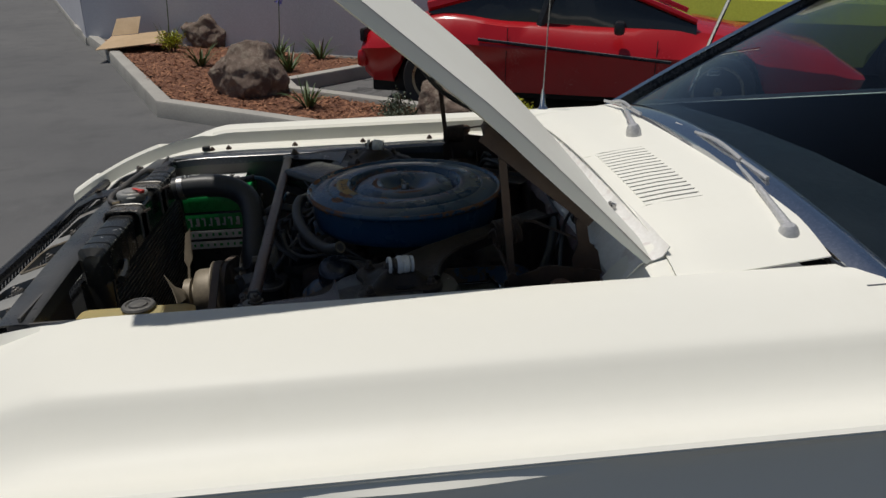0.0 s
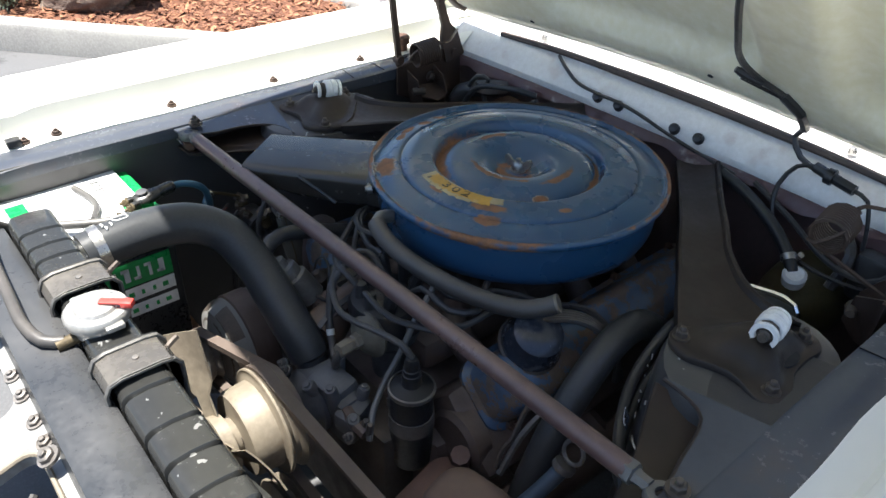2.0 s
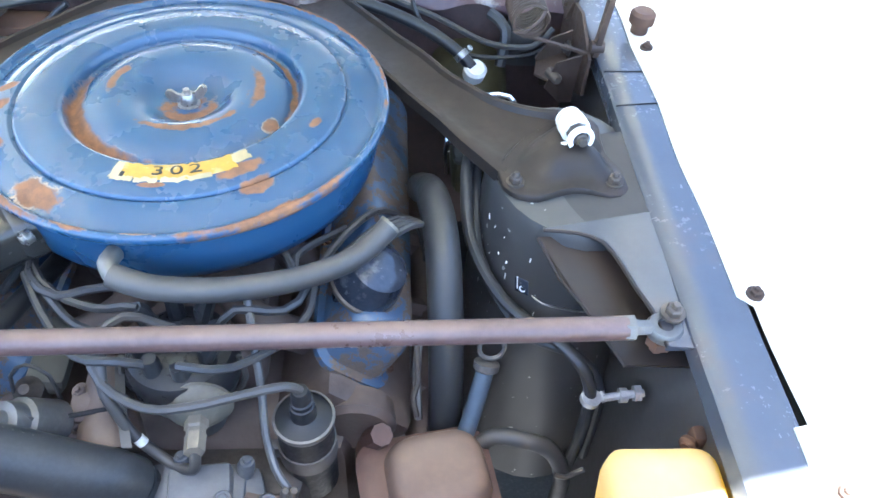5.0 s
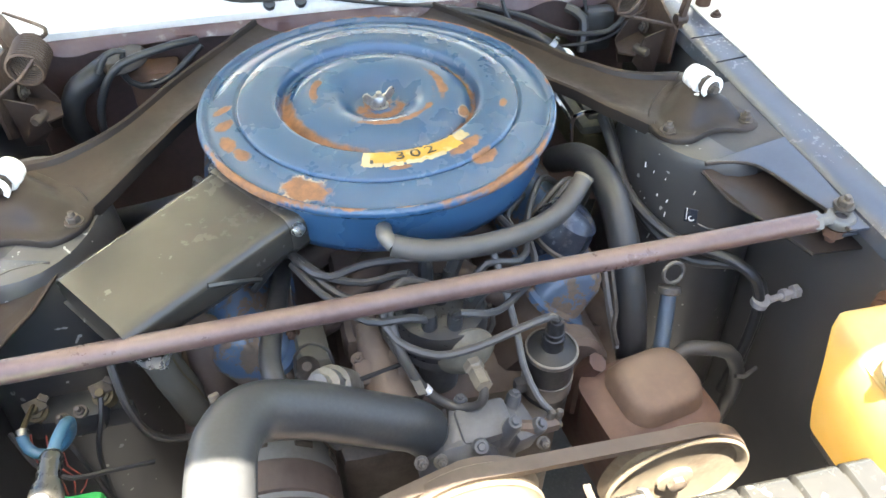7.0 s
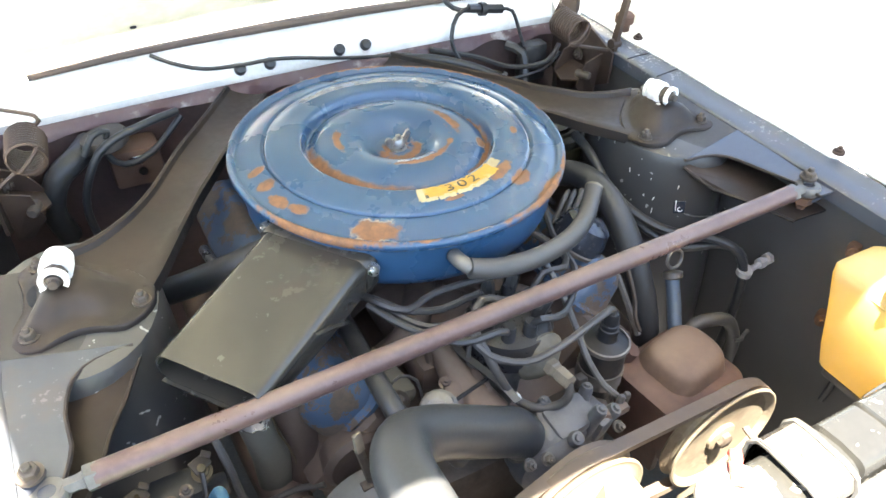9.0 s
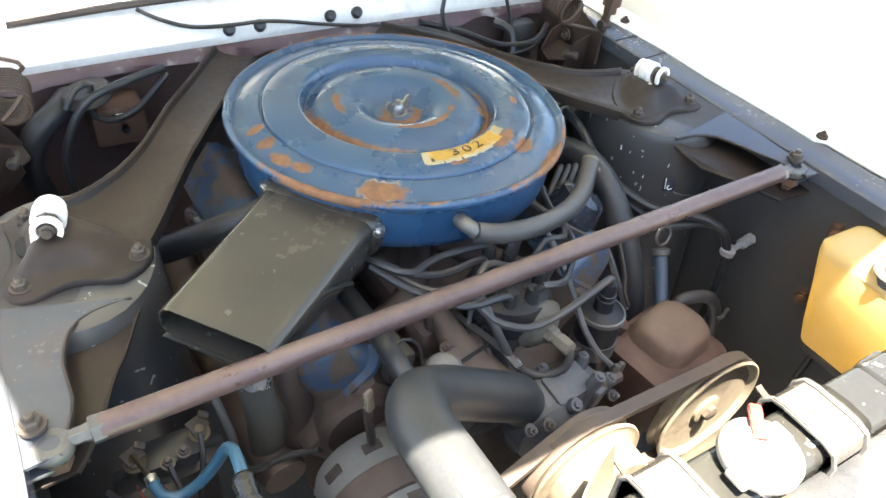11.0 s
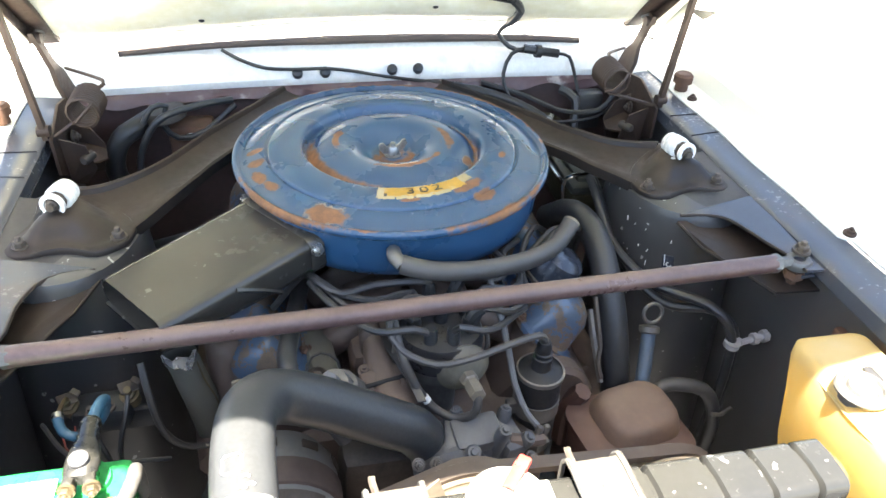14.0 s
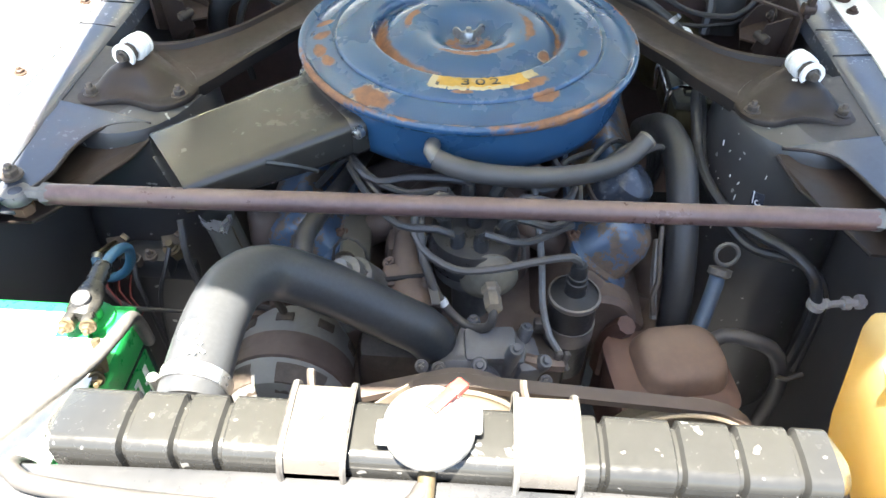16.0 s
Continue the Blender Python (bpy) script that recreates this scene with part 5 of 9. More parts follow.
for d in (-0.004, 0.004):
    bm = bmesh.new()
    lathe(bm, (0.116 + d, -0.342, 0.716), (0.2, 0, 1), [(0.0035, -0.012), (0.0045, 0.0), (0.0045, 0.012), (0.003, 0.014), (0, 0.014)], 8)
    part("pipe_clip", bm, DULLSTEEL, pump)
# thermostat outlet, temperature sender, by-pass hose
bm = bmesh.new()
lathe(bm, (-0.105, -0.305, 0.792), (-0.35, -0.45, 0.8), [(0.020, -0.04), (0.021, 0.0), (0.017, 0.003), (0.017, 0.018), (0.010, 0.020), (0.010, 0.032), (0, 0.032)], 16)
part("sender", bm, GREYPAINT, engine, "grey temperature sender")
bm = bmesh.new()
tube(bm, [(-0.10, -0.30, 0.80), (-0.115, -0.33, 0.785), (-0.10, -0.345, 0.76)], 0.013, 10)
part("bypass_hose", bm, OLDRUBBER, engine)
bm = bmesh.new()
clamp_band(bm, (-0.111, -0.325, 0.788), (-0.3, -0.7, -0.3), 0.0135)
part("hose_clamp", bm, DULLSTEEL, engine)
# carburettor body under the air cleaner
bm = bmesh.new()
lathe(bm, (0, 0.0, 0.755), (0, 0, 1), [(0.05, 0), (0.052, 0.05), (0.062, 0.07), (0.065, 0.10)], 20)
box(bm, (0.0, -0.05, 0.80), (0.10, 0.08, 0.05), 0.01)
part("carburettor", bm, GREYPAINT, engine)

# air cleaner
cleaner = thing("air_cleaner", "round blue enamelled air cleaner with rust patches, on the engine", "air cleaner", (0, 0, 0.842))
bm = bmesh.new()
lathe(bm, (0, 0, 0), (0, 0, 1), [(0.06, 0.838), (0.160, 0.838), (0.182, 0.840), (0.190, 0.845), (0.1935, 0.856), (0.1950, 0.880), (0.1960, 0.9035), (0.192, 0.9045), (0.15, 0.900)], 96)
housing = part("housing", bm, LIDBLUE, cleaner, "deep blue pan of the air cleaner", flat=50)
bm = bmesh.new()
lathe(bm, (0, 0, 0), (0, 0, 1), [(0.186, 0.9005), (0.1990, 0.9005), (0.2040, 0.9020), (0.2064, 0.9060), (0.2058, 0.9105), (0.2030, 0.9132), (0.2002, 0.9125), (0.1984, 0.9098), (0.1968, 0.9075), (0.1945, 0.9072), (0.1915, 0.9085),
                                  (0.180, 0.9125), (0.1668, 0.9160), (0.1650, 0.9158), (0.1636, 0.9136), (0.1622, 0.9136), (0.1608, 0.9164), (0.1590, 0.9176), (0.142, 0.9196), (0.1225, 0.9208), (0.1190, 0.9200), (0.1165, 0.9165), (0.1140, 0.9085), (0.1122, 0.9052),
                                  (0.1100, 0.9044), (0.1070, 0.9060), (0.1030, 0.9105), (0.094, 0.9160), (0.080, 0.9192), (0.066, 0.9196), (0.055, 0.9178), (0.046, 0.9130), (0.039, 0.9068), (0.033, 0.9022), (0.027, 0.9000), (0.020, 0.8992), (0.0, 0.8990)], 128)
lid = part("lid", bm, LIDBLUE, cleaner, "blue pressed lid with concentric ridges and rust", flat=60)
bm = bmesh.new()
lathe(bm, (0, 0, 0.9002), (0, 0, 1), [(0.0115, 0), (0.0115, 0.0015), (0.009, 0.002), (0.0078, 0.010), (0.0060, 0.013), (0.0034, 0.0132), (0.0032, 0.018), (0, 0.018)], 14)
for s in (1, -1):
    c = Vector((s * 0.010, s * 0.003, 0.9105))
    loft(bm, [[c + Vector((s * x, y + s * 0.3 * x, z)) for x, z in ((-0.006, -0.007), (0.004, -0.005), (0.009, 0.002), (0.0095, 0.007), (0.007, 0.010), (0.003, 0.009), (-0.001, 0.004), (-0.006, 0.002))] for y in (-0.0016, 0.0016)])
part("wing_nut", bm, STEEL, cleaner, "bright zinc wing nut")
# label: a torn yellow arc with printed displacement
bm = bmesh.new()
rows = []
A0, A1 = radians(-104.5), radians(-60.0)
for r, t in ((0.1225, 0), (0.128, 0.3), (0.135, 0.7), (0.1405, 1)):
    row = []
    for i in range(25):
        a = A0 + (A1 - A0) * i / 24
        rr = r + (0.003 * noise.noise(Vector((i * 0.9, 2, 0))) if t in (0, 1) else 0)
        row.append((rr * math.cos(a), rr * math.sin(a), 0.9215 - 0.075 * (r - 0.1225)))
    rows.append(row)
sheet(bm, rows, 0.0006)
label = part("label", bm, STICKER, cleaner, "torn yellow sticker printed with the displacement")
for a0, a1 in ((-106.0, -98.0), (-97.4, -89.2), (-88.0, -70.0)):
    bm = bmesh.new()
    rows = []
    for r in (0.1385, 0.1402, 0.1420, 0.1438):
        row = []
        for i in range(13):
            a = radians(a0 + (a1 - a0) * i / 12)
            rr = r + 0.0034 * noise.noise(Vector((a * 46, r * 60, 4)))
            row.append((rr * math.cos(a), rr * math.sin(a), 0.9206 - (r - 0.1385) * 0.14))
        rows.append(row)
    sheet(bm, rows, 0.0004)
    part("torn_paper", bm, PAPER, label, "torn whitish lower edge of the sticker")
for k, ch in enumerate("302"):
    a = radians(-82.6 + 7.2 * (k - 1))
    m = Matrix.Translation((0.1300 * math.cos(a), 0.1300 * math.sin(a), 0.9210)) @ Matrix.Rotation(a + math.pi / 2, 4, "Z")
    letters("digit", ch, 0.0170, m @ Matrix.Diagonal((1.45, 0.95, 1, 1)), INK, label)
for a0, a1 in ((-107.0, -103.5), (-60.5, -53.5)):
    bm = bmesh.new()
    sheet(bm, [[((r + 0.0012 * noise.noise(Vector((i * 2.1, r * 300, a0)))) * math.cos(a), (r + 0.0012 * noise.noise(Vector((i * 2.1, r * 300, a0)))) * math.sin(a), 0.9216 - (r - 0.1255) * 0.09) for i, a in enumerate(radians(a0 + (a1 - a0) * k / 5 + 1.2 * noise.noise(Vector((k, r * 400, 7)))) for k in range(6))] for r in ((0.1230, 0.130, 0.135, 0.139, 0.1425) if a0 < -100 else (0.1225, 0.1255, 0.128, 0.131, 0.1345))], 0.0005)
    part("torn_end", bm, PAPER, label, "torn cream end of the sticker")
for a0 in (-102.6,):
    bm = bmesh.new()
    a = radians(a0)
    box(bm, (0.137 * math.cos(a), 0.137 * math.sin(a), 0.9206), (0.0035, 0.006, 0.0006), 0, (0, 0, a0 + 90))
    part("sticker_mark", bm, INK, label)
# snorkel
ax = Vector((-0.80, -0.60, 0)).normalized()
wx = Vector((0.60, -0.80, 0)).normalized()
bm = bmesh.new()
rings = []
for d, w, top, bot, shift in ((0.150, 0.132, 0.889, 0.846, 0), (0.190, 0.130, 0.8895, 0.842, 0), (0.24, 0.126, 0.8885, 0.840, 0.002), (0.30, 0.122, 0.8865, 0.842, 0.004), (0.36, 0.118, 0.8845, 0.848, 0.006), (0.386, 0.117, 0.8835, 0.851, 0.007)):
    c = ax * d + wx * shift
    mid, h = (top + bot) / 2, top - bot
    rings.append([c + wx * x + Vector((0, 0, mid + z)) for x, z in rounded(w, h, 0.013, 4)])
vs = loft(bm, rings, caps=False)
back = []
for r in (rings[-1], rings[-2], rings[-3]):
    c = sum((Vector(q) for q in r), Vector()) / len(r)
    back.append([c + (Vector(q) - c) * 0.955 for q in r])
loft(bm, [rings[-1], *back], caps=False)
bm.faces.new([bm.verts.new(q) for q in back[-1]])
snorkel = part("snorkel", bm, SHINE, cleaner, "dusty black sheet-metal intake snorkel", flat=30)
bm = bmesh.new()
c0 = ax * 0.386 + wx * 0.007
rows = [[c0 + wx * x + ax * e + Vector((0, 0, z)) for x in (-0.055, -0.03, 0, 0.03, 0.055)] for e, z in ((-0.03, 0.8460), (0.0, 0.8500), (0.003, 0.850))]
sheet(bm, rows, 0.002)
part("snorkel_lip", bm, SHINE, snorkel)
bm = bmesh.new()
loft(bm, [[ax * d + wx * x + Vector((0, 0, 0.8665 + z)) for x, z in rounded(w, h, 0.014, 4)] for d, w, h in ((0.180, 0.138, 0.050), (0.196, 0.138, 0.050), (0.200, 0.133, 0.047))])
part("snorkel_collar", bm, SHINE, snorkel)
for p in ((-0.1135, -0.171, 0.878), (-0.192, -0.062, 0.884)):
    bm = bmesh.new()
    d = Vector((p[0], p[1], 0)).normalized()
    lathe(bm, Vector(p) + d * 0.002, d, [(0.0075, -0.006), (0.0075, 0.001), (0.0045, 0.001), (0.0045, 0.0035), (0.003, 0.0045), (0, 0.0045)], 12)
    part("snorkel_bolt", bm, STEEL, snorkel)
bm = bmesh.new()
e0 = ax * 0.30 + wx * 0.064
tube(bm, [e0 + Vector((0, 0, 0.878)), ax * 0.27 + wx * 0.066 + Vector((0, 0, 0.862)), ax * 0.245 + wx * 0.066 + Vector((0, 0, 0.845))], 0.003, 6)
part("snorkel_crease", bm, SHINE, snorkel)
bm = bmesh.new()
tube(bm, [(-0.030, -0.196, 0.884), (-0.031, -0.212, 0.888), (-0.024, -0.222, 0.884)], 0.0085, 10)
part("breather_nipple", bm, GREYPAINT, cleaner, "pale grey breather elbow")

# breather hose to the oil filler cap
bm = bmesh.new()
tube(bm, [(-0.026, -0.222, 0.885), (0.005, -0.229, 0.878), (0.06, -0.224, 0.868), (0.12, -0.203, 0.857), (0.165, -0.175, 0.849), (0.190, -0.153, 0.851), (0.208, -0.136, 0.862)], 0.0112, 14)
hose = solo("breather_hose", bm, OLDRUBBER, "faded grey-black breather hose beside the air cleaner", "hose")
cap_axis = Vector((0.45, -0.12, 0.88)).normalized()
cap = thing("oil_filler_cap", "black oil filler cap with worn rim on the valve cover", "oil cap", (0.193, -0.150, 0.80))
bm = bmesh.new()
lathe(bm, (0.180, -0.146, 0.785), cap_axis, [(0.022, -0.03), (0.024, 0.000), (0.037, 0.002), (0.0385, 0.005), (0.036, 0.020), (0.033, 0.030), (0.031, 0.038), (0.024, 0.043), (0.012, 0.045), (0, 0.045)], 28)
part("cap_body", bm, GLOSSCAP, cap)
bm = bmesh.new()
lathe(bm, (0.180, -0.146, 0.785), cap_axis, [(0.0375, 0.001), (0.0400, 0.002), (0.0400, 0.006), (0.0380, 0.008)], 28)
part("cap_rim", bm, GRIMY, cap)
bm = bmesh.new()
lathe(bm, (0.2075, -0.1365, 0.8617), (0.62, 0.55, 0.42), [(0.0114, -0.002), (0.0114, 0.0012), (0.0078, 0.0012), (0.0078, -0.002)], 14, caps=False)
part("hose_end", bm, TAN, hose, "pale cut end of the hose")

# distributor with cap, leads and vacuum unit
dist = thing("distributor", "black distributor cap with a ring of ignition leads", "distributor", (0.018, -0.238, 0.70))
bm = bmesh.new()
lathe(bm, (0.018, -0.238, 0.70), (0, 0, 1), [(0.022, -0.02), (0.024, 0.03), (0.044, 0.05), (0.046, 0.075)], 24)
part("body", bm, GREYPAINT, dist)
bm = bmesh.new()
lathe(bm, (0.018, -0.238, 0.775), (0, 0, 1), [(0.050, -0.005), (0.051, 0.02), (0.047, 0.030), (0.030, 0.036), (0, 0.038)], 28)
dcap = part("cap", bm, BLACKPLASTIC, dist)
towers = []
for k in range(8):
    a = math.tau * (k + 0.3) / 8
    towers.append(Vector((0.018 + 0.033 * math.cos(a), -0.238 + 0.033 * math.sin(a), 0.805)))
towers.append(Vector((0.018, -0.238, 0.812)))
for t in towers:
    bm = bmesh.new()
    lathe(bm, t, (0, 0, 1), [(0.0085, -0.008), (0.008, 0.016), (0.0065, 0.022), (0, 0.022)], 10)
    part("lead_socket", bm, RUBBER, dcap)
for s in (1, -1):
    bm = bmesh.new()
    tube(bm, [(0.018 + s * 0.052, -0.245, 0.80), (0.018 + s * 0.056, -0.25, 0.775), (0.018 + s * 0.046, -0.252, 0.752)], 0.003, 6)
    part("cap_clip", bm, DULLSTEEL, dist)
bm = bmesh.new()
va = Vector((0.12, -0.99, 0.06)).normalized()
vc = Vector((0.036, -0.282, 0.776))
lathe(bm, vc, va, [(0.014, -0.02), (0.022, -0.014), (0.0265, -0.006), (0.0310, -0.003), (0.0315, 0.0005), (0.0275, 0.0025), (0.0250, 0.007), (0.018, 0.012), (0.012, 0.016)], 32)
vac = part("vacuum_unit", bm, surface("dusty_beige_zinc", (0.165, 0.150, 0.112), (0.12, 0.108, 0.082), 0.6, 0.1, 14, 160, 0.15, dust=(0.21, 0.19, 0.16), dusty=0.4), dist, "dusty beige vacuum advance can")
bm = bmesh.new()
lathe(bm, vc + va * 0.016, va, [(0.0105, -0.002), (0.0105, 0.008), (0.0085, 0.010), (0.0085, 0.014), (0.0095, 0.015), (0.0090, 0.032), (0.006, 0.033)], 6)
part("vacuum_fitting", bm, TAN, vac, "dusty hexagonal fitting")
bm = bmesh.new()
curl = [vc + va * 0.044, (0.0410, -0.332, 0.768), (0.036, -0.332, 0.753), (0.018, -0.322, 0.741), (-0.001, -0.312, 0.748), (-0.017, -0.305, 0.768), (-0.027, -0.297, 0.790), (-0.036, -0.285, 0.815), (-0.040, -0.250, 0.840)]
tube(bm, curl, 0.0050, 10, step=0.006)
pipe = part("vacuum_pipe", bm, OLDRUBBER, dist, "curled grey vacuum hose")
bm = bmesh.new()
lathe(bm, (-0.0115, -0.3075, 0.761), (-0.5, 0.25, 0.75), [(0.0048, -0.004), (0.0053, -0.0035), (0.0053, 0.0035), (0.0048, 0.004)], 12)
part("hose_mark", bm, WHITEINK, pipe, "white band on the hose")
# ignition leads sweeping out under the air cleaner
for k, pts in enumerate((
        [towers[2], (0.01, -0.205, 0.842), (-0.05, -0.195, 0.838), (-0.09, -0.205, 0.838), (-0.115, -0.19, 0.845), (-0.13, -0.14, 0.83), (-0.15, -0.05, 0.78)],
        [towers[3], (-0.015, -0.225, 0.846), (-0.055, -0.215, 0.832), (-0.095, -0.20, 0.836), (-0.118, -0.175, 0.842), (-0.15, -0.10, 0.80), (-0.19, -0.02, 0.74)],
        [towers[4], (-0.03, -0.250, 0.838), (-0.075, -0.225, 0.824), (-0.110, -0.19, 0.836), (-0.13, -0.16, 0.836), (-0.17, -0.16, 0.79)],
        [towers[5], (-0.02, -0.275, 0.836), (-0.06, -0.265, 0.83), (-0.10, -0.22, 0.832), (-0.125, -0.18, 0.84)],
        [towers[1], (0.05, -0.205, 0.845), (0.09, -0.20, 0.832), (0.115, -0.175, 0.83), (0.10, -0.14, 0.838)],
        [towers[0], (0.07, -0.225, 0.842), (0.11, -0.215, 0.828), (0.128, -0.185, 0.824), (0.115, -0.15, 0.83), (0.16, -0.08, 0.80)],
        [towers[7], (0.062, -0.258, 0.840), (0.10, -0.245, 0.820), (0.13, -0.21, 0.815), (0.14, -0.15, 0.82), (0.19, -0.06, 0.805), (0.235, -0.03, 0.76)],
        [towers[6], (0.03, -0.280, 0.836), (0.07, -0.27, 0.818), (0.125, -0.225, 0.806)])):
    bm = bmesh.new()
    tube(bm, [Vector(pts[0]) + Vector((0, 0, 0.012)), *pts[1:]], 0.0042, 7)
    part("ignition_lead", bm, WIRE, dist)
    if k in (0, 1, 4, 6):
        bm = bmesh.new()
        a, b = Vector(pts[0]), Vector(pts[1])
        tube(bm, [a + Vector((0, 0, 0.010)), a + (b - a) * 0.5 + Vector((0, 0, 0.012)), b], 0.008, 8, radii=[0.0085, 0.008, 0.0055])
        part("lead_boot", bm, RUBBER, dist)
for k in range(4):
    bm = bmesh.new()
    tube(bm, [(0.15 + 0.006 * k, -0.13 - 0.008 * k, 0.80 + 0.006 * k), (0.20 + 0.008 * k, -0.095 - 0.006 * k, 0.822 + 0.004 * k), (0.235 + 0.006 * k, -0.06 - 0.004 * k, 0.79), (0.25, -0.04 - 0.004 * k, 0.72)], 0.0040, 7)
    part("ignition_lead", bm, WIRE, dist)

# ignition coil
COILTOP = surface("black_moulded_cap", (0.012, 0.012, 0.013), (0.018, 0.018, 0.019), 0.5, 0, 8, 200, 0.02)
coil = thing("ignition_coil", "black cylindrical ignition coil beside the distributor", "ignition coil", (0.129, -0.286, 0.64))
bm = bmesh.new()
lathe(bm, (0.129, -0.286, 0), (0, 0, 1), [(0.024, 0.64), (0.0265, 0.645), (0.0265, 0.757)], 24)
part("can", bm, COILTOP, coil)
bm = bmesh.new()
lathe(bm, (0.129, -0.286, 0), (0, 0, 1), [(0.0262, 0.755), (0.0285, 0.757), (0.0290, 0.760), (0.0285, 0.7625), (0.0262, 0.763)], 28, caps=False)
part("rim", bm, DULLSTEEL, coil, "bright crimped rim")
bm = bmesh.new()
lathe(bm, (0.129, -0.286, 0), (0, 0, 1), [(0.0268, 0.757), (0.0266, 0.761), (0.020, 0.763), (0.0125, 0.767), (0.0105, 0.776), (0.0120, 0.777), (0.0115, 0.783), (0.0100, 0.784), (0.0105, 0.790), (0.0090, 0.791), (0.0090, 0.799), (0.007, 0.806), (0, 0.808)], 24)
part("tower", bm, COILTOP, coil)
bm = bmesh.new()
tube(bm, [(0.129, -0.286, 0.806), (0.118, -0.292, 0.822), (0.085, -0.300, 0.822), (0.04, -0.305, 0.812), (0.0, -0.302, 0.806), (-0.036, -0.285, 0.818), (-0.045, -0.262, 0.836), (-0.02, -0.240, 0.852), (0.018, -0.238, 0.832)], 0.0043, 8)
part("coil_lead", bm, OLDRUBBER, coil, "grey coil lead looping to the cap")
bm = bmesh.new()
lathe(bm, (0.129, -0.286, 0), (0, 0, 1), [(0.0272, 0.70), (0.0282, 0.70), (0.0282, 0.722), (0.0272, 0.722)], 24)
box(bm, (0.10, -0.29, 0.711), (0.02, 0.012, 0.018), 0.003)
part("coil_bracket", bm, DULLSTEEL, coil)
bm = bmesh.new()
tube(bm, [(0.080, -0.215, 0.845), (0.086, -0.244, 0.820), (0.092, -0.272, 0.785), (0.095, -0.298, 0.755), (0.104, -0.322, 0.732), (0.114, -0.334, 0.722), (0.124, -0.345, 0.705)], 0.0040, 8)
part("fuel_pipe", bm, GREYPAINT, engine, "dusty grey steel fuel pipe")

# large hose on the driver's side, oil dipstick tube, steering reservoir
bm = bmesh.new()
tube(bm, [(0.246, 0.03, 0.76), (0.252, -0.02, 0.800), (0.257, -0.065, 0.816), (0.262, -0.112, 0.808), (0.265, -0.160, 0.770), (0.267, -0.200, 0.715), (0.268, -0.226, 0.655), (0.269, -0.242, 0.58)], 0.0188, 18)
hh = solo("heater_hose", bm, RUBBER, "thick dusty black hose beside the valve cover", "hose")
bm = bmesh.new()
clamp_band(bm, (0.2685, -0.232, 0.636), (0.01, -0.3, -0.9), 0.0192, 0.010)
part("hose_clamp", bm, GRIMY, hh)
bm = bmesh.new()
tube(bm, [(0.236, -0.185, 0.775), (0.235, -0.205, 0.752), (0.237, -0.222, 0.722), (0.232, -0.232, 0.706), (0.236, -0.243, 0.686)], 0.0032, 6)
part("thin_pipe", bm, GRIMY, hh, "thin rusty pipe beside the hose")
bm = bmesh.new()
tube(bm, [(0.240, -0.17, 0.74), (0.236, -0.205, 0.715), (0.238, -0.24, 0.675)], 0.0045, 6)
part("dipstick_tube", bm, DULLSTEEL, engine)
ps = thing("steering_pump", "rusty brown power steering reservoir low in the bay", "power steering pump", (0.255, -0.305, 0.55))
bm = bmesh.new()
m = pose(0.246, -0.308, 0.570, 4, 0, 10)
rings = []
for z, w, l in ((0.0, 0.115, 0.10), (0.06, 0.125, 0.105), (0.090, 0.128, 0.108), (0.093, 0.137, 0.118), (0.101, 0.137, 0.118), (0.104, 0.126, 0.106), (0.107, 0.110, 0.09)):
    rings.append([m @ Vector((x, y, z)) for x, y in rounded(w, l, 0.024, 5)])
loft(bm, rings)
res = part("reservoir", bm, PUMP, ps)
bm = bmesh.new()
rings = []
for z, w, l in ((0.104, 0.104, 0.090), (0.112, 0.100, 0.085), (0.124, 0.094, 0.078), (0.130, 0.086, 0.070), (0.133, 0.070, 0.054), (0.134, 0.04, 0.03)):
    rings.append([m @ Vector((x + 0.010, y + 0.008, z)) for x, y in rounded(w, l, min(0.028, 0.45 * l), 6)])
loft(bm, rings)
part("reservoir_cover", bm, surface("dusty_tan_cover", (0.155, 0.100, 0.072), (0.135, 0.086, 0.064), 0.65, 0.05, 10, 130, 0.2, dust=(0.27, 0.195, 0.14), dusty=0.55), res, "dusty tan domed reservoir cover")
bm = bmesh.new()
tube(bm, [(0.192, -0.255, 0.60), (0.190, -0.258, 0.66), (0.200, -0.268, 0.694)], 0.016, 8, radii=[0.02, 0.017, 0.012])
box(bm, (0.195, -0.30, 0.60), (0.016, 0.11, 0.13), 0.006, (0, 0, 8))
part("bracket", bm, PUMP, ps, "rust-brown pump bracket")
bm = bmesh.new()
tube(bm, [(0.285, -0.262, 0.672), (0.298, -0.235, 0.705), (0.306, -0.215, 0.730)], 0.0095, 12)
neck = part("filler_tube", bm, FILLER, ps, "blue-grey filler tube")
bm = bmesh.new()
lathe(bm, (0.308, -0.210, 0.740), (0.15, 0.5, 0.8), [(0.0115, -0.012), (0.0135, -0.010), (0.0135, -0.003), (0.010, -0.002)], 16)
circ = [(0.311 + 0.013 * math.cos(a), -0.206 + 0.004 * math.sin(a), 0.755 + 0.013 * math.sin(a)) for a in (math.tau * k / 18 for k in range(19))]
tube(bm, circ, 0.0026, 6, smooth=False)
part("dipstick_ring", bm, DULLSTEEL, ps)
bm = bmesh.new()
tube(bm, [(0.296, -0.270, 0.665), (0.316, -0.264, 0.680), (0.341, -0.269, 0.682), (0.370, -0.273, 0.672), (0.388, -0.277, 0.645), (0.398, -0.279, 0.60), (0.402, -0.27, 0.50)], 0.0095, 10)
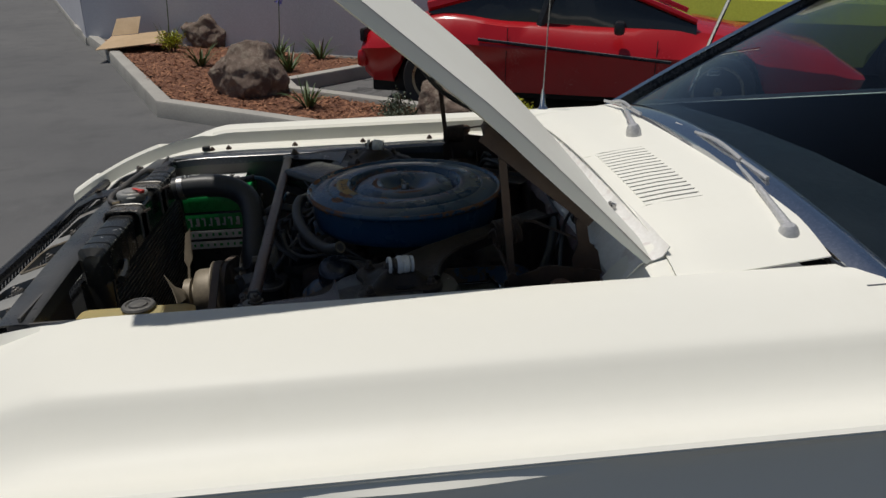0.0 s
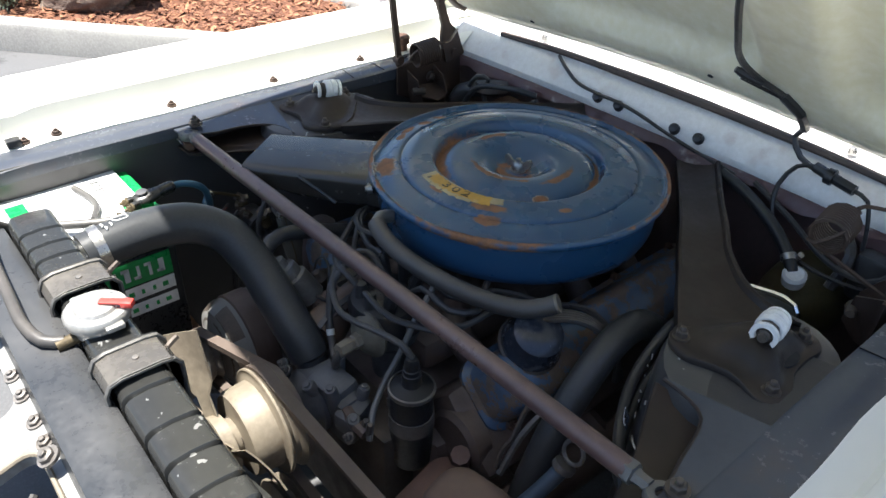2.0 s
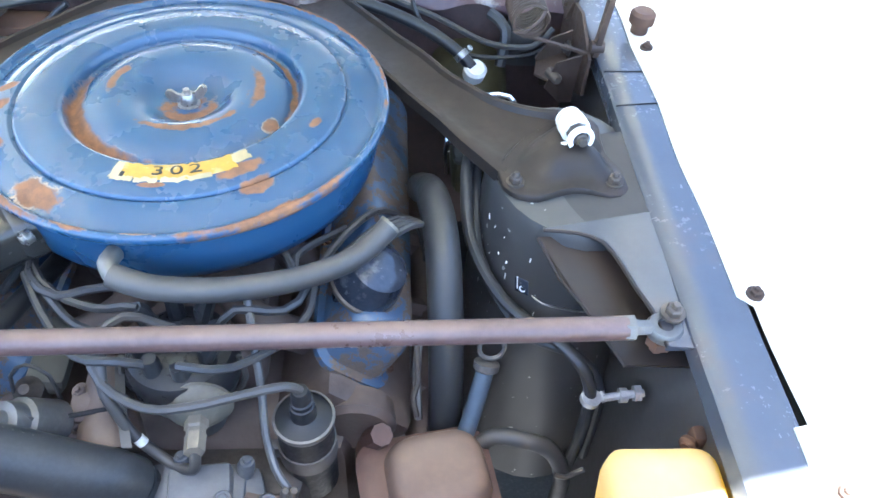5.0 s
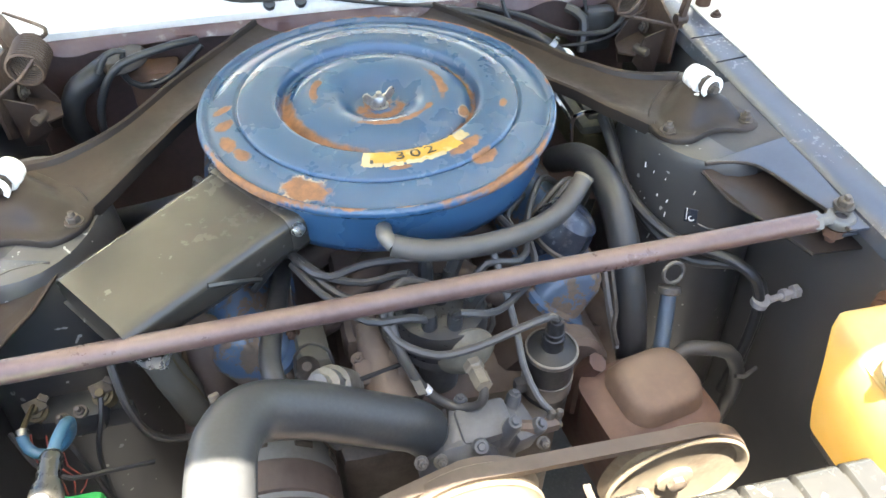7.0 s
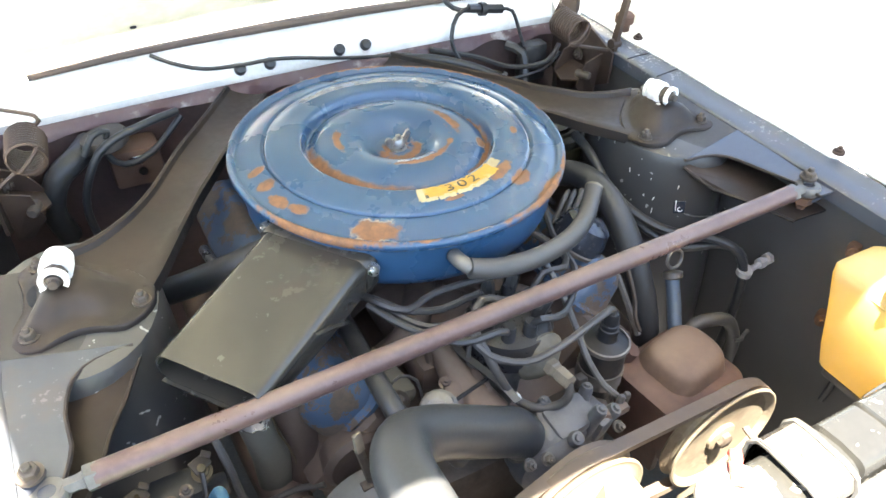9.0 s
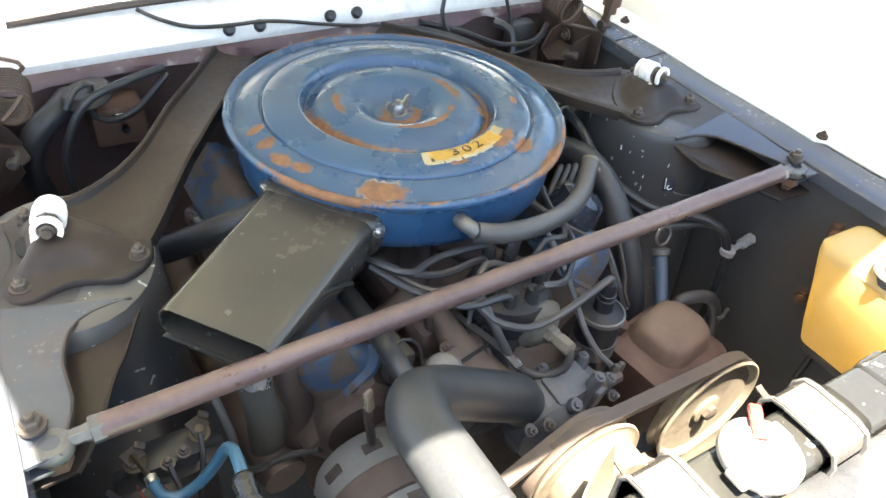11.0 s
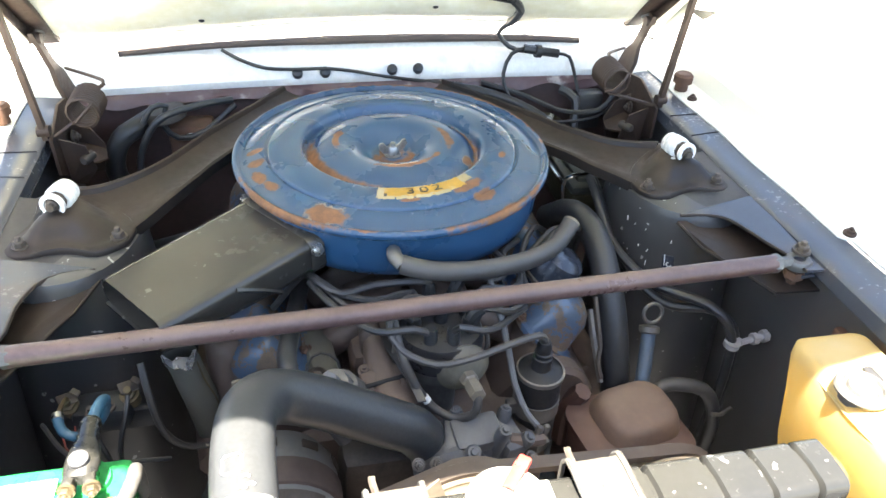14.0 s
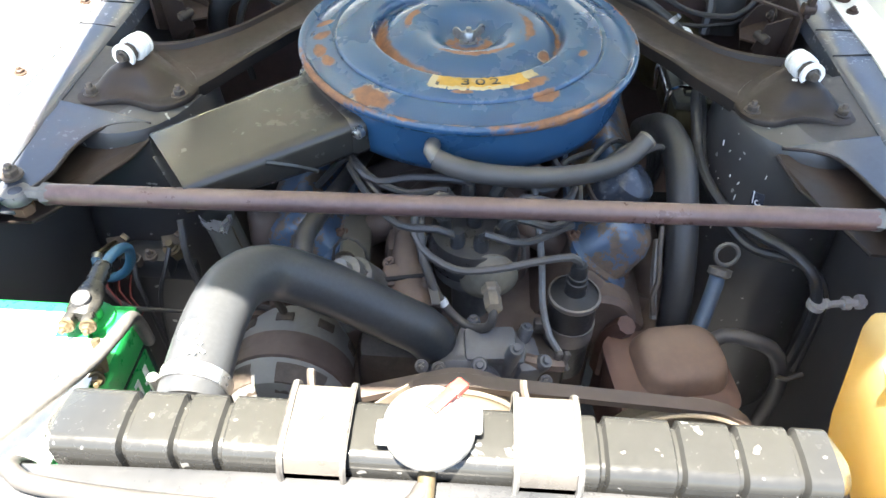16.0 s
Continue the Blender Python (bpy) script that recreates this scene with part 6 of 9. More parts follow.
psh = solo("return_hose", bm, OLDRUBBER, "grey-black steering return hose against the apron", "hose")
bm = bmesh.new()
tube(bm, [(0.382, -0.289, 0.640), (0.394, -0.290, 0.637), (0.404, -0.285, 0.634), (0.416, -0.282, 0.638)], 0.003, 6)
part("cable_tie", bm, DULLSTEEL, psh, "pale cable tie")
bm = bmesh.new()
tube(bm, [(0.300, 0.02, 0.83), (0.292, -0.025, 0.828), (0.296, -0.09, 0.79), (0.33, -0.155, 0.765), (0.385, -0.215, 0.765), (0.410, -0.240, 0.735), (0.414, -0.250, 0.66), (0.41, -0.25, 0.55)], 0.0068, 9)
bl = solo("brake_line_hose", bm, RUBBER, "black hose running round the shock tower", "hose")
bm = bmesh.new()
tube(bm, [(0.312, 0.03, 0.82), (0.305, -0.015, 0.815), (0.307, -0.09, 0.77), (0.345, -0.17, 0.74), (0.395, -0.215, 0.755), (0.424, -0.236, 0.72), (0.428, -0.245, 0.60)], 0.0060, 9)
solo("vacuum_line", bm, RUBBER, "second black hose beside the tower", "hose")
bm = bmesh.new()
clamp_band(bm, (0.4125, -0.246, 0.722), (0.05, -0.1, 1), 0.009, 0.008)
tube(bm, [(0.425, -0.246, 0.722), (0.445, -0.244, 0.724), (0.468, -0.243, 0.726)], 0.0042, 8)
lathe(bm, (0.446, -0.244, 0.724), (1, 0, 0), [(0.008, -0.004), (0.008, 0.004)], 8)
lathe(bm, (0.460, -0.243, 0.726), (1, 0, 0), [(0.009, -0.003), (0.009, 0.004)], 6)
part("hose_bracket", bm, BRUSHED, bl, "bright hose clamp and stud")

# brake master cylinder and booster hose at the firewall
mc = thing("brake_master_cylinder", "brake master cylinder with a bright wire bail at the firewall", "brake cylinder", (0.325, 0.13, 0.76))
bm = bmesh.new()
box(bm, (0.322, 0.10, 0.765), (0.075, 0.13, 0.05), 0.012)
lathe(bm, (0.322, 0.20, 0.745), (0, 1, 0), [(0.03, -0.12), (0.032, 0.02), (0.055, 0.05), (0.06, 0.11)], 20)
part("body", bm, surface("olive_brown_casting", (0.075, 0.062, 0.025), (0.050, 0.042, 0.020), 0.5, 0.2, 16, 150, 0.2, dust=(0.10, 0.085, 0.05), dusty=0.3), mc, "olive-brown cast body")
bm = bmesh.new()
box(bm, (0.322, 0.100, 0.795), (0.078, 0.125, 0.016), 0.007)
box(bm, (0.322, 0.100, 0.805), (0.050, 0.095, 0.010), 0.005)
part("lid", bm, surface("dull_zinc_lid", (0.085, 0.082, 0.062), (0.055, 0.052, 0.042), 0.40, 0.3, 20, 150, 0.1), mc, "dull dark zinc lid")
bm = bmesh.new()
for y in (0.052, 0.135):
    tube(bm, [(0.278, y, 0.765), (0.276, y, 0.812), (0.30, y - 0.008, 0.822), (0.345, y + 0.006, 0.822), (0.368, y, 0.812), (0.366, y, 0.765)], 0.0034, 6)
tube(bm, [(0.276, 0.052, 0.80), (0.276, 0.135, 0.80)], 0.003, 6, smooth=False)
tube(bm, [(0.368, 0.052, 0.790), (0.368, 0.135, 0.790)], 0.003, 6, smooth=False)
part("bail_wire", bm, CHROME, mc, "bright wire bail")
bm = bmesh.new()
lathe(bm, (0.322, 0.215, 0.808), (0.1, -0.4, 0.9), [(0.015, -0.012), (0.016, 0.004), (0.012, 0.008), (0, 0.008)], 16)
part("check_valve", bm, PORCELAIN, mc, "white check valve")
bm = bmesh.new()
tube(bm, [(0.150, 0.285, 0.868), (0.20, 0.272, 0.862), (0.26, 0.250, 0.845), (0.300, 0.228, 0.826), (0.318, 0.215, 0.812)], 0.0085, 10)
bo = solo("booster_hose", bm, RUBBER, "black vacuum hose along the firewall", "hose")
bm = bmesh.new()
clamp_band(bm, (0.303, 0.226, 0.8245), (0.5, -0.35, -0.45), 0.009, 0.009)
part("hose_clamp", bm, STEEL, bo)
bm = bmesh.new()
tube(bm, [(0.20, 0.292, 0.872), (0.27, 0.27, 0.855), (0.34, 0.25, 0.83), (0.40, 0.235, 0.835), (0.425, 0.24, 0.86)], 0.0042, 7)
tube(bm, [(0.345, 0.285, 0.855), (0.365, 0.26, 0.845), (0.36, 0.24, 0.80)], 0.008, 7)
box(bm, (0.395, 0.275, 0.82), (0.05, 0.03, 0.07), 0.008)
solo("firewall_loom", bm, WIRE, "black wiring against the firewall", "wiring")

# braces from the towers to the firewall, with caps and studs
def tower_brace(side):
    def at(x, y, z):
        off = -0.024 * min(1.0, max(0.0, (x - 0.24) / 0.12)) if side < 0 else 0.0
        return Vector((side * x, y + off, z))

    t = thing("tower_brace", "dusty black pressed brace from shock tower to firewall", "brace", at(0.385, -0.04, 0.866), "braces to the firewall")
    rear = smooth_path([(0.135, 0.300, 0), (0.190, 0.219, 0), (0.247, 0.142, 0), (0.285, 0.090, 0), (0.325, 0.054, 0), (0.365, 0.036, 0), (0.405, 0.031, 0)], 0.012)
    fore = smooth_path([(0.085, 0.262, 0), (0.135, 0.193, 0), (0.185, 0.125, 0), (0.225, 0.065, 0), (0.262, 0.012, 0), (0.290, -0.030, 0), (0.320, -0.072, 0)], 0.012)
    bm = bmesh.new()
    rows = []
    for i in range(33):
        u = i / 32
        a, b = (Vector(c[round(u * (len(c) - 1))]) for c in (rear, fore))
        d = (b - a)
        h = 0.871 + 0.004 * math.sin(u * 3)
        wear = 0.0012 * noise.noise(Vector((u * 9, side, 2)))
        rows.append([at(*(a + d * k).xy, h + z + wear) for k, z in ((-0.02, -0.010), (-0.015, 0.0055), (0.03, 0.0075), (0.075, 0.006), (0.11, 0.000), (0.3, -0.0035), (0.55, -0.0045), (0.8, -0.0025), (0.93, 0.0005), (0.985, -0.001), (1.0, -0.012))])
    sheet(bm, rows, 0.0025)
    part("strap", bm, STRAP, t, flat=40)
    # saddle that covers the shock mount: lobed flange, humped middle, hollow at the strap
    edge = [(0.318, -0.066), (0.322, -0.088), (0.336, -0.102), (0.356, -0.106), (0.376, -0.098), (0.394, -0.093), (0.412, -0.096), (0.430, -0.103), (0.448, -0.099), (0.456, -0.082), (0.450, -0.062), (0.440, -0.040), (0.438, -0.010), (0.440, 0.014), (0.430, 0.030), (0.410, 0.035), (0.390, 0.024), (0.368, 0.004), (0.345, -0.018), (0.328, -0.042)]
    edge = [p.xy for p in smooth_path([(*q, 0) for q in edge + edge[:1]], 0.008)][:-1]
    c = Vector((0.393, -0.040))
    bm = bmesh.new()
    rings = []
    for k, h in ((1.0, 0.864), (1.0, 0.8695), (0.97, 0.8715), (0.80, 0.8715), (0.70, 0.874), (0.58, 0.882), (0.46, 0.889), (0.34, 0.8915), (0.16, 0.891)):
        ring = []
        for q in edge:
            r = (q - c) * k
            dip = -0.007 * max(0.0, 1 - abs(k - 0.5) / 0.35) * max(0.0, math.cos(math.atan2(r.y, r.x) + 2.6)) ** 2
            lean = 0.10 if k < 0.75 else 0.0
            ring.append(at(c.x + r.x, c.y + r.y + lean * 0.03, h + dip))
        rings.append(ring)
    loft(bm, rings)
    part("tower_cap", bm, STRAP, t, "black three-lobed tower cap", flat=50)
    # a flat-black oval gives the shade inside the saddle's slot
    bm = bmesh.new()
    q = at(0.424, -0.028, 0.8735)
    loft(bm, [[q + Vector((0.010 * k * math.cos(w), 0.017 * k * math.sin(w), h)) for w in (math.tau * i / 16 for i in range(16))] for k, h in ((1.0, -0.002), (1.0, 0.0008), (0.8, 0.0012))])
    part("saddle_slot", bm, DARK, t)
    for x, y, z in ((0.334, -0.084, 0.872), (0.437, -0.083, 0.872), (0.418, 0.016, 0.874)):
        bm = bmesh.new()
        nut(bm, at(x, y, z), (0, 0, 1), 0.0066, 0.008)
        part("cap_bolt", bm, GRIMY, t)
    # white bushing lying across the saddle, its bolt and the white horseshoe clips
    a = Vector((0.16 if side > 0 else -0.22, -0.98, 0.06)).normalized()
    e = a.cross(Vector((0, 0, 1))).normalized()
    up = e.cross(a).normalized()
    c = at(0.399, -0.031 if side > 0 else -0.029, 0.9005)
    bm = bmesh.new()
    lathe(bm, c, a, [(0.006, -0.013), (0.0130, -0.013), (0.0154, -0.011), (0.0156, -0.004), (0.0142, -0.003), (0.0142, -0.001), (0.0156, 0.0), (0.0156, 0.005), (0.0135, 0.0075), (0.006, 0.0075)], 24)
    part("bushing", bm, PORCELAIN, t, "white plastic bushing")
    bm = bmesh.new()
    lathe(bm, c + a * 0.0080, a, [(0.0118, -0.001), (0.0118, 0.0045), (0.0070, 0.005), (0.0070, 0.014), (0.0050, 0.015), (0.0050, 0.020), (0, 0.020)], 8)
    part("stud", bm, GRIMY, t, "dark through bolt")
    for back in (0, 1):
        bm = bmesh.new()
        arc = []
        for k in range(15):
            w = radians(52 + 256 * k / 14)
            arc.append((math.sin(w), -math.cos(w)))
        o = c + a * (0.0195 if not back else -0.0170)
        rings = []
        for s, z in arc:
            n_ = e * s - up * -z
            rings.append([o + n_ * r + a * h for r, h in ((0.0092, -0.0024), (0.0142, -0.0024), (0.0142, 0.0024), (0.0092, 0.0024))])
        loft(bm, rings)
        part("retainer", bm, PORCELAIN, t, "white horseshoe clip")
    bm = bmesh.new()
    w = c + e * 0.013 * (1 if side > 0 else 1) + a * 0.012 - Vector((0, 0, 0.017))
    box(bm, w, (0.009, 0.012, 0.014), 0.003, (20, 0, 15))
    part("saddle_tab", bm, PORCELAIN, t, "white tab")
    return t


for side in (1, -1):
    tower_brace(side)

# small pale pieces draw the wet glints on the driver's tower
rnd = random.Random(5)
towers_ = [o for o in bpy.data.objects if o.name.startswith("shock_tower")]
for k in range(16):
    bm = bmesh.new()
    z = 0.830 - 0.150 * rnd.random()
    y = -0.118 + rnd.gauss(0, 0.018)
    dx = (y + 0.045) / (0.112 * 1.12)
    x = 0.401 - 0.0945 * math.sqrt(max(0.05, 1 - dx * dx)) - 0.012 * (0.85 - z) * 0.5
    w, h = rnd.uniform(0.0007, 0.0016), rnd.uniform(0.002, 0.006) * (2.6 if k % 5 == 0 else 1)
    box(bm, (x - 0.0015, y, z), (0.0012, w, h), 0.0003, (rnd.uniform(-14, 14), -3, math.degrees(math.asin(max(-0.9, min(0.9, dx)))) * -1.0))
    part("glint_fleck", bm, FLANGE, towers_[0])

# printed tag and a thin bright wire on the front of the driver's tower
bm = bmesh.new()
box(bm, (0.3395, -0.1665, 0.806), (0.0150, 0.0014, 0.0190), 0.0004, (0, -8, -38))
tag = part("tower_tag", bm, GLOSSCAP, towers_[0], "small blue-black printed tag")
bm = bmesh.new()
box(bm, (0.3352, -0.1640, 0.8080), (0.0012, 0.0010, 0.0170), 0.0003, (0, -8, -38))
part("tag_bar", bm, LABEL, tag)
bm = bmesh.new()
lathe(bm, (0.3405, -0.1682, 0.8030), (-0.52, -0.82, 0.1), [(0.0040, -0.0004), (0.0040, 0.0002), (0.0024, 0.0002), (0.0024, -0.0004)], 16, caps=False)
part("tag_ring", bm, LABEL, tag)
bm = bmesh.new()
tube(bm, [(0.352, -0.168, 0.792), (0.362, -0.177, 0.790), (0.385, -0.178, 0.783), (0.407, -0.177, 0.777), (0.440, -0.165, 0.770)], 0.0011, 5)
part("bright_wire", bm, STEEL, towers_[0], "thin bright wire")

# cross brace between the aprons
bar = thing("cross_brace", "maroon-brown steel tube bracing the bay from side to side", "brace", (0, -0.282, 0.86))
L, R = Vector((-0.408, -0.286, 0.868)), Vector((0.409, -0.268, 0.870))
bm = bmesh.new()
tube(bm, [L, L + (R - L) * 0.5, R], 0.0108, 18, smooth=False)
part("tube", bm, BRACE, bar)
d = (R - L).normalized()
for p, s in ((L, -1), (R, 1)):
    bm = bmesh.new()
    lathe(bm, p, d * s, [(0.0112, -0.003), (0.0118, 0.0), (0.0118, 0.006), (0.0080, 0.007), (0.0070, 0.012), (0.0070, 0.022)], 6)
    part("lock_nut", bm, GREYPAINT, bar, "bright lock nut")
    bm = bmesh.new()
    c = p + d * (s * 0.034) - Vector((0, 0, 0.003))
    lathe(bm, c, (0, 0.05, 1), [(0.007, -0.006), (0.014, -0.006), (0.016, -0.003), (0.016, 0.003), (0.014, 0.006), (0.007, 0.006), (0.007, -0.006)], 22, caps=False)
    part("rod_end", bm, GREYPAINT, bar, "bright rod end eye")
    bm = bmesh.new()
    lathe(bm, c - Vector((0, 0, 0.010)), (0, 0, -1), [(0.012, 0), (0.012, 0.010), (0.006, 0.016), (0.006, 0.024), (0, 0.024)], 6)
    part("eye_bolt", bm, RUSTY, bar)
    bm = bmesh.new()
    box(bm, c + Vector((s * 0.022, 0.006, -0.014)), (0.040, 0.036, 0.006), 0.002)
    box(bm, c + Vector((s * 0.040, 0.006, -0.030)), (0.006, 0.05, 0.050), 0.002)
    part("bracket", bm, LEDGE, bar)

# heater blower parts and hoses at the passenger side of the firewall
hp = thing("wiper_motor", "dusty round motor housing on the firewall with hoses round it", "motor", (-0.30, 0.27, 0.80))
bm = bmesh.new()
lathe(bm, (-0.316, 0.252, 0.864), (-0.18, 0.10, 0.97), [(0.028, -0.014), (0.0305, -0.012), (0.0315, 0.0), (0.029, 0.004), (0.012, 0.006), (0, 0.006)], 26)
part("housing", bm, GRIMY, hp, "tan-brown round cover")
bm = bmesh.new()
box(bm, (-0.283, 0.275, 0.805), (0.07, 0.05, 0.06), 0.008)
part("bracket", bm, RUSTY, hp)
bm = bmesh.new()
box(bm, (-0.283, 0.246, 0.822), (0.014, 0.010, 0.012), 0.002)
lathe(bm, (-0.279, 0.245, 0.806), (0, -1, 0.2), [(0.006, 0), (0.006, 0.008), (0, 0.008)], 10)
part("connector", bm, CHROME, hp)
for pts, r in (([(-0.395, 0.26, 0.72), (-0.402, 0.235, 0.78), (-0.385, 0.232, 0.828), (-0.355, 0.245, 0.845), (-0.335, 0.28, 0.845)], 0.016), ([(-0.355, 0.22, 0.70), (-0.362, 0.215, 0.78), (-0.345, 0.215, 0.835), (-0.315, 0.222, 0.868), (-0.255, 0.24, 0.878), (-0.215, 0.265, 0.872)], 0.0055), ([(-0.345, 0.22, 0.86), (-0.33, 0.225, 0.882), (-0.31, 0.235, 0.880), (-0.318, 0.232, 0.850), (-0.30, 0.235, 0.826), (-0.26, 0.245, 0.83), (-0.21, 0.262, 0.865)], 0.0045)):
    bm = bmesh.new()
    tube(bm, pts, r, 10)
    part("hose", bm, RUBBER, hp)
bm = bmesh.new()
tube(bm, [(-0.38, 0.10, 0.70), (-0.30, 0.03, 0.76), (-0.24, -0.01, 0.80), (-0.17, -0.03, 0.83)], 0.017, 12)
solo("heater_return_hose", bm, RUBBER, "black heater hose beside the passenger valve cover", "hose")
bm = bmesh.new()
tube(bm, [(-0.240, 0.110, 0.745), (-0.239, 0.085, 0.750), (-0.236, 0.058, 0.757), (-0.222, 0.048, 0.760), (-0.205, 0.052, 0.764), (-0.180, 0.058, 0.766)], 0.0070, 10)
solo("steel_pipe", bm, STEEL, "bent bright steel pipe beside the snorkel", "pipe")
bm = bmesh.new()
tube(bm, [(-0.118, -0.02, 0.765), (-0.126, -0.06, 0.770), (-0.138, -0.13, 0.783), (-0.146, -0.195, 0.802), (-0.153, -0.255, 0.820), (-0.156, -0.290, 0.826), (-0.150, -0.318, 0.815), (-0.125, -0.330, 0.785), (-0.095, -0.330, 0.755)], 0.0105, 14)
solo("heater_hose", bm, RUBBER, "dusty black heater hose under the air cleaner", "hose")

# cowl wiring
bm = bmesh.new()
tube(bm, [(-0.225, 0.325, 0.932), (-0.20, 0.318, 0.918), (-0.16, 0.306, 0.906), (-0.109, 0.2965, 0.9055), (-0.064, 0.2965, 0.905), (-0.02, 0.299, 0.898), (0.03, 0.300, 0.887), (0.10, 0.298, 0.876), (0.18, 0.295, 0.868)], 0.0030, 6)
solo("cowl_wire", bm, WIRE, "thin black wire clipped along the white cowl ledge", "wire")
bm = bmesh.new()
hw = [hood(0.44, 0.62, -0.018), hood(0.47, 0.46, -0.018)] + [Vector(p) - hn * 0.012 for p in ((0.236, 0.062, 1.163), (0.196, 0.165, 1.094), (0.200, 0.222, 1.056), (0.226, 0.246, 1.036), (0.246, 0.264, 1.014))] + [Vector(p) for p in ((0.242, 0.296, 0.972), (0.228, 0.306, 0.952), (0.247, 0.300, 0.930), (0.275, 0.299, 0.922), (0.300, 0.296, 0.930))]
tube(bm, hw, 0.0042, 7)
loomh = solo("hood_lamp_lead", bm, WIRE, "black taped lead hanging from the hood underside", "wire")
for a, b in ((hw[5], hw[6]), (hw[6], hw[7])):
    bm = bmesh.new()
    a, b = Vector(a), Vector(b)
    tube(bm, [a, a + (b - a) * 0.5 + Vector((0.002, -0.002, 0)), b], 0.0068, 7)
    part("tape", bm, RUBBER, loomh)
bm = bmesh.new()
tube(bm, [(0.172, 0.200, 1.055), (0.184, 0.208, 1.049), (0.204, 0.218, 1.041)], 0.0062, 8, radii=[0.004, 0.0065, 0.0065, 0.004])
tube(bm, [(0.172, 0.220, 1.039), (0.190, 0.230, 1.032), (0.224, 0.240, 1.023)], 0.0024, 6)
part("spare_plug", bm, BLACKPLASTIC, loomh, "unused black plug under the hood")
bm = bmesh.new()
cn = Vector((0.300, 0.290, 0.924))
tube(bm, [cn + Vector((-0.028, 0.004, 0.004)), cn, cn + Vector((0.032, -0.004, -0.004))], 0.0075, 9)
lathe(bm, cn + Vector((-0.004, 0, 0)), (1, 0, -0.1), [(0.011, -0.005), (0.011, 0.005)], 12)
tube(bm, [cn + Vector((0.03, -0.004, -0.004)), cn + Vector((0.052, -0.006, -0.010)), cn + Vector((0.066, -0.012, -0.045)), cn + Vector((0.072, -0.02, -0.07))], 0.0030, 6)
tube(bm, [cn + Vector((-0.028, 0.004, 0.004)), cn + Vector((-0.05, 0.002, -0.004)), cn + Vector((-0.064, -0.006, -0.035)), cn + Vector((-0.055, -0.02, -0.07)), cn + Vector((-0.02, -0.04, -0.10)), cn + Vector((0.03, -0.05, -0.11)), cn + Vector((0.10, -0.05, -0.105)), cn + Vector((0.13, -0.05, -0.08))], 0.0034, 6)
part("connector", bm, BLACKPLASTIC, loomh, "black bullet connector")

# starter relay on the passenger apron
rl = thing("starter_relay", "dirty starter relay with copper studs on the apron", "relay", (-0.36, -0.238, 0.74))
bm = bmesh.new()
box(bm, (-0.362, -0.234, 0.728), (0.062, 0.040, 0.036), 0.012)
box(bm, (-0.362, -0.226, 0.706), (0.105, 0.012, 0.03), 0.004)
part("body", bm, RUBBER, rl)
for p, r in (((-0.331, -0.230, 0.742), 0.0085), ((-0.392, -0.236, 0.742), 0.0085), ((-0.366, -0.252, 0.744), 0.0055), ((-0.350, -0.246, 0.744), 0.0055)):
    bm = bmesh.new()
    lathe(bm, p, (0, -0.4, 1), [(r * 1.1, -0.012), (r * 1.1, 0.002), (r * 0.9, 0.005), (r * 0.5, 0.006), (r * 0.5, 0.019), (0, 0.020)], 10)
    nut(bm, Vector(p) + Vector((0, -0.003, 0.006)), (0, -0.4, 1), r * 0.85, 0.005)
    part("stud", bm, BRASS if r > 0.007 else GRIMY, rl)
for p in ((-0.331, -0.230, 0.757), (-0.392, -0.238, 0.757)):
    bm = bmesh.new()
    box(bm, p, (0.020, 0.014, 0.003), 0.001, (25, 10, 30))
    box(bm, Vector(p) + Vector((0.008, 0.006, 0.003)), (0.010, 0.007, 0.003), 0.001, (10, 30, -20))
    part("cable_eye", bm, GRIMY, rl, "corroded copper cable eye")
for pts in ([(-0.331, -0.232, 0.756), (-0.334, -0.252, 0.738), (-0.345, -0.268, 0.70), (-0.350, -0.28, 0.62)],
            [(-0.366, -0.256, 0.752), (-0.362, -0.274, 0.735), (-0.352, -0.285, 0.70), (-0.345, -0.29, 0.62)],
            [(-0.42, -0.25, 0.735), (-0.39, -0.290, 0.730), (-0.36, -0.305, 0.722), (-0.33, -0.300, 0.715), (-0.29, -0.29, 0.70)]):
    bm = bmesh.new()
    tube(bm, pts, 0.0028, 6)
    part("relay_wire", bm, WIRE, rl)
for dx, dz in ((0, 0), (0.012, -0.006), (0.022, -0.016)):
    bm = bmesh.new()
    tube(bm, [(-0.396 + dx, -0.262, 0.745 + dz), (-0.388 + dx, -0.290, 0.738 + dz), (-0.372 + dx, -0.302, 0.728 + dz), (-0.366 + dx * 0.5, -0.315, 0.71)], 0.0010, 5)
    part("red_wire", bm, REDWIRE, rl)

# battery with its cables
bat = thing("battery", "green-topped car battery with a white label beside the radiator", "battery", (-0.39, -0.475, 0.60))
BX0, BX1, BY0, BY1 = -0.482, -0.295, -0.590, -0.383
cx, cy = (BX0 + BX1) / 2, (BY0 + BY1) / 2
bm = bmesh.new()
box(bm, (cx, cy, 0.685), (BX1 - BX0 - 0.006, BY1 - BY0 - 0.006, 0.185), 0.006)
case = part("case", bm, BLACKPLASTIC, bat)
bm = bmesh.new()
box(bm, (cx, cy, 0.799), (BX1 - BX0, BY1 - BY0, 0.044), 0.007)
box(bm, (cx - 0.012, cy - 0.014, 0.8222), (0.155, 0.165, 0.0095), 0.003)
blid = part("lid", bm, GREEN, bat, "bright green plastic lid")
bm = bmesh.new()
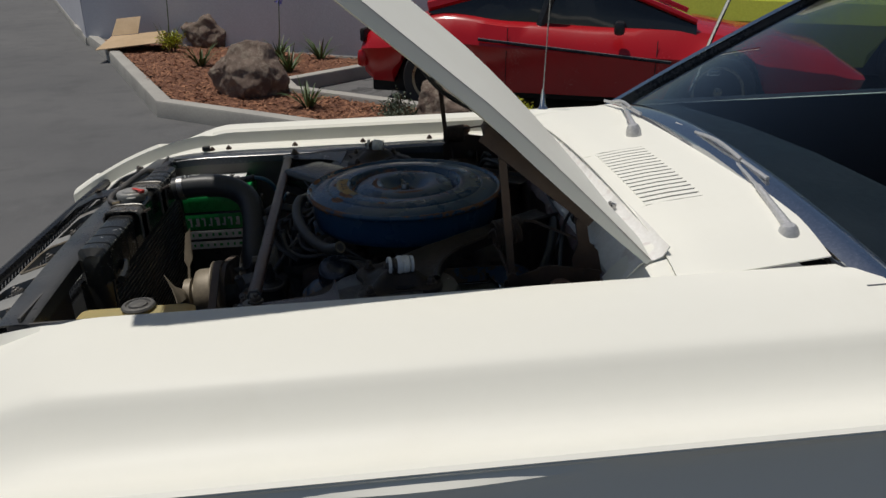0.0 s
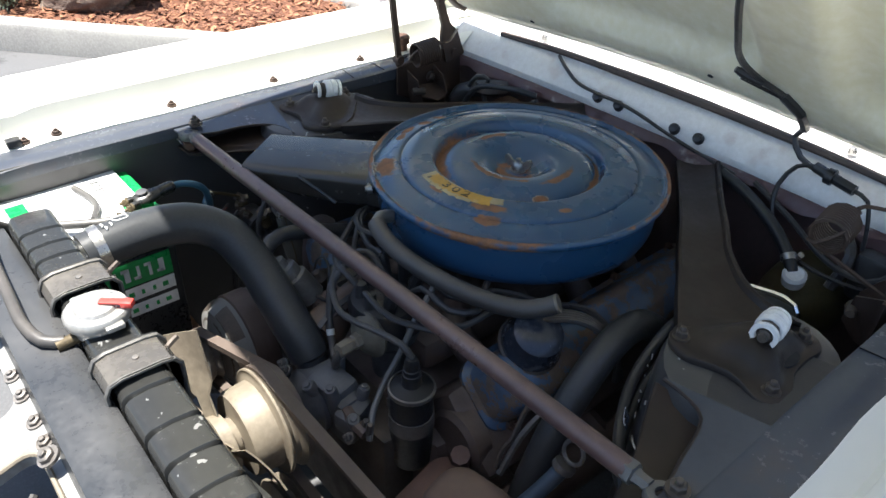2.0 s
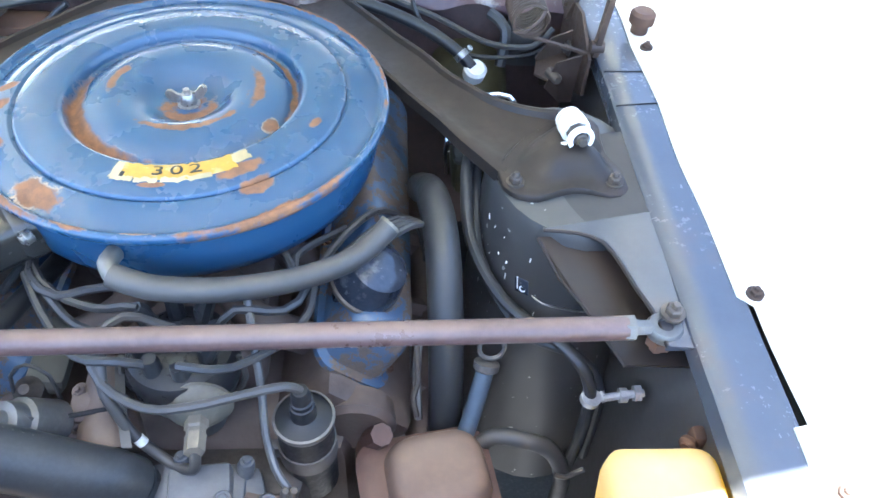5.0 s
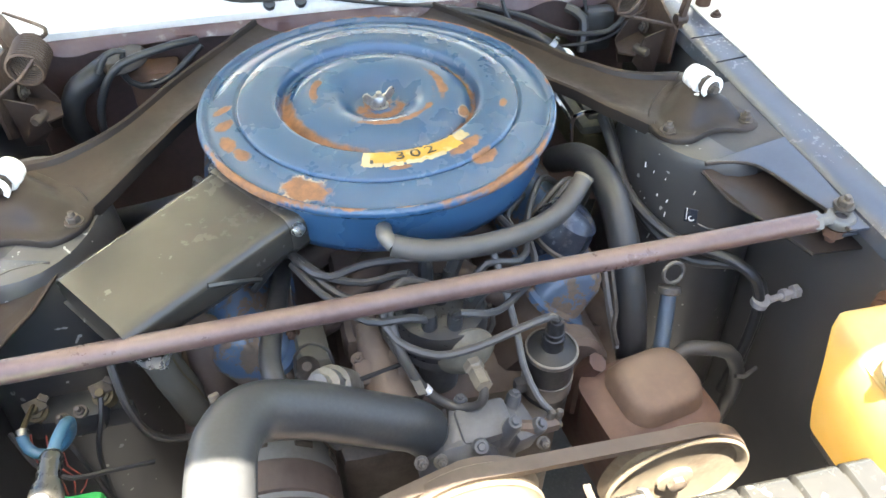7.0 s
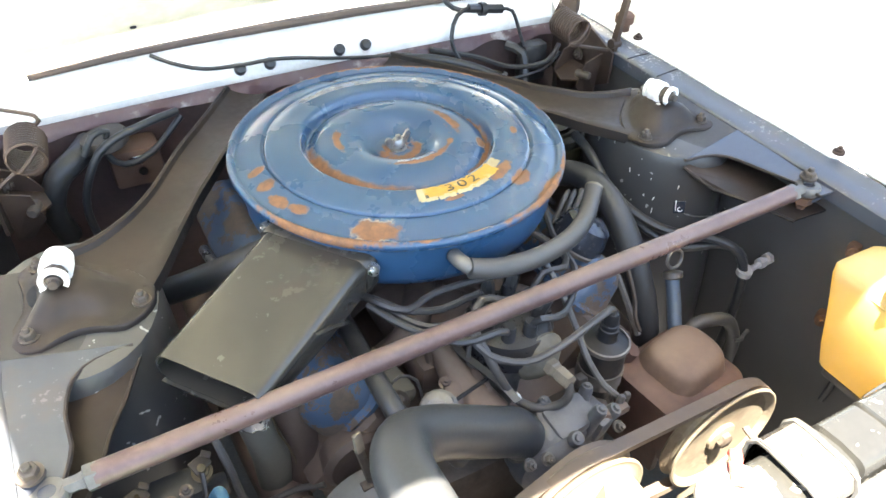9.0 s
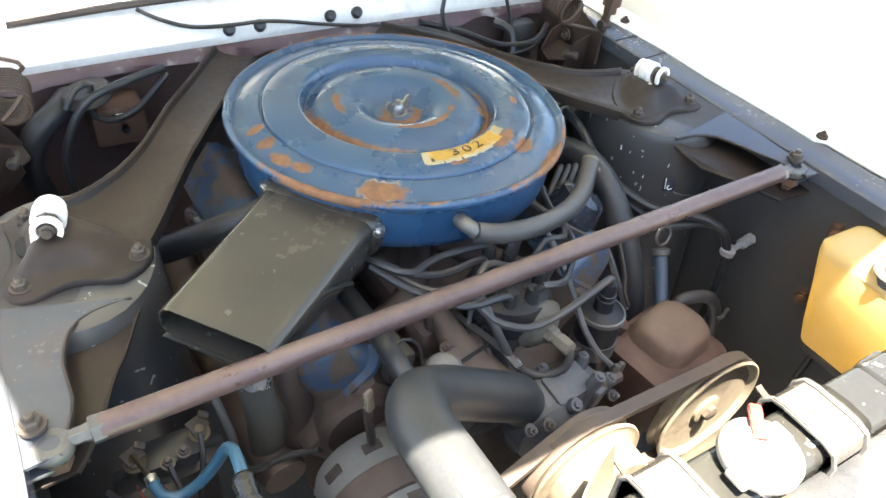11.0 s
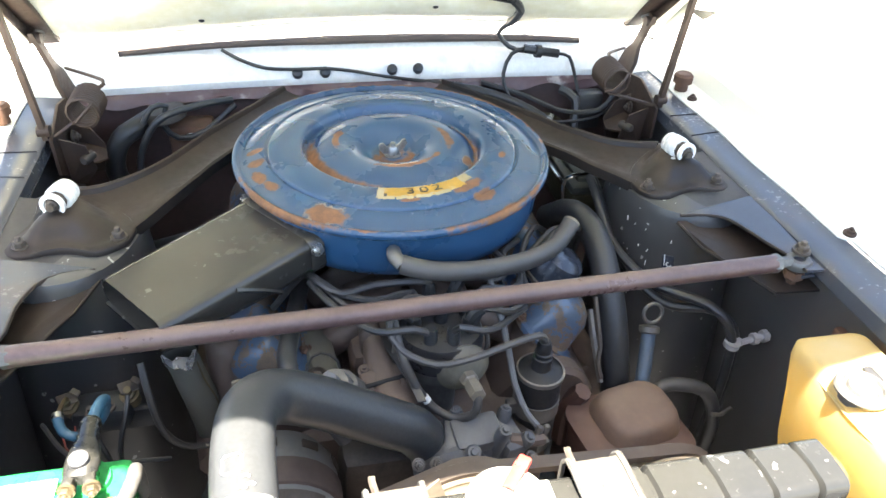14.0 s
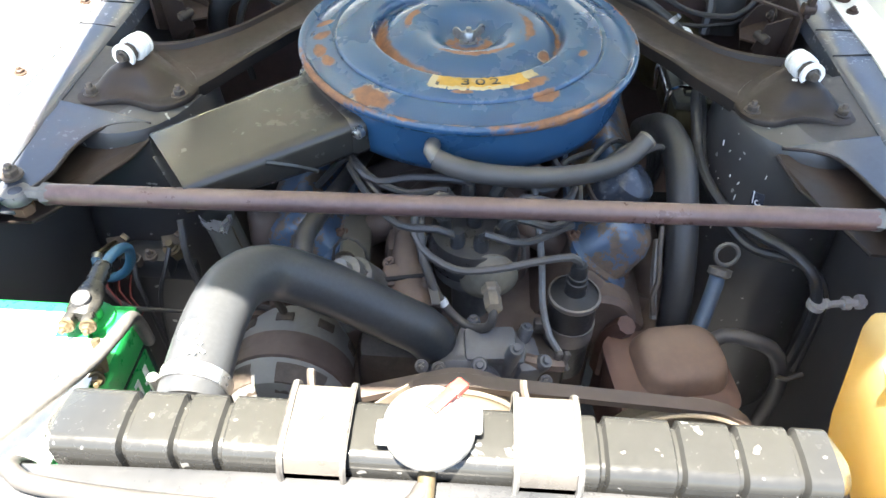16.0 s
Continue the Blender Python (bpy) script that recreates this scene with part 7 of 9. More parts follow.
plate(bm, [(BX0 + 0.008, BY0 + 0.010, 0.8282), (BX1 - 0.006, BY0 + 0.010, 0.8282), (BX1 - 0.006, -0.432, 0.8282), (-0.352, -0.432, 0.8282), (-0.352, -0.404, 0.8282), (BX0 + 0.008, -0.404, 0.8282)], 0.0022)
part("top_label", bm, LABEL, blid, "white sticker on the lid")
for i in range(7):
    bm = bmesh.new()
    box(bm, (cx - 0.062 + 0.006 * i, cy + 0.046, 0.8288), (0.003 if i % 2 else 0.0018, 0.012, 0.0006))
    part("label_bar", bm, INK, blid)
bm = bmesh.new()
box(bm, (cx - 0.03, cy - 0.065, 0.8288), (0.05, 0.025, 0.0008))
part("label_field", bm, GREEN, blid)
for nx, mat, z, h in ((1, GREEN, 0.752, 0.040), (1, LABEL, 0.718, 0.022), (1, LABEL, 0.690, 0.020)):
    bm = bmesh.new()
    box(bm, (BX1 - 0.0025, cy, z), (0.002, BY1 - BY0 - 0.03, h), 0.0006)
    lab = part("side_label", bm, mat, case)
    for i in range(9):
        bm = bmesh.new()
        y = BY1 - 0.030 - 0.0165 * i
        box(bm, (BX1 - 0.0012, y, z), (0.0008, 0.0045 if i % 3 else 0.008, h * (0.55 if h > 0.03 else 0.35)), 0.0002)
        if h > 0.03:
            box(bm, (BX1 - 0.0012, y - 0.003, z + h * (0.22 if i % 2 else -0.2)), (0.0008, 0.009, 0.005), 0.0002)
        part("label_bar", bm, LABEL if mat is GREEN else GREEN, case)
tp = Vector((-0.329, -0.405, 0.815))
bm = bmesh.new()
lathe(bm, tp, (0, 0, 1), [(0.020, 0.004), (0.019, 0.010), (0.010, 0.011), (0.0095, 0.028), (0, 0.028)], 18)
part("terminal_post", bm, GREEN, bat)
bm = bmesh.new()
rings = []
for y, w, h, z in ((-0.016, 0.0115, 0.006, 0.028), (-0.010, 0.0140, 0.0085, 0.029), (0.0, 0.0145, 0.009, 0.030), (0.012, 0.0125, 0.009, 0.032), (0.021, 0.0085, 0.008, 0.034), (0.024, 0.0095, 0.009, 0.0345), (0.027, 0.0085, 0.008, 0.035), (0.030, 0.0095, 0.009, 0.0355), (0.033, 0.0085, 0.008, 0.036), (0.036, 0.0095, 0.009, 0.0365), (0.040, 0.0080, 0.008, 0.037), (0.042, 0.0060, 0.006, 0.037)):
    rings.append([tp + Vector((0.0005 + 0.06 * y + w * math.cos(math.tau * k / 20), y, z + h * math.sin(math.tau * k / 20))) for k in range(20)])
loft(bm, rings)
for x in (-0.010, 0.011):
    box(bm, tp + Vector((x * 0.8, -0.017, 0.026)), (0.010, 0.014, 0.014), 0.003, (0, 0, x * 500))
tclamp = part("terminal_clamp", bm, surface("smoky_plastic", (0.016, 0.016, 0.014), (0.030, 0.029, 0.025), 0.32, 0, 30, 120, 0.2), bat, "smoky grey moulded terminal boot")
bm = bmesh.new()
lathe(bm, tp + Vector((0, -0.003, 0.036)), (0, -0.1, 1), [(0.0085, 0), (0.0083, 0.0050), (0.0075, 0.0058), (0, 0.006)], 24)
part("lead_post", bm, surface("dull_lead", (0.075, 0.075, 0.08), (0.115, 0.115, 0.115), 0.55, 0.3, 60, 200, 0.15), tclamp, "scratched lead post")
for x in (-0.011, 0.013):
    bm = bmesh.new()
    nut(bm, tp + Vector((x * 0.8, -0.024, 0.026)), (0.2 if x > 0 else -0.1, -1, 0.1), 0.0050, 0.006)
    part("clamp_bolt", bm, BRASS, tclamp, "corroded brass clamp bolt")
bm = bmesh.new()
tube(bm, [tp + Vector((0.003, 0.038, 0.037)), (-0.3245, -0.352, 0.852), (-0.3235, -0.334, 0.845), (-0.326, -0.320, 0.830), (-0.335, -0.312, 0.803), (-0.350, -0.309, 0.782), (-0.368, -0.307, 0.772), (-0.380, -0.302, 0.777), (-0.384, -0.293, 0.788)], 0.0050, 12, step=0.006)
part("blue_cable", bm, BLUEWIRE, bat, "blue battery cable")
bm = bmesh.new()
tube(bm, [(-0.3835, -0.295, 0.786), (-0.3845, -0.288, 0.787)], 0.0056, 10, smooth=False)
part("cable_ferrule", bm, STEEL, bat)
bm = bmesh.new()
tube(bm, [(-0.3845, -0.288, 0.787), (-0.388, -0.265, 0.775), (-0.392, -0.240, 0.760)], 0.0026, 6)
part("cable_lug", bm, BRASS, bat)
bm = bmesh.new()
tube(bm, [(-0.293, -0.394, 0.78), (-0.290, -0.401, 0.812), (-0.287, -0.412, 0.836), (-0.284, -0.432, 0.848), (-0.290, -0.455, 0.848), (-0.300, -0.474, 0.845), (-0.320, -0.508, 0.844), (-0.337, -0.538, 0.844), (-0.358, -0.572, 0.840), (-0.372, -0.600, 0.815), (-0.376, -0.61, 0.76)], 0.0062, 12, step=0.008)
part("ground_cable", bm, GREYPAINT, bat, "pale grey ground cable bent over the lid")
bm = bmesh.new()
tube(bm, [(-0.330, -0.478, 0.8355), (-0.365, -0.462, 0.8345), (-0.40, -0.462, 0.8335), (-0.44, -0.470, 0.8325)], 0.0045, 8)
part("thin_cable", bm, GREYPAINT, bat)
bm = bmesh.new()
tube(bm, [(-0.297, -0.462, 0.822), (-0.298, -0.455, 0.838), (-0.301, -0.450, 0.850)], 0.0042, 8, smooth=False)
box(bm, (-0.304, -0.462, 0.826), (0.016, 0.012, 0.012), 0.003, (0, 20, 30))
nut(bm, (-0.299, -0.472, 0.824), (0.4, -0.8, 0.3), 0.0048, 0.007)
part("second_terminal", bm, BRASS, bat, "corroded second terminal")
bm = bmesh.new()
box(bm, (cx, cy, 0.586), (0.20, 0.24, 0.012), 0.003)
box(bm, (-0.45, cy, 0.572), (0.10, 0.05, 0.03), 0.003)
solo("battery_tray", bm, RUSTY, "rusty steel battery tray", "tray")

# radiator with its cap
rad = thing("radiator", "black painted brass radiator with ribbed top tank", "radiator", (0, -0.565, 0.36))
bm = bmesh.new()
rings = []
RX = 0.272
steps = [-RX, -RX + 0.012]
for x in (-0.212, -0.177, -0.147):
    steps += [x - 0.0034, x - 0.0012, x, x + 0.0012, x + 0.0034]
stp = sorted(set(steps + [-0.105, -0.06, 0.0, 0.06, 0.085] + [v for x in (0.107, 0.157, 0.197, 0.236) for v in (x - 0.0034, x - 0.0012, x, x + 0.0012, x + 0.0034)] + [RX - 0.012, RX]))
ribs = (-0.212, -0.177, -0.147, 0.107, 0.157, 0.197, 0.236)
for x in stp:
    dent = 0.0035 if any(abs(x - r) < 0.002 for r in ribs) else 0.0
    end = 0.010 if abs(abs(x) - RX) < 1e-6 else 0.0
    top, back, front, low = 0.912 - dent - end - 0.02 * x * x, -0.534 - dent - end, -0.584 + dent + end, 0.845
    h = 0.010
    arc = [(h * (1 - math.cos(q * math.pi / 10)), h * (1 - math.sin(q * math.pi / 10))) for q in range(6)]
    wave = 0.0010 * noise.noise(Vector((x * 22, 3, 1)))
    rings.append([(x, back, low)] + [(x, back - a, top - b + wave) for a, b in arc] + [(x, (back + front) / 2, top + wave + 0.0012)] + [(x, front + a, top - b + wave) for a, b in reversed(arc)] + [(x, front, low)])
loft(bm, rings)
part("top_tank", bm, TANK, rad, "satin black ribbed top tank", flat=42)
bm = bmesh.new()
box(bm, (0, -0.562, 0.62), (0.51, 0.045, 0.45), 0.002)
part("core", bm, DARK, rad)
for i in range(46):
    bm = bmesh.new()
    box(bm, (0, -0.562, 0.405 + 0.0094 * i), (0.512, 0.050, 0.0016))
    part("fin", bm, DULLSTEEL, rad)
bm = bmesh.new()
box(bm, (0, -0.560, 0.372), (0.53, 0.06, 0.06), 0.012)
for s in (1, -1):
    box(bm, (s * 0.262, -0.560, 0.62), (0.016, 0.055, 0.46), 0.003)
part("side_frame", bm, TANK, rad)
for x in (-0.083, 0.070):
    bm = bmesh.new()
    prof = [(-0.524, 0.86), (-0.524, 0.908), (-0.530, 0.9165), (-0.540, 0.9185), (-0.575, 0.9185), (-0.586, 0.915), (-0.5905, 0.906), (-0.5905, 0.880), (-0.600, 0.876)]
    rows = [[(x + dx, y, z + dz) for y, z in prof] for dx, dz in ((-0.022, 0.004), (-0.020, 0.0005), (-0.017, 0), (0.017, 0), (0.020, 0.0005), (0.022, 0.004))]
    sheet(bm, rows, 0.0025, (0, 0, -1))
    clampb = part("bracket", bm, surface("worn_pale_bracket", (0.085, 0.080, 0.074), (0.13, 0.12, 0.105), 0.30, 0.3, 14, 150, 0.15, dust=(0.17, 0.15, 0.12), dusty=0.4), rad, "worn pale radiator strap")
    for dx in (-0.0205, 0.0205):
        bm = bmesh.new()
        tube(bm, [(x + dx, y - (0.001 if y < -0.55 else -0.001), z + 0.001) for y, z in prof[:-1]], 0.0024, 6, smooth=False)
        part("bracket_rim", bm, GREYPAINT, clampb)
    bm = bmesh.new()
    lathe(bm, (x, -0.556, 0.9185), (0, 0, 1), [(0.0035, 0), (0.003, 0.0015), (0, 0.002)], 10)
    part("rivet", bm, DULLSTEEL, clampb)
    bm = bmesh.new()
    tube(bm, [(x - 0.012, -0.524, 0.905), (x - 0.014, -0.516, 0.909), (x - 0.014, -0.512, 0.911)], 0.003, 6)
    part("bracket_tab", bm, GRIMY, clampb)
    bm = bmesh.new()
    lathe(bm, (x, -0.594, 0.886), (0, -1, 0.2), [(0.006, 0), (0.005, 0.005), (0, 0.006)], 8)
    part("bracket_screw", bm, DULLSTEEL, clampb)
rc = Vector((-0.008, -0.562, 0.914))
bm = bmesh.new()
lathe(bm, rc, (0, 0, 1), [(0.024, -0.008), (0.024, 0.004), (0.0295, 0.004), (0.0305, 0.006), (0.0305, 0.013), (0.0285, 0.0155), (0.020, 0.016), (0.018, 0.019), (0.008, 0.020), (0, 0.020)], 32)
box(bm, rc + Vector((0.029, 0.006, 0.009)), (0.012, 0.018, 0.006), 0.002)
box(bm, rc + Vector((-0.029, -0.006, 0.009)), (0.012, 0.018, 0.006), 0.002)
rcap = part("cap", bm, surface("pale_zinc_cap", (0.40, 0.395, 0.375), (0.30, 0.29, 0.27), 0.38, 0.5, 20, 160, 0.1), rad, "bright steel pressure cap")
bm = bmesh.new()
sheet(bm, [[Vector((-0.019, -0.571, z + 0.916)) + Vector((0.64, 0.77, 0)) * u + Vector((0.77, -0.64, 0)) * w for u in (0.018, 0.023, 0.028, 0.033, 0.038, 0.043)] for w, z in ((-0.0050, 0.0195), (0.0, 0.0215), (0.0045, 0.0205))], 0.0015)
box(bm, (0.0095, -0.5375, 0.934), (0.010, 0.012, 0.007), 0.002, (0, 0, -40))
part("red_tag", bm, REDTAG, rcap, "red plastic tag on the cap")
bm = bmesh.new()
lathe(bm, (-0.008, -0.592, 0.904), (0, -1, -0.1), [(0.006, -0.012), (0.006, 0.012)], 10)
part("overflow_spout", bm, BRASS, rad)
bm = bmesh.new()
tube(bm, [(-0.010, -0.596, 0.904), (-0.020, -0.612, 0.906), (-0.055, -0.620, 0.907), (-0.12, -0.618, 0.905), (-0.20, -0.614, 0.903), (-0.27, -0.605, 0.900), (-0.292, -0.585, 0.885), (-0.295, -0.57, 0.82), (-0.296, -0.565, 0.6)], 0.0062, 10)
solo("overflow_hose", bm, OLDRUBBER, "grey overflow hose along the radiator tank", "hose")
bm = bmesh.new()
lathe(bm, (-0.190, -0.536, 0.872), (0.0, 1, 0.12), [(0.022, -0.01), (0.022, 0.030)], 20)
part("inlet_neck", bm, TANK, rad)
bm = bmesh.new()
tube(bm, [(0.20, -0.53, 0.858), (0.23, -0.522, 0.852), (0.262, -0.520, 0.850)], 0.0075, 8)
part("side_pipe", bm, TANK, rad)
# top hose
bm = bmesh.new()
tube(bm, [(-0.190, -0.526, 0.874), (-0.192, -0.49, 0.878), (-0.193, -0.44, 0.878), (-0.189, -0.394, 0.869), (-0.170, -0.360, 0.849), (-0.132, -0.345, 0.820), (-0.090, -0.341, 0.790), (-0.054, -0.340, 0.766), (-0.032, -0.338, 0.750), (-0.020, -0.336, 0.732)], 0.0262, 24, step=0.008)
th = solo("top_radiator_hose", bm, HOSE, "fat black radiator hose curving back to the engine", "hose")
bm = bmesh.new()
clamp_band(bm, (-0.191, -0.508, 0.8765), (0, 1, 0.1), 0.0266, 0.012)
part("hose_clamp", bm, STEEL, th)
# white maker's marks printed on the sunlit length: a rounded frame and three bars
bm = bmesh.new()
ring = [(-0.1985 + 0.0075 * x, -0.4760 + 0.0085 * y) for x, y in ((-1, -0.7), (-0.7, -1), (0.7, -1), (1, -0.7), (1, 0.7), (0.7, 1), (-0.7, 1), (-1, 0.7), (-1, -0.7))]
on_hose = lambda x, y: (x, y, 0.8784 + math.sqrt(0.0268 ** 2 - (x + 0.1925) ** 2))
tube(bm, [on_hose(x, y) for x, y in ring], 0.0010, 5, smooth=False)
part("printed_mark", bm, WHITEINK, th)
for x, y, l in ((-0.1880, -0.490, 0.006), (-0.1905, -0.500, 0.007), (-0.1840, -0.497, 0.005)):
    bm = bmesh.new()
    tube(bm, [on_hose(x - l * 0.5, y), on_hose(x, y + 0.0015), on_hose(x + l * 0.5, y)], 0.0012, 5)
    part("printed_mark", bm, WHITEINK, th)
for i in range(13):
    bm = bmesh.new()
    t = i / 12
    c = Vector((-0.140 + 0.075 * t, -0.3340, 0.8500 - 0.053 * t))
    box(bm, c + Vector((0.004, 0.006, 0.0002)), (0.0014, 0.0005, 0.0004), 0, (0, 28, 0))
    part("printed_mark", bm, GREYPAINT, th)

# fan, pulleys, belts, alternator
def pulley(name, at, r, label, dish, bolts=True):
    t = thing(name, label, "pulley", at)
    bm = bmesh.new()
    lathe(bm, at, (0, -1, 0), [(r * 0.6, -0.012), (r * 0.985, -0.012), (r, -0.010), (r * 0.90, -0.004), (r * 0.90, 0.002), (r, 0.008), (r * 1.0, 0.0105), (r * 0.975, 0.0115), (r * 0.93, 0.0105)] + [(r * k, h) for k, h in dish], 56)
    part("rim", bm, TAN, t, flat=40)
    for k in range(3 if bolts else 0):
        a = math.tau * k / 3 + 0.4
        bm = bmesh.new()
        nut(bm, Vector(at) + Vector((r * 0.24 * math.cos(a), -dish[-2][1], r * 0.30 * math.sin(a))), (0, -1, 0), 0.0055, 0.006)
        part("pulley_bolt", bm, GRIMY, t)
    return t


PL, PR = Vector((0.012, -0.412, 0.695)), Vector((0.248, -0.392, 0.634))
pulley("fan_pulley", PL, 0.070, "dusty tan fan pulley in front of the engine", [(0.86, 0.012), (0.80, 0.0135), (0.785, 0.040), (0.74, 0.046), (0.40, 0.048), (0.0, 0.048)])
pulley("steering_pulley", PR, 0.084, "dusty tan steering pump pulley", [(0.90, 0.007), (0.87, 0.004), (0.60, 0.003), (0.30, 0.003), (0.0, 0.003)], False)
for nm, prof_, mt in (("hub", [(0.022, 0.002), (0.021, 0.007), (0.016, 0.008), (0, 0.008)], TAN), ("hub_nut", [(0.011, 0.007), (0.011, 0.014), (0.008, 0.016), (0, 0.016)], GRIMY)):
    bm = bmesh.new()
    lathe(bm, PR, (0, -1, 0), prof_, 24 if nm == "hub" else 6)
    part(nm, bm, mt, bpy.data.objects["steering_pulley"])
pulley("crank_pulley", Vector((0.01, -0.402, 0.47)), 0.075, "dusty crank pulley low at the engine front", [(0.88, 0.006), (0.85, 0.001), (0.60, 0.000), (0.0, 0.003)])


def belt(bm, a, ra, b, rb, y0, y1, w=0.013):
    """A belt round two wheels in planes that face the radiator."""
    a2, b2 = Vector((a.x, a.z)), Vector((b.x, b.z))
    d = (b2 - a2).normalized()
    nrm = Vector((-d.y, d.x))
    loop = []
    for k in range(17):
        t = math.pi / 2 + math.pi * k / 16
        loop.append((a2 + (d * math.cos(t) + nrm * math.sin(t)) * ra, y0))
    for k in range(17):
        t = -math.pi / 2 + math.pi * k / 16
        loop.append((b2 + (d * math.cos(t) + nrm * math.sin(t)) * rb, y1))
    rings = []
    for p, y in loop + loop[:1]:
        c = a2 if (p - a2).length < (p - b2).length else b2
        o = (p - c).normalized() * 0.005
        rings.append([(p.x - o.x, y - w / 2, p.y - o.y), (p.x + o.x, y - w / 2 - 0.001, p.y + o.y), (p.x + o.x, y + w / 2 + 0.001, p.y + o.y), (p.x - o.x, y + w / 2, p.y - o.y)])
    loft(bm, rings, caps=False)


DUSTBELT = surface("dusty_belt", (0.085, 0.064, 0.052), (0.135, 0.104, 0.084), 0.6, 0, 14, 120, 0.15)
AL = Vector((-0.180, -0.388, 0.660))
for a, ra, b, rb, y0, y1, lab in ((PL, 0.066, PR, 0.080, -0.409, -0.389, "dusty drive belt to the steering pump"), (PL, 0.060, AL, 0.036, -0.398, -0.414, "dusty drive belt to the alternator")):
    bm = bmesh.new()
    belt(bm, a, ra, b, rb, y0, y1)
    solo("drive_belt", bm, DUSTBELT, lab, "belt", "drive belts")
fan = thing("cooling_fan", "tan dusty bladed cooling fan behind the radiator", "fan", PL + Vector((0, -0.06, -0.02)))
fc = PL + Vector((0, -0.064, -0.0))
bm = bmesh.new()
lathe(bm, PL + Vector((0, -0.046, 0)), (0, -1, 0), [(0.024, 0), (0.026, 0.010), (0.036, 0.012), (0.036, 0.026), (0.024, 0.030), (0.012, 0.036), (0, 0.036)], 24)
part("hub", bm, TAN, fan)
for k in range(4):
    a = math.tau * k / 4 + radians(30)
    e, f = Vector((math.cos(a), 0, math.sin(a))), Vector((-math.sin(a), 0, math.cos(a)))
    bm = bmesh.new()
    rows = []
    for i in range(8):
        r = 0.030 + 0.112 * i / 7
        w = 0.010 if i < 3 else 0.014 + 0.016 * (i - 3) / 4
        tw = 0.004 if i < 3 else 0.012
        rows.append([fc + e * r + f * (w * s) + Vector((0, -tw * s - 0.003 * s * s, 0)) for s in (-1, -0.5, 0, 0.5, 1)])
    sheet(bm, rows, 0.002, (0, 1, 0))
    part("blade", bm, TAN, fan)
ALTCAST = surface("dusty_cast_alloy", (0.185, 0.185, 0.180), (0.225, 0.222, 0.21), 0.6, 0.1, 10, 160, 0.15, dust=(0.2, 0.19, 0.16), dusty=0.4)
alt = thing("alternator", "grey dusty alternator under the radiator hose", "alternator", (-0.183, -0.33, 0.60))
bm = bmesh.new()
lathe(bm, AL, (0, 1, 0), [(0.0, -0.012), (0.030, -0.012), (0.058, -0.004), (0.066, 0.008), (0.068, 0.022)], 30)
part("front_casting", bm, ALTCAST, alt)
bm = bmesh.new()
lathe(bm, AL, (0, 1, 0), [(0.068, 0.022), (0.0705, 0.024), (0.0705, 0.056), (0.068, 0.058)], 36)
part("stator_ring", bm, IRON, alt, "brown laminated ring")
bm = bmesh.new()
lathe(bm, AL, (0, 1, 0), [(0.068, 0.058), (0.067, 0.085), (0.055, 0.105), (0.0, 0.108)], 30)
part("rear_casting", bm, ALTCAST, alt)
# vent slots and windows: solid dark pieces give the shade inside the openings
for k in range(9):
    a = math.tau * (k + 0.35) / 9
    bm = bmesh.new()
    box(bm, AL + Vector((0.0668 * math.cos(a), 0.078, 0.0668 * math.sin(a))), (0.004, 0.011, 0.020), 0.001, (0, -math.degrees(a), 0))
    part("vent_slot", bm, GRIMY, alt)
for k in range(5):
    a = math.tau * (k + 0.25) / 5
    bm = bmesh.new()
    lathe(bm, AL + Vector((0, 0.0055, 0)), (0, 1, 0), [(0.046, -0.013), (0.060, -0.0085), (0.0675, 0.004), (0.0685, 0.010)], 10, math.degrees(a), 48)
    part("vent_window", bm, GRIMY, alt)
bm = bmesh.new()
box(bm, (-0.203, -0.333, 0.836), (0.009, 0.004, 0.022), 0.001, (-12, 0, 20))
adj = part("adjusting_strap", bm, TAN, alt, "bent tan end of the strap")
bm = bmesh.new()
tube(bm, [(-0.203, -0.331, 0.826), (-0.195, -0.318, 0.79), (-0.185, -0.310, 0.735)], 0.0045, 6, smooth=False)
part("strap_arm", bm, GRIMY, adj)
bm = bmesh.new()
lathe(bm, AL + Vector((0, -0.026, 0)), (0, -1, 0), [(0.034, -0.012), (0.040, -0.008), (0.034, 0.0), (0.040, 0.010), (0.030, 0.014), (0.012, 0.018), (0, 0.02)], 24)
part("pulley", bm, DULLSTEEL, alt)
bm = bmesh.new()
box(bm, AL + Vector((0.04, 0.03, -0.075)), (0.09, 0.03, 0.03), 0.006)
part("pivot_bracket", bm, IRON, alt)

# washer bottle
wb = thing("washer_bottle", "amber translucent washer bottle with a grey cap by the fender", "washer bottle", (0.415, -0.455, 0.70))
bm = bmesh.new()
rings = []
for z, x0, x1, y0, y1, r in ((0.704, 0.388, 0.440, -0.500, -0.408, 0.012), (0.709, 0.378, 0.448, -0.512, -0.398, 0.016), (0.735, 0.374, 0.456, -0.528, -0.392, 0.016), (0.79, 0.372, 0.462, -0.545, -0.380, 0.016), (0.832, 0.3705, 0.464, -0.553, -0.369, 0.016), (0.844, 0.374, 0.463, -0.552, -0.367, 0.015), (0.850, 0.381, 0.457, -0.546, -0.374, 0.012), (0.851, 0.390, 0.450, -0.536, -0.384, 0.010)):
    rings.append([((x0 + x1) / 2 + x, (y0 + y1) / 2 + y, z - 0.02 * ((x0 + x1) / 2 + x - 0.41) * (1 if z > 0.8 else 0)) for x, y in rounded(x1 - x0, y1 - y0, r, 4)])
loft(bm, rings)
part("bottle", bm, BOTTLE, wb, flat=50)
bm = bmesh.new()
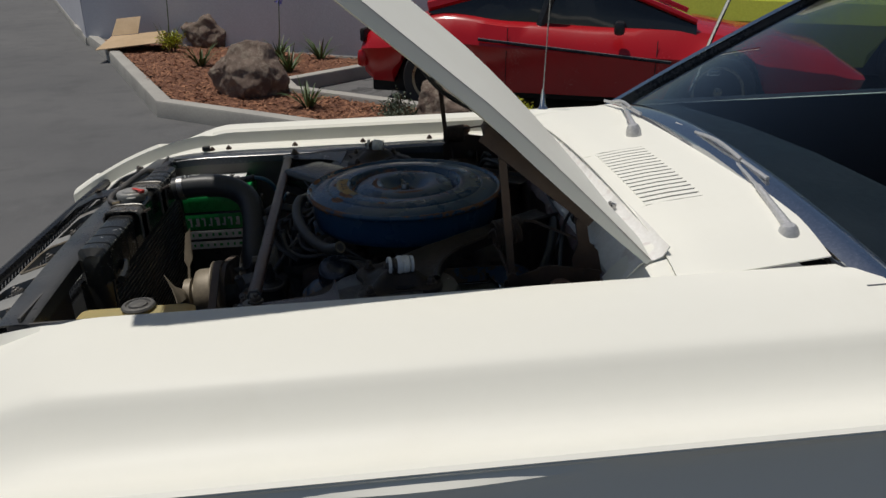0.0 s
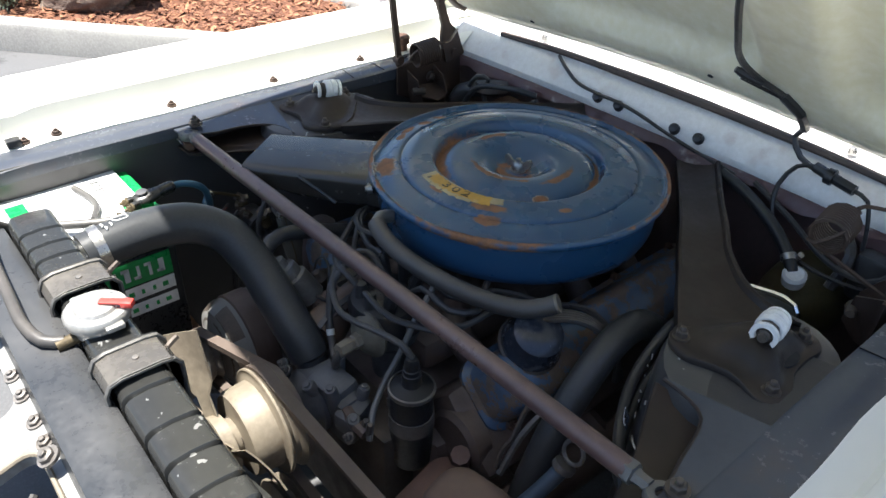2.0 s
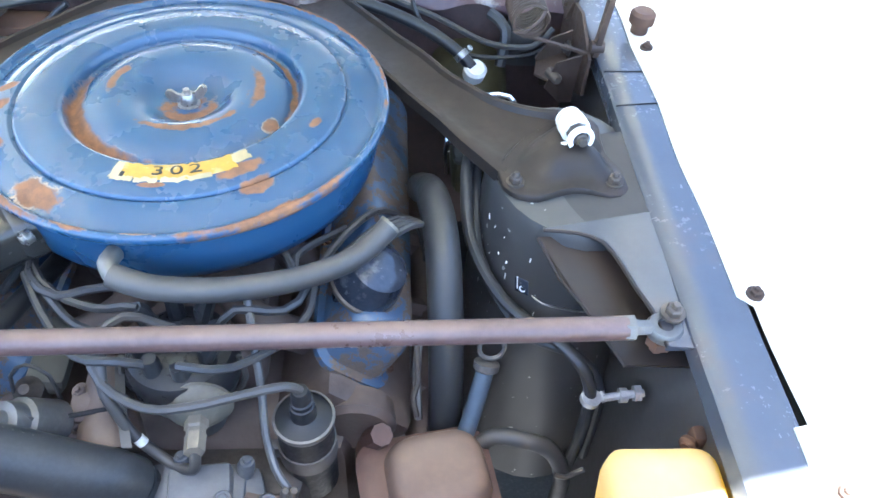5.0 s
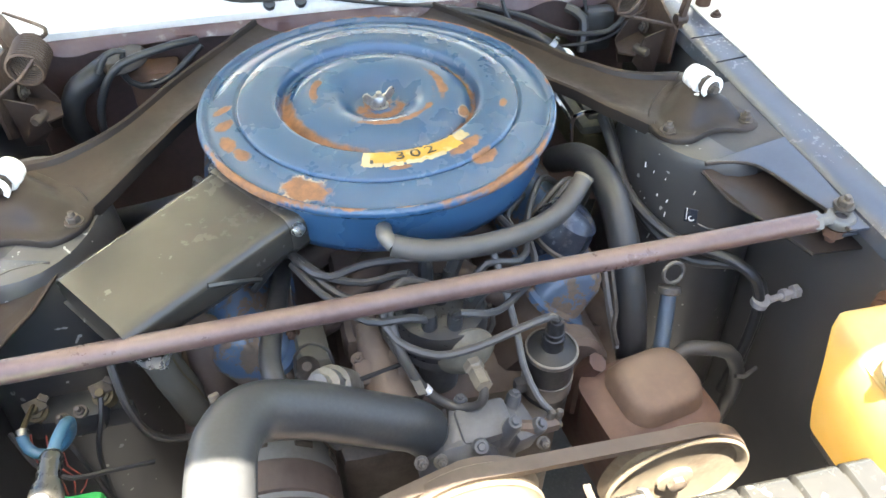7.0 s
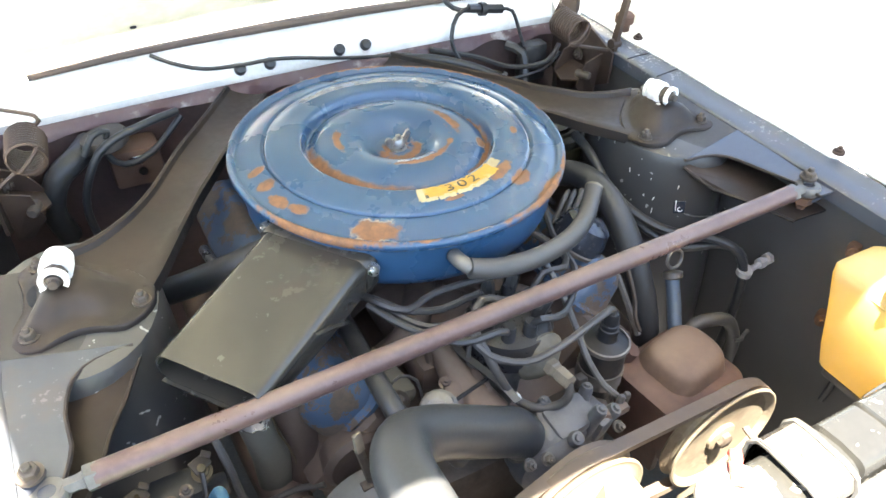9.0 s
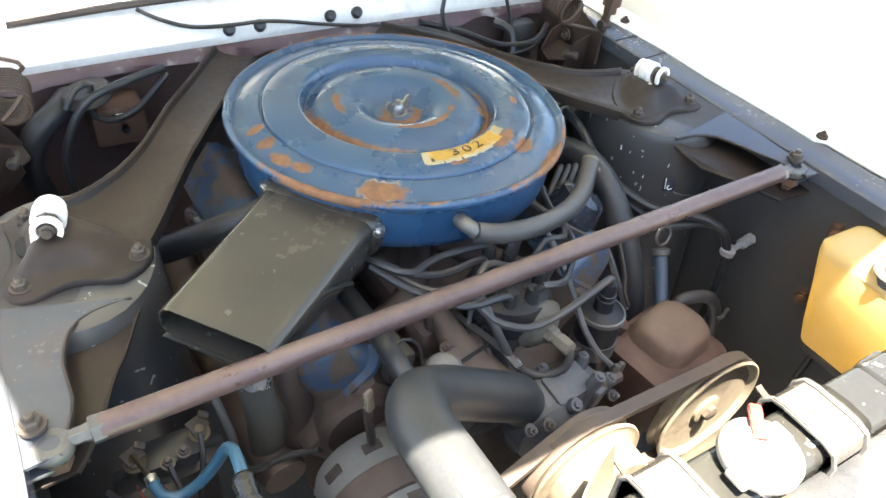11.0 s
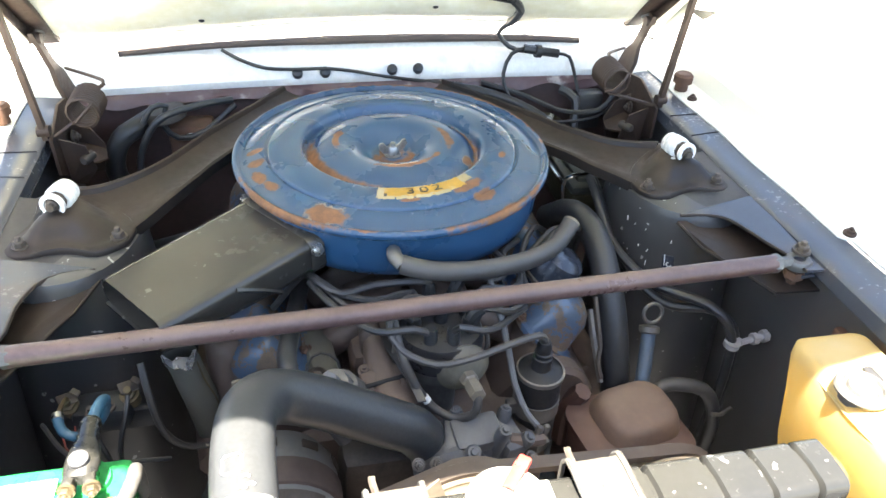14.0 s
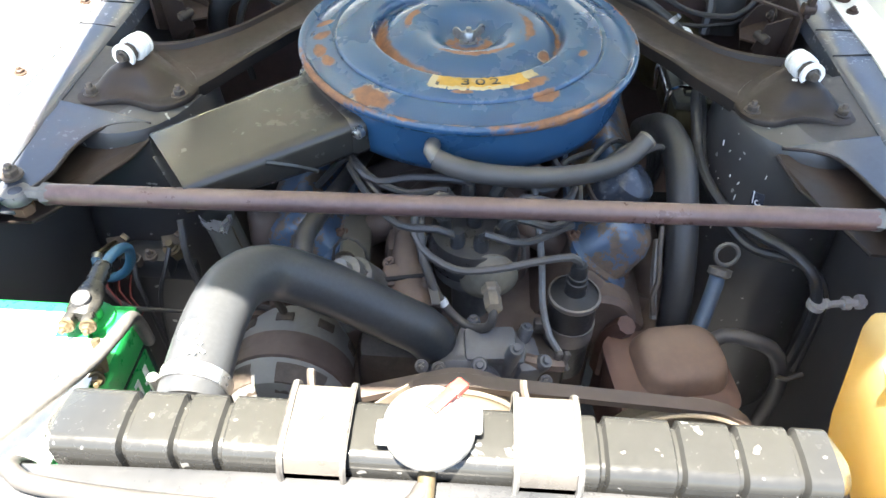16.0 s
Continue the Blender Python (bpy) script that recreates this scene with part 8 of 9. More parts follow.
tube(bm, [(0.378, -0.545, 0.838), (0.3715, -0.46, 0.838), (0.380, -0.372, 0.838)], 0.0022, 6)
part("mould_seam", bm, BOTTLE, wb)
wc = Vector((0.391, -0.455, 0.849))
bm = bmesh.new()
lathe(bm, wc, (0, 0, 1), [(0.019, -0.006), (0.019, 0.004), (0.0255, 0.005), (0.0265, 0.008), (0.0245, 0.011), (0.0195, 0.012), (0.018, 0.009), (0.0155, 0.009), (0.0140, 0.0125), (0.008, 0.0135), (0, 0.0135)], 28)
part("cap", bm, GREYPAINT, wb, "dark grey round cap")
bm = bmesh.new()
box(bm, wc + Vector((0.030, 0.020, 0.000)), (0.012, 0.022, 0.010), 0.003)
part("cap_hinge", bm, BLACKPLASTIC, wb)
for y, z in ((-0.341, 0.812), (-0.343, 0.696)):
    bm = bmesh.new()
    box(bm, (0.468, y, z), (0.014, 0.016, 0.022), 0.005)
    lathe(bm, (0.460, y - 0.004, z), (-0.7, -0.7, 0.1), [(0.008, 0), (0.008, 0.004), (0.0045, 0.006), (0.0045, 0.008), (0, 0.008)], 14)
    part("mount_lug", bm, RUSTY, wb)
bm = bmesh.new()
tube(bm, [(0.43, -0.42, 0.706), (0.44, -0.41, 0.68), (0.46, -0.40, 0.64), (0.464, -0.395, 0.58)], 0.0045, 7)
part("washer_hose", bm, RUBBER, wb)
bm = bmesh.new()
box(bm, (0.425, -0.455, 0.698), (0.085, 0.09, 0.010), 0.003)
box(bm, (0.462, -0.455, 0.67), (0.010, 0.09, 0.06), 0.003)
solo("bottle_shelf", bm, APRON, "black bracket under the washer bottle", "bracket")


# ---- the lot around the car ----
SLOPE = Matrix.Rotation(radians(-2.0), 4, "X")


def sloped(bm):
    bm.transform(SLOPE)
    return bm


def asphalt():
    n = Nodes("worn_asphalt")
    broad, mid, grain = n.noise(0.35, 6.0, 0.6), n.noise(3.0, 6.0, 0.65), n.noise(140.0, 3.0, 0.7)
    c = n.mix(n.ramp(broad, 0.35, 0.68), (0.085, 0.086, 0.089), (0.120, 0.120, 0.121))
    c = n.mix(n.math("MULTIPLY", n.ramp(mid, 0.48, 0.7), 0.5), c, (0.052, 0.053, 0.056))
    c = n.mix(n.math("MULTIPLY", n.ramp(grain, 0.5, 0.75), 0.5), c, (0.17, 0.17, 0.17))
    v = n.add("ShaderNodeTexVoronoi", Scale=0.7)
    v.feature = "DISTANCE_TO_EDGE"
    warp = n.t.nodes.new("ShaderNodeMix")
    warp.data_type = "VECTOR"
    n.link(n.coords(), warp.inputs[4])
    n.link(n.noise(1.3, 6.0, 0.7, out=1), warp.inputs[5])
    warp.inputs[0].default_value = 0.35
    n.link(warp.outputs[1], v.inputs["Vector"])
    crack = n.math("MULTIPLY", n.ramp(v.outputs["Distance"], 0.010, 0.002), n.ramp(broad, 0.5, 0.56))
    n.put("Base Color", n.mix(n.math("MULTIPLY", crack, 0.8), c, (0.02, 0.02, 0.021)))
    n.put("Roughness", 0.85)
    n.bump(n.math("SUBTRACT", grain, crack), 0.4, 0.004)
    return n.mat


bm = bmesh.new()
sheet(bm, [[(-300, -300, 0), (0, -300, 0), (300, -300, 0)], [(-300, 0, 0), (0, 0, 0), (300, 0, 0)], [(-300, 300, 0), (0, 300, 0), (300, 300, 0)]], 0.2)
solo("ground", sloped(bm), asphalt(), "grey worn asphalt of a parking lot", "ground", kind="structure")

CONCRETE = surface("kerb_concrete", (0.34, 0.33, 0.30), (0.26, 0.25, 0.235), 0.85, 0, 2.5, 90, 0.3, 0.05, dust=(0.42, 0.40, 0.37), dusty=0.4)
KERB_A = [(-12.5, -5.05), (-8.78, -3.34), (-5.20, -1.86), (-3.95, -0.10), (-3.48, 0.38), (-2.95, 0.95), (-2.72, 1.38), (-2.86, 1.78), (-3.20, 1.98), (-3.62, 1.80), (-4.08, 1.34), (-4.84, 0.44), (-5.82, -0.80), (-6.30, -0.92), (-7.42, 0.03), (-7.75, 0.45)]


def kerb(points, w=0.15, h=0.15):
    bm = bmesh.new()
    rings = []
    for i, p in enumerate(points):
        p = Vector((*p, 0))
        a = Vector((*points[max(0, i - 1)], 0))
        b = Vector((*points[min(len(points) - 1, i + 1)], 0))
        d1 = (p - a).normalized() if i else (b - p).normalized()
        d2 = (b - p).normalized() if i < len(points) - 1 else d1
        m = (d1 + d2).normalized()
        nrm = Vector((-m.y, m.x, 0)) / max(0.4, m.dot(d1))
        rings.append([p + nrm * x + Vector((0, 0, z)) for x, z in ((-w / 2, -0.02), (-w / 2 + 0.004, h - 0.025), (-w / 2 + 0.012, h - 0.006), (-w / 2 + 0.03, h), (w / 2 - 0.03, h), (w / 2 - 0.012, h - 0.006), (w / 2 - 0.004, h - 0.025), (w / 2, -0.02))])
    loft(bm, rings)
    return sloped(bm)


solo("kerb", kerb(KERB_A), CONCRETE, "weathered grey concrete kerb round the planting bed", "kerb", kind="structure", flat=30)

# planting bed: bark mulch
BED = KERB_A + [(-8.3, -0.35), (-10.55, -4.2)]


def inside(x, y, poly):
    c = False
    for (x0, y0), (x1, y1) in zip(poly, poly[1:] + poly[:1]):
        if (y0 > y) != (y1 > y) and x < (x1 - x0) * (y - y0) / (y1 - y0) + x0:
            c = not c
    return c


def mulch_z(x, y):
    return 0.115 + 0.025 * noise.noise(Vector((x * 1.5, y * 1.5, 0))) + 0.014 * noise.noise(Vector((x * 7, y * 7, 3)))


n = Nodes("bark_mulch")
m1, m2 = n.noise(34.0, 8.0, 0.75), n.noise(9.0, 5.0, 0.6)
c = n.mix(n.ramp(m1, 0.35, 0.68), (0.085, 0.030, 0.016), (0.30, 0.125, 0.065))
c = n.mix(n.math("MULTIPLY", n.ramp(m2, 0.45, 0.7), 0.5), c, (0.20, 0.085, 0.045))
c = n.mix(n.math("MULTIPLY", n.ramp(n.noise(70.0, 4.0, 0.7), 0.60, 0.66), 0.8), c, (0.46, 0.30, 0.20))
n.put("Base Color", c)
n.put("Roughness", 0.9)
n.bump(m1, 1.0, 0.03)
MULCH = n.mat
bm = bmesh.new()
g, keep = 0.11, {}
for i in range(120):
    for j in range(70):
        x, y = -12.6 + g * i, -5.2 + g * j * 1.05
        if inside(x, y, BED):
            keep[i, j] = bm.verts.new((x, y, mulch_z(x, y)))
for (i, j), v in keep.items():
    q = [keep.get((i, j)), keep.get((i + 1, j)), keep.get((i + 1, j + 1)), keep.get((i, j + 1))]
    if all(q):
        bm.faces.new(q)
solo("planting_bed", sloped(bm), MULCH, "red-brown bark mulch bed behind the kerb", "mulch", kind="structure")
rnd = random.Random(7)
verts, faces = [], []
while len(faces) < 9000:
    x, y = rnd.uniform(-10.2, -2.75), rnd.uniform(-4.0, 1.9)
    if not inside(x, y, BED) or rnd.random() > min(1.0, 3.0 / (abs(x) - 1.5)):
        continue
    a, l, w, t = rnd.uniform(0, math.tau), rnd.uniform(0.012, 0.04), rnd.uniform(0.005, 0.013), rnd.uniform(-0.5, 0.5)
    z = mulch_z(x, y) + rnd.uniform(0.002, 0.014)
    e, f = Vector((math.cos(a), math.sin(a), t)), Vector((-math.sin(a), math.cos(a), rnd.uniform(-0.5, 0.5)))
    k = len(verts)
    c = Vector((x, y, z))
    verts += [SLOPE @ (c + e * l + f * w * 0.4), SLOPE @ (c + f * w), SLOPE @ (c - e * l), SLOPE @ (c - f * w)]
    faces.append((k, k + 1, k + 2, k + 3))
me = bpy.data.meshes.new("bark_chips")
me.from_pydata(verts, [], faces)
n = Nodes("bark_chip")
rp = n.add("ShaderNodeNewGeometry").outputs["Random Per Island"]
c = n.mix(rp, (0.10, 0.035, 0.018), (0.40, 0.19, 0.10))
n.put("Base Color", c)
n.put("Roughness", 0.85)
me.materials.append(n.mat)
tagged(new("bark_chips", me), "loose red-brown bark chips over the bed", "mulch", kind="stuff")


# rocks
def rock_paint():
    n = Nodes("brown_fieldstone")
    a, b, d = n.noise(3.5, 8.0, 0.7), n.noise(14.0, 8.0, 0.75), n.noise(60.0, 5.0, 0.7)
    c = n.mix(n.ramp(a, 0.35, 0.65), (0.125, 0.085, 0.066), (0.24, 0.180, 0.142))
    c = n.mix(n.math("MULTIPLY", n.ramp(b, 0.50, 0.62), 0.7), c, (0.32, 0.27, 0.21))
    c = n.mix(n.math("MULTIPLY", n.ramp(d, 0.42, 0.30), 0.7), c, (0.05, 0.035, 0.03))
    n.put("Base Color", c)
    n.put("Roughness", 0.9)
    n.bump(n.math("ADD", b, d), 0.7, 0.02)
    return n.mat


ROCK = rock_paint()


def boulder(x, y, w, dpt, h, seed, label):
    bm = bmesh.new()
    bmesh.ops.create_icosphere(bm, subdivisions=5, radius=1.0)
    o = Vector((seed * 7.3, seed * 3.1, seed))
    planes = []
    r = random.Random(seed)
    for _ in range(11):
        d = Vector((r.uniform(-1, 1), r.uniform(-1, 1), r.uniform(-0.3, 1))).normalized()
        planes.append((d, r.uniform(0.66, 0.88)))
    for v in bm.verts:
        p = v.co.copy()
        for d, k in planes:
            e = p.dot(d) - k
            if e > 0:
                p -= d * e * 0.9
        p += p.normalized() * (0.10 * noise.noise(p * 1.6 + o) + 0.07 * noise.noise(p * 4 + o) + 0.040 * noise.noise(p * 11 + o) + 0.018 * noise.noise(p * 24 + o))
        v.co = Vector((x + p.x * dpt * 0.62, y + p.y * w * 0.62, 0.10 + (p.z * 0.62 + 0.38) * h))
    solo("boulder", sloped(bm), ROCK, label, "rock", "boulders in the bed", flat=50)


boulder(-5.62, -1.17, 0.60, 0.55, 0.50, 3, "brown pitted boulder in the bark bed")
boulder(-9.65, -2.15, 0.80, 0.7, 0.62, 5, "large brown boulder near the wall")
boulder(-4.05, 0.60, 0.60, 0.52, 0.43, 9, "pale brown angular boulder near the kerb")


# plants
def leaf_paint(name, col, col2):
    n = Nodes(name)
    rp = n.add("ShaderNodeNewGeometry").outputs["Random Per Island"]
    n.put("Base Color", n.mix(rp, col, col2))
    n.put("Roughness", 0.45)
    return n.mat


BLADE = leaf_paint("strap_leaf", (0.035, 0.075, 0.020), (0.12, 0.17, 0.06))
SAGE = leaf_paint("grey_green_leaf", (0.07, 0.095, 0.06), (0.17, 0.20, 0.14))
GOLD = leaf_paint("yellow_green_leaf", (0.38, 0.42, 0.03), (0.55, 0.55, 0.06))
VIOLET = leaf_paint("violet_petal", (0.16, 0.16, 0.55), (0.25, 0.24, 0.65))


def strap_plant(x, y, size, seed, flower=False):
    r = random.Random(seed)
    t = thing("strap_leaf_plant", "clump of long green strap leaves in the bark bed", "plant", SLOPE @ Vector((x, y, 0.11)), "strap-leaved plants")
    bm = bmesh.new()
    for _ in range(38):
        a, l, droop = r.uniform(0, math.tau), size * r.uniform(0.55, 1.1), r.uniform(0.15, 0.75)
        e = Vector((math.cos(a), math.sin(a), 0))
        f = Vector((-math.sin(a), math.cos(a), 0))
        w = 0.008 + 0.006 * r.random()
        left, right = [], []
        for i in range(6):
            u = i / 5
            c = Vector((x, y, 0.10)) + e * (0.02 + l * 0.75 * u * (0.35 + droop)) + Vector((0, 0, l * (u * 0.95 - droop * u * u * 0.75)))
            k = w * (1 - u ** 2.2) + 0.0008
            left.append(bm.verts.new(c + f * k))
            right.append(bm.verts.new(c - f * k))
        for i in range(5):
            bm.faces.new((left[i], right[i], right[i + 1], left[i + 1]))
    part("leaves", sloped(bm), BLADE, t)
    if flower:
        bm = bmesh.new()
        top = Vector((x + 0.02, y + 0.05, 0.10 + size * 2.0))
        tube(bm, [(x, y, 0.1), (x + 0.01, y + 0.03, 0.1 + size), top], 0.006, 6)
        part("stalk", sloped(bm), BLADE, t)
        bm = bmesh.new()
        for _ in range(46):
            d = Vector((r.gauss(0, 1), r.gauss(0, 1), r.gauss(0.2, 1))).normalized() * r.uniform(0.03, 0.08)
            s = d.orthogonal().normalized() * 0.010
            bm.faces.new([bm.verts.new(q) for q in (top + d * 0.4, top + d + s, top + d * 1.25, top + d - s)])
        part("flower_head", sloped(bm), VIOLET, t, "round violet flower head")


strap_plant(-4.92, -0.58, 0.34, 1)
strap_plant(-7.0, -0.92, 0.40, 2)
strap_plant(-8.05, -0.62, 0.42, 3)
strap_plant(-7.5, -1.98, 0.42, 4)
strap_plant(-9.3, -2.75, 0.42, 5, True)
strap_plant(-8.2, -1.15, 0.36, 6, True)


def shrub(x, y, w, h, mat, leaf, count, seed, label):
    r = random.Random(seed)
    t = thing("shrub", label, "shrub", SLOPE @ Vector((x, y, 0.11)))
    bm = bmesh.new()
    tips = []
    for _ in range(26):
        a, s = r.uniform(0, math.tau), r.uniform(0.1, 1.0)
        tip = Vector((x + math.cos(a) * w * 0.5 * s, y + math.sin(a) * w * 0.5 * s, 0.11 + h * r.uniform(0.55, 1.0) * (1 - 0.45 * s * s)))
        tube(bm, [(x + math.cos(a) * 0.02, y + math.sin(a) * 0.02, 0.09), ((x + tip.x) / 2, (y + tip.y) / 2, 0.10 + (tip.z - 0.10) * 0.65), tip], 0.004, 4, step=0.05)
        tips.append(tip)
    part("twigs", sloped(bm), RUSTY, t)
    bm = bmesh.new()
    for _ in range(count):
        tip = r.choice(tips)
        base = Vector((x, y, 0.10))
        c = base + (tip - base) * r.uniform(0.45, 1.05) + Vector((r.gauss(0, 1), r.gauss(0, 1), r.gauss(0, 0.7))) * 0.028
        c.z = max(c.z, 0.12)
        d = Vector((r.gauss(0, 1), r.gauss(0, 1), r.gauss(0.5, 1))).normalized() * leaf * r.uniform(0.6, 1.2)
        s = d.orthogonal().normalized() * leaf * 0.38
        bm.faces.new([bm.verts.new(q) for q in (c - d, c + s, c + d, c - s)])
    part("leaves", sloped(bm), mat, t)


shrub(-4.14, 0.14, 0.40, 0.27, SAGE, 0.016, 1300, 11, "low grey-green shrub by the kerb")
shrub(-3.98, 1.08, 0.30, 0.24, GOLD, 0.017, 1100, 12, "small bright yellow-green shrub beside the boulder")
shrub(-8.85, -2.60, 0.40, 0.30, GOLD, 0.022, 600, 13, "small yellow-green shrub near the wall")

# flattened cardboard on the kerb
CARD = surface("cardboard", (0.46, 0.33, 0.20), (0.40, 0.285, 0.17), 0.8, 0, 4, 90, 0.1)
cb = thing("cardboard_box", "flattened brown cardboard box lying on the kerb", "cardboard", SLOPE @ Vector((-9.2, -3.2, 0.16)))
bm = bmesh.new()
plate(bm, [(-8.62, -3.52, 0.17), (-8.85, -2.72, 0.24), (-9.55, -2.85, 0.32), (-9.62, -3.60, 0.24)], 0.008)
part("panel", sloped(bm), CARD, cb)
bm = bmesh.new()
plate(bm, [(-9.62, -3.60, 0.245), (-9.56, -3.22, 0.285), (-9.74, -3.20, 0.50), (-9.80, -3.55, 0.46)], 0.008, (1, 0, 0))
part("flap", sloped(bm), CARD, cb)
bm = bmesh.new()
plate(bm, [(-8.85, -2.72, 0.236), (-9.55, -2.85, 0.316), (-9.50, -2.80, 0.17), (-8.86, -2.68, 0.15)], 0.008, (0, 1, 0))
part("flap", sloped(bm), CARD, cb)

# building walls
STUCCO = surface("pale_lilac_stucco", (0.56, 0.56, 0.60), (0.50, 0.50, 0.54), 0.85, 0, 0.8, 70, 0.12, 0.05)


def wall(name, a, b, h, t=0.25):
    a, b = Vector((*a, 0)), Vector((*b, 0))
    d = (b - a).normalized()
    nrm = Vector((-d.y, d.x, 0)) * t
    bm = bmesh.new()
    loft(bm, [[a + Vector((0, 0, z)), b + Vector((0, 0, z)), b + nrm + Vector((0, 0, z)), a + nrm + Vector((0, 0, z))] for z in (-0.1, 0.12, h)])
    ob = solo(name, sloped(bm), STUCCO, "smooth pale lilac-grey building wall", "wall", kind="structure")
    bm = bmesh.new()
    loft(bm, [[a - nrm * k + Vector((0, 0, z)), b - nrm * k + Vector((0, 0, z)), b + nrm * 0.5 + Vector((0, 0, z)), a + nrm * 0.5 + Vector((0, 0, z))] for z, k in ((0.0, 0.06), (0.10, 0.06), (0.115, 0.02))])
    tagged(part("wall_base", sloped(bm), CONCRETE, ob), "grey concrete footing")


wall("wall_east", (-10.62, -4.28), (-7.72, 0.72), 3.4)
wall("wall_south", (-26.0, -10.6), (-10.64, -4.30), 3.4)


# parked cars
def wheel(t, m, x, y, r, w, side, rim, spokes):
    at = m @ Vector((x, y, r))
    axis = m.to_3x3() @ Vector((side, 0, 0))
    bm = bmesh.new()
    lathe(bm, at, axis, [(r * 0.66, -w * 0.5), (r * 0.93, -w * 0.52), (r * 0.99, -w * 0.36), (r, 0), (r * 0.99, w * 0.36), (r * 0.93, w * 0.52), (r * 0.68, w * 0.47)], 36)
    ty = part("tyre", bm, TYRE, t)
    bm = bmesh.new()
    lathe(bm, at, axis, [(r * 0.68, w * 0.47), (r * 0.69, w * 0.50), (r * 0.63, w * 0.48), (r * 0.60, w * 0.30), (r * 0.30, w * 0.18), (0, w * 0.18)], 32)
    part("rim", bm, DARK if spokes else rim, ty)
    bm = bmesh.new()
    lathe(bm, at, axis, [(r * 0.62, w * 0.44), (r * 0.695, w * 0.48), (r * 0.685, w * 0.52), (r * 0.615, w * 0.50), (r * 0.62, w * 0.44)], 32, caps=False)
    lathe(bm, at, axis, [(r * 0.15, w * 0.20), (r * 0.14, w * 0.46), (r * 0.08, w * 0.50), (0, w * 0.50)], 16)
    part("wheel_hub", bm, rim, ty)
    u = axis.orthogonal().normalized()
    v = axis.cross(u)
    for k in range(spokes):
        for j in ((-0.14, 0.14) if spokes > 8 else (0.0,)):
            a = math.tau * k / spokes
            e, f = u * math.cos(a) + v * math.sin(a), u * math.cos(a + j) + v * math.sin(a + j)
            bm = bmesh.new()
            tube(bm, [at + e * r * 0.12 + axis * w * 0.42, at + f * r * 0.64 + axis * w * 0.44], 0.007 if spokes > 8 else 0.028, 5, smooth=False)
            part("spoke", bm, rim, ty)


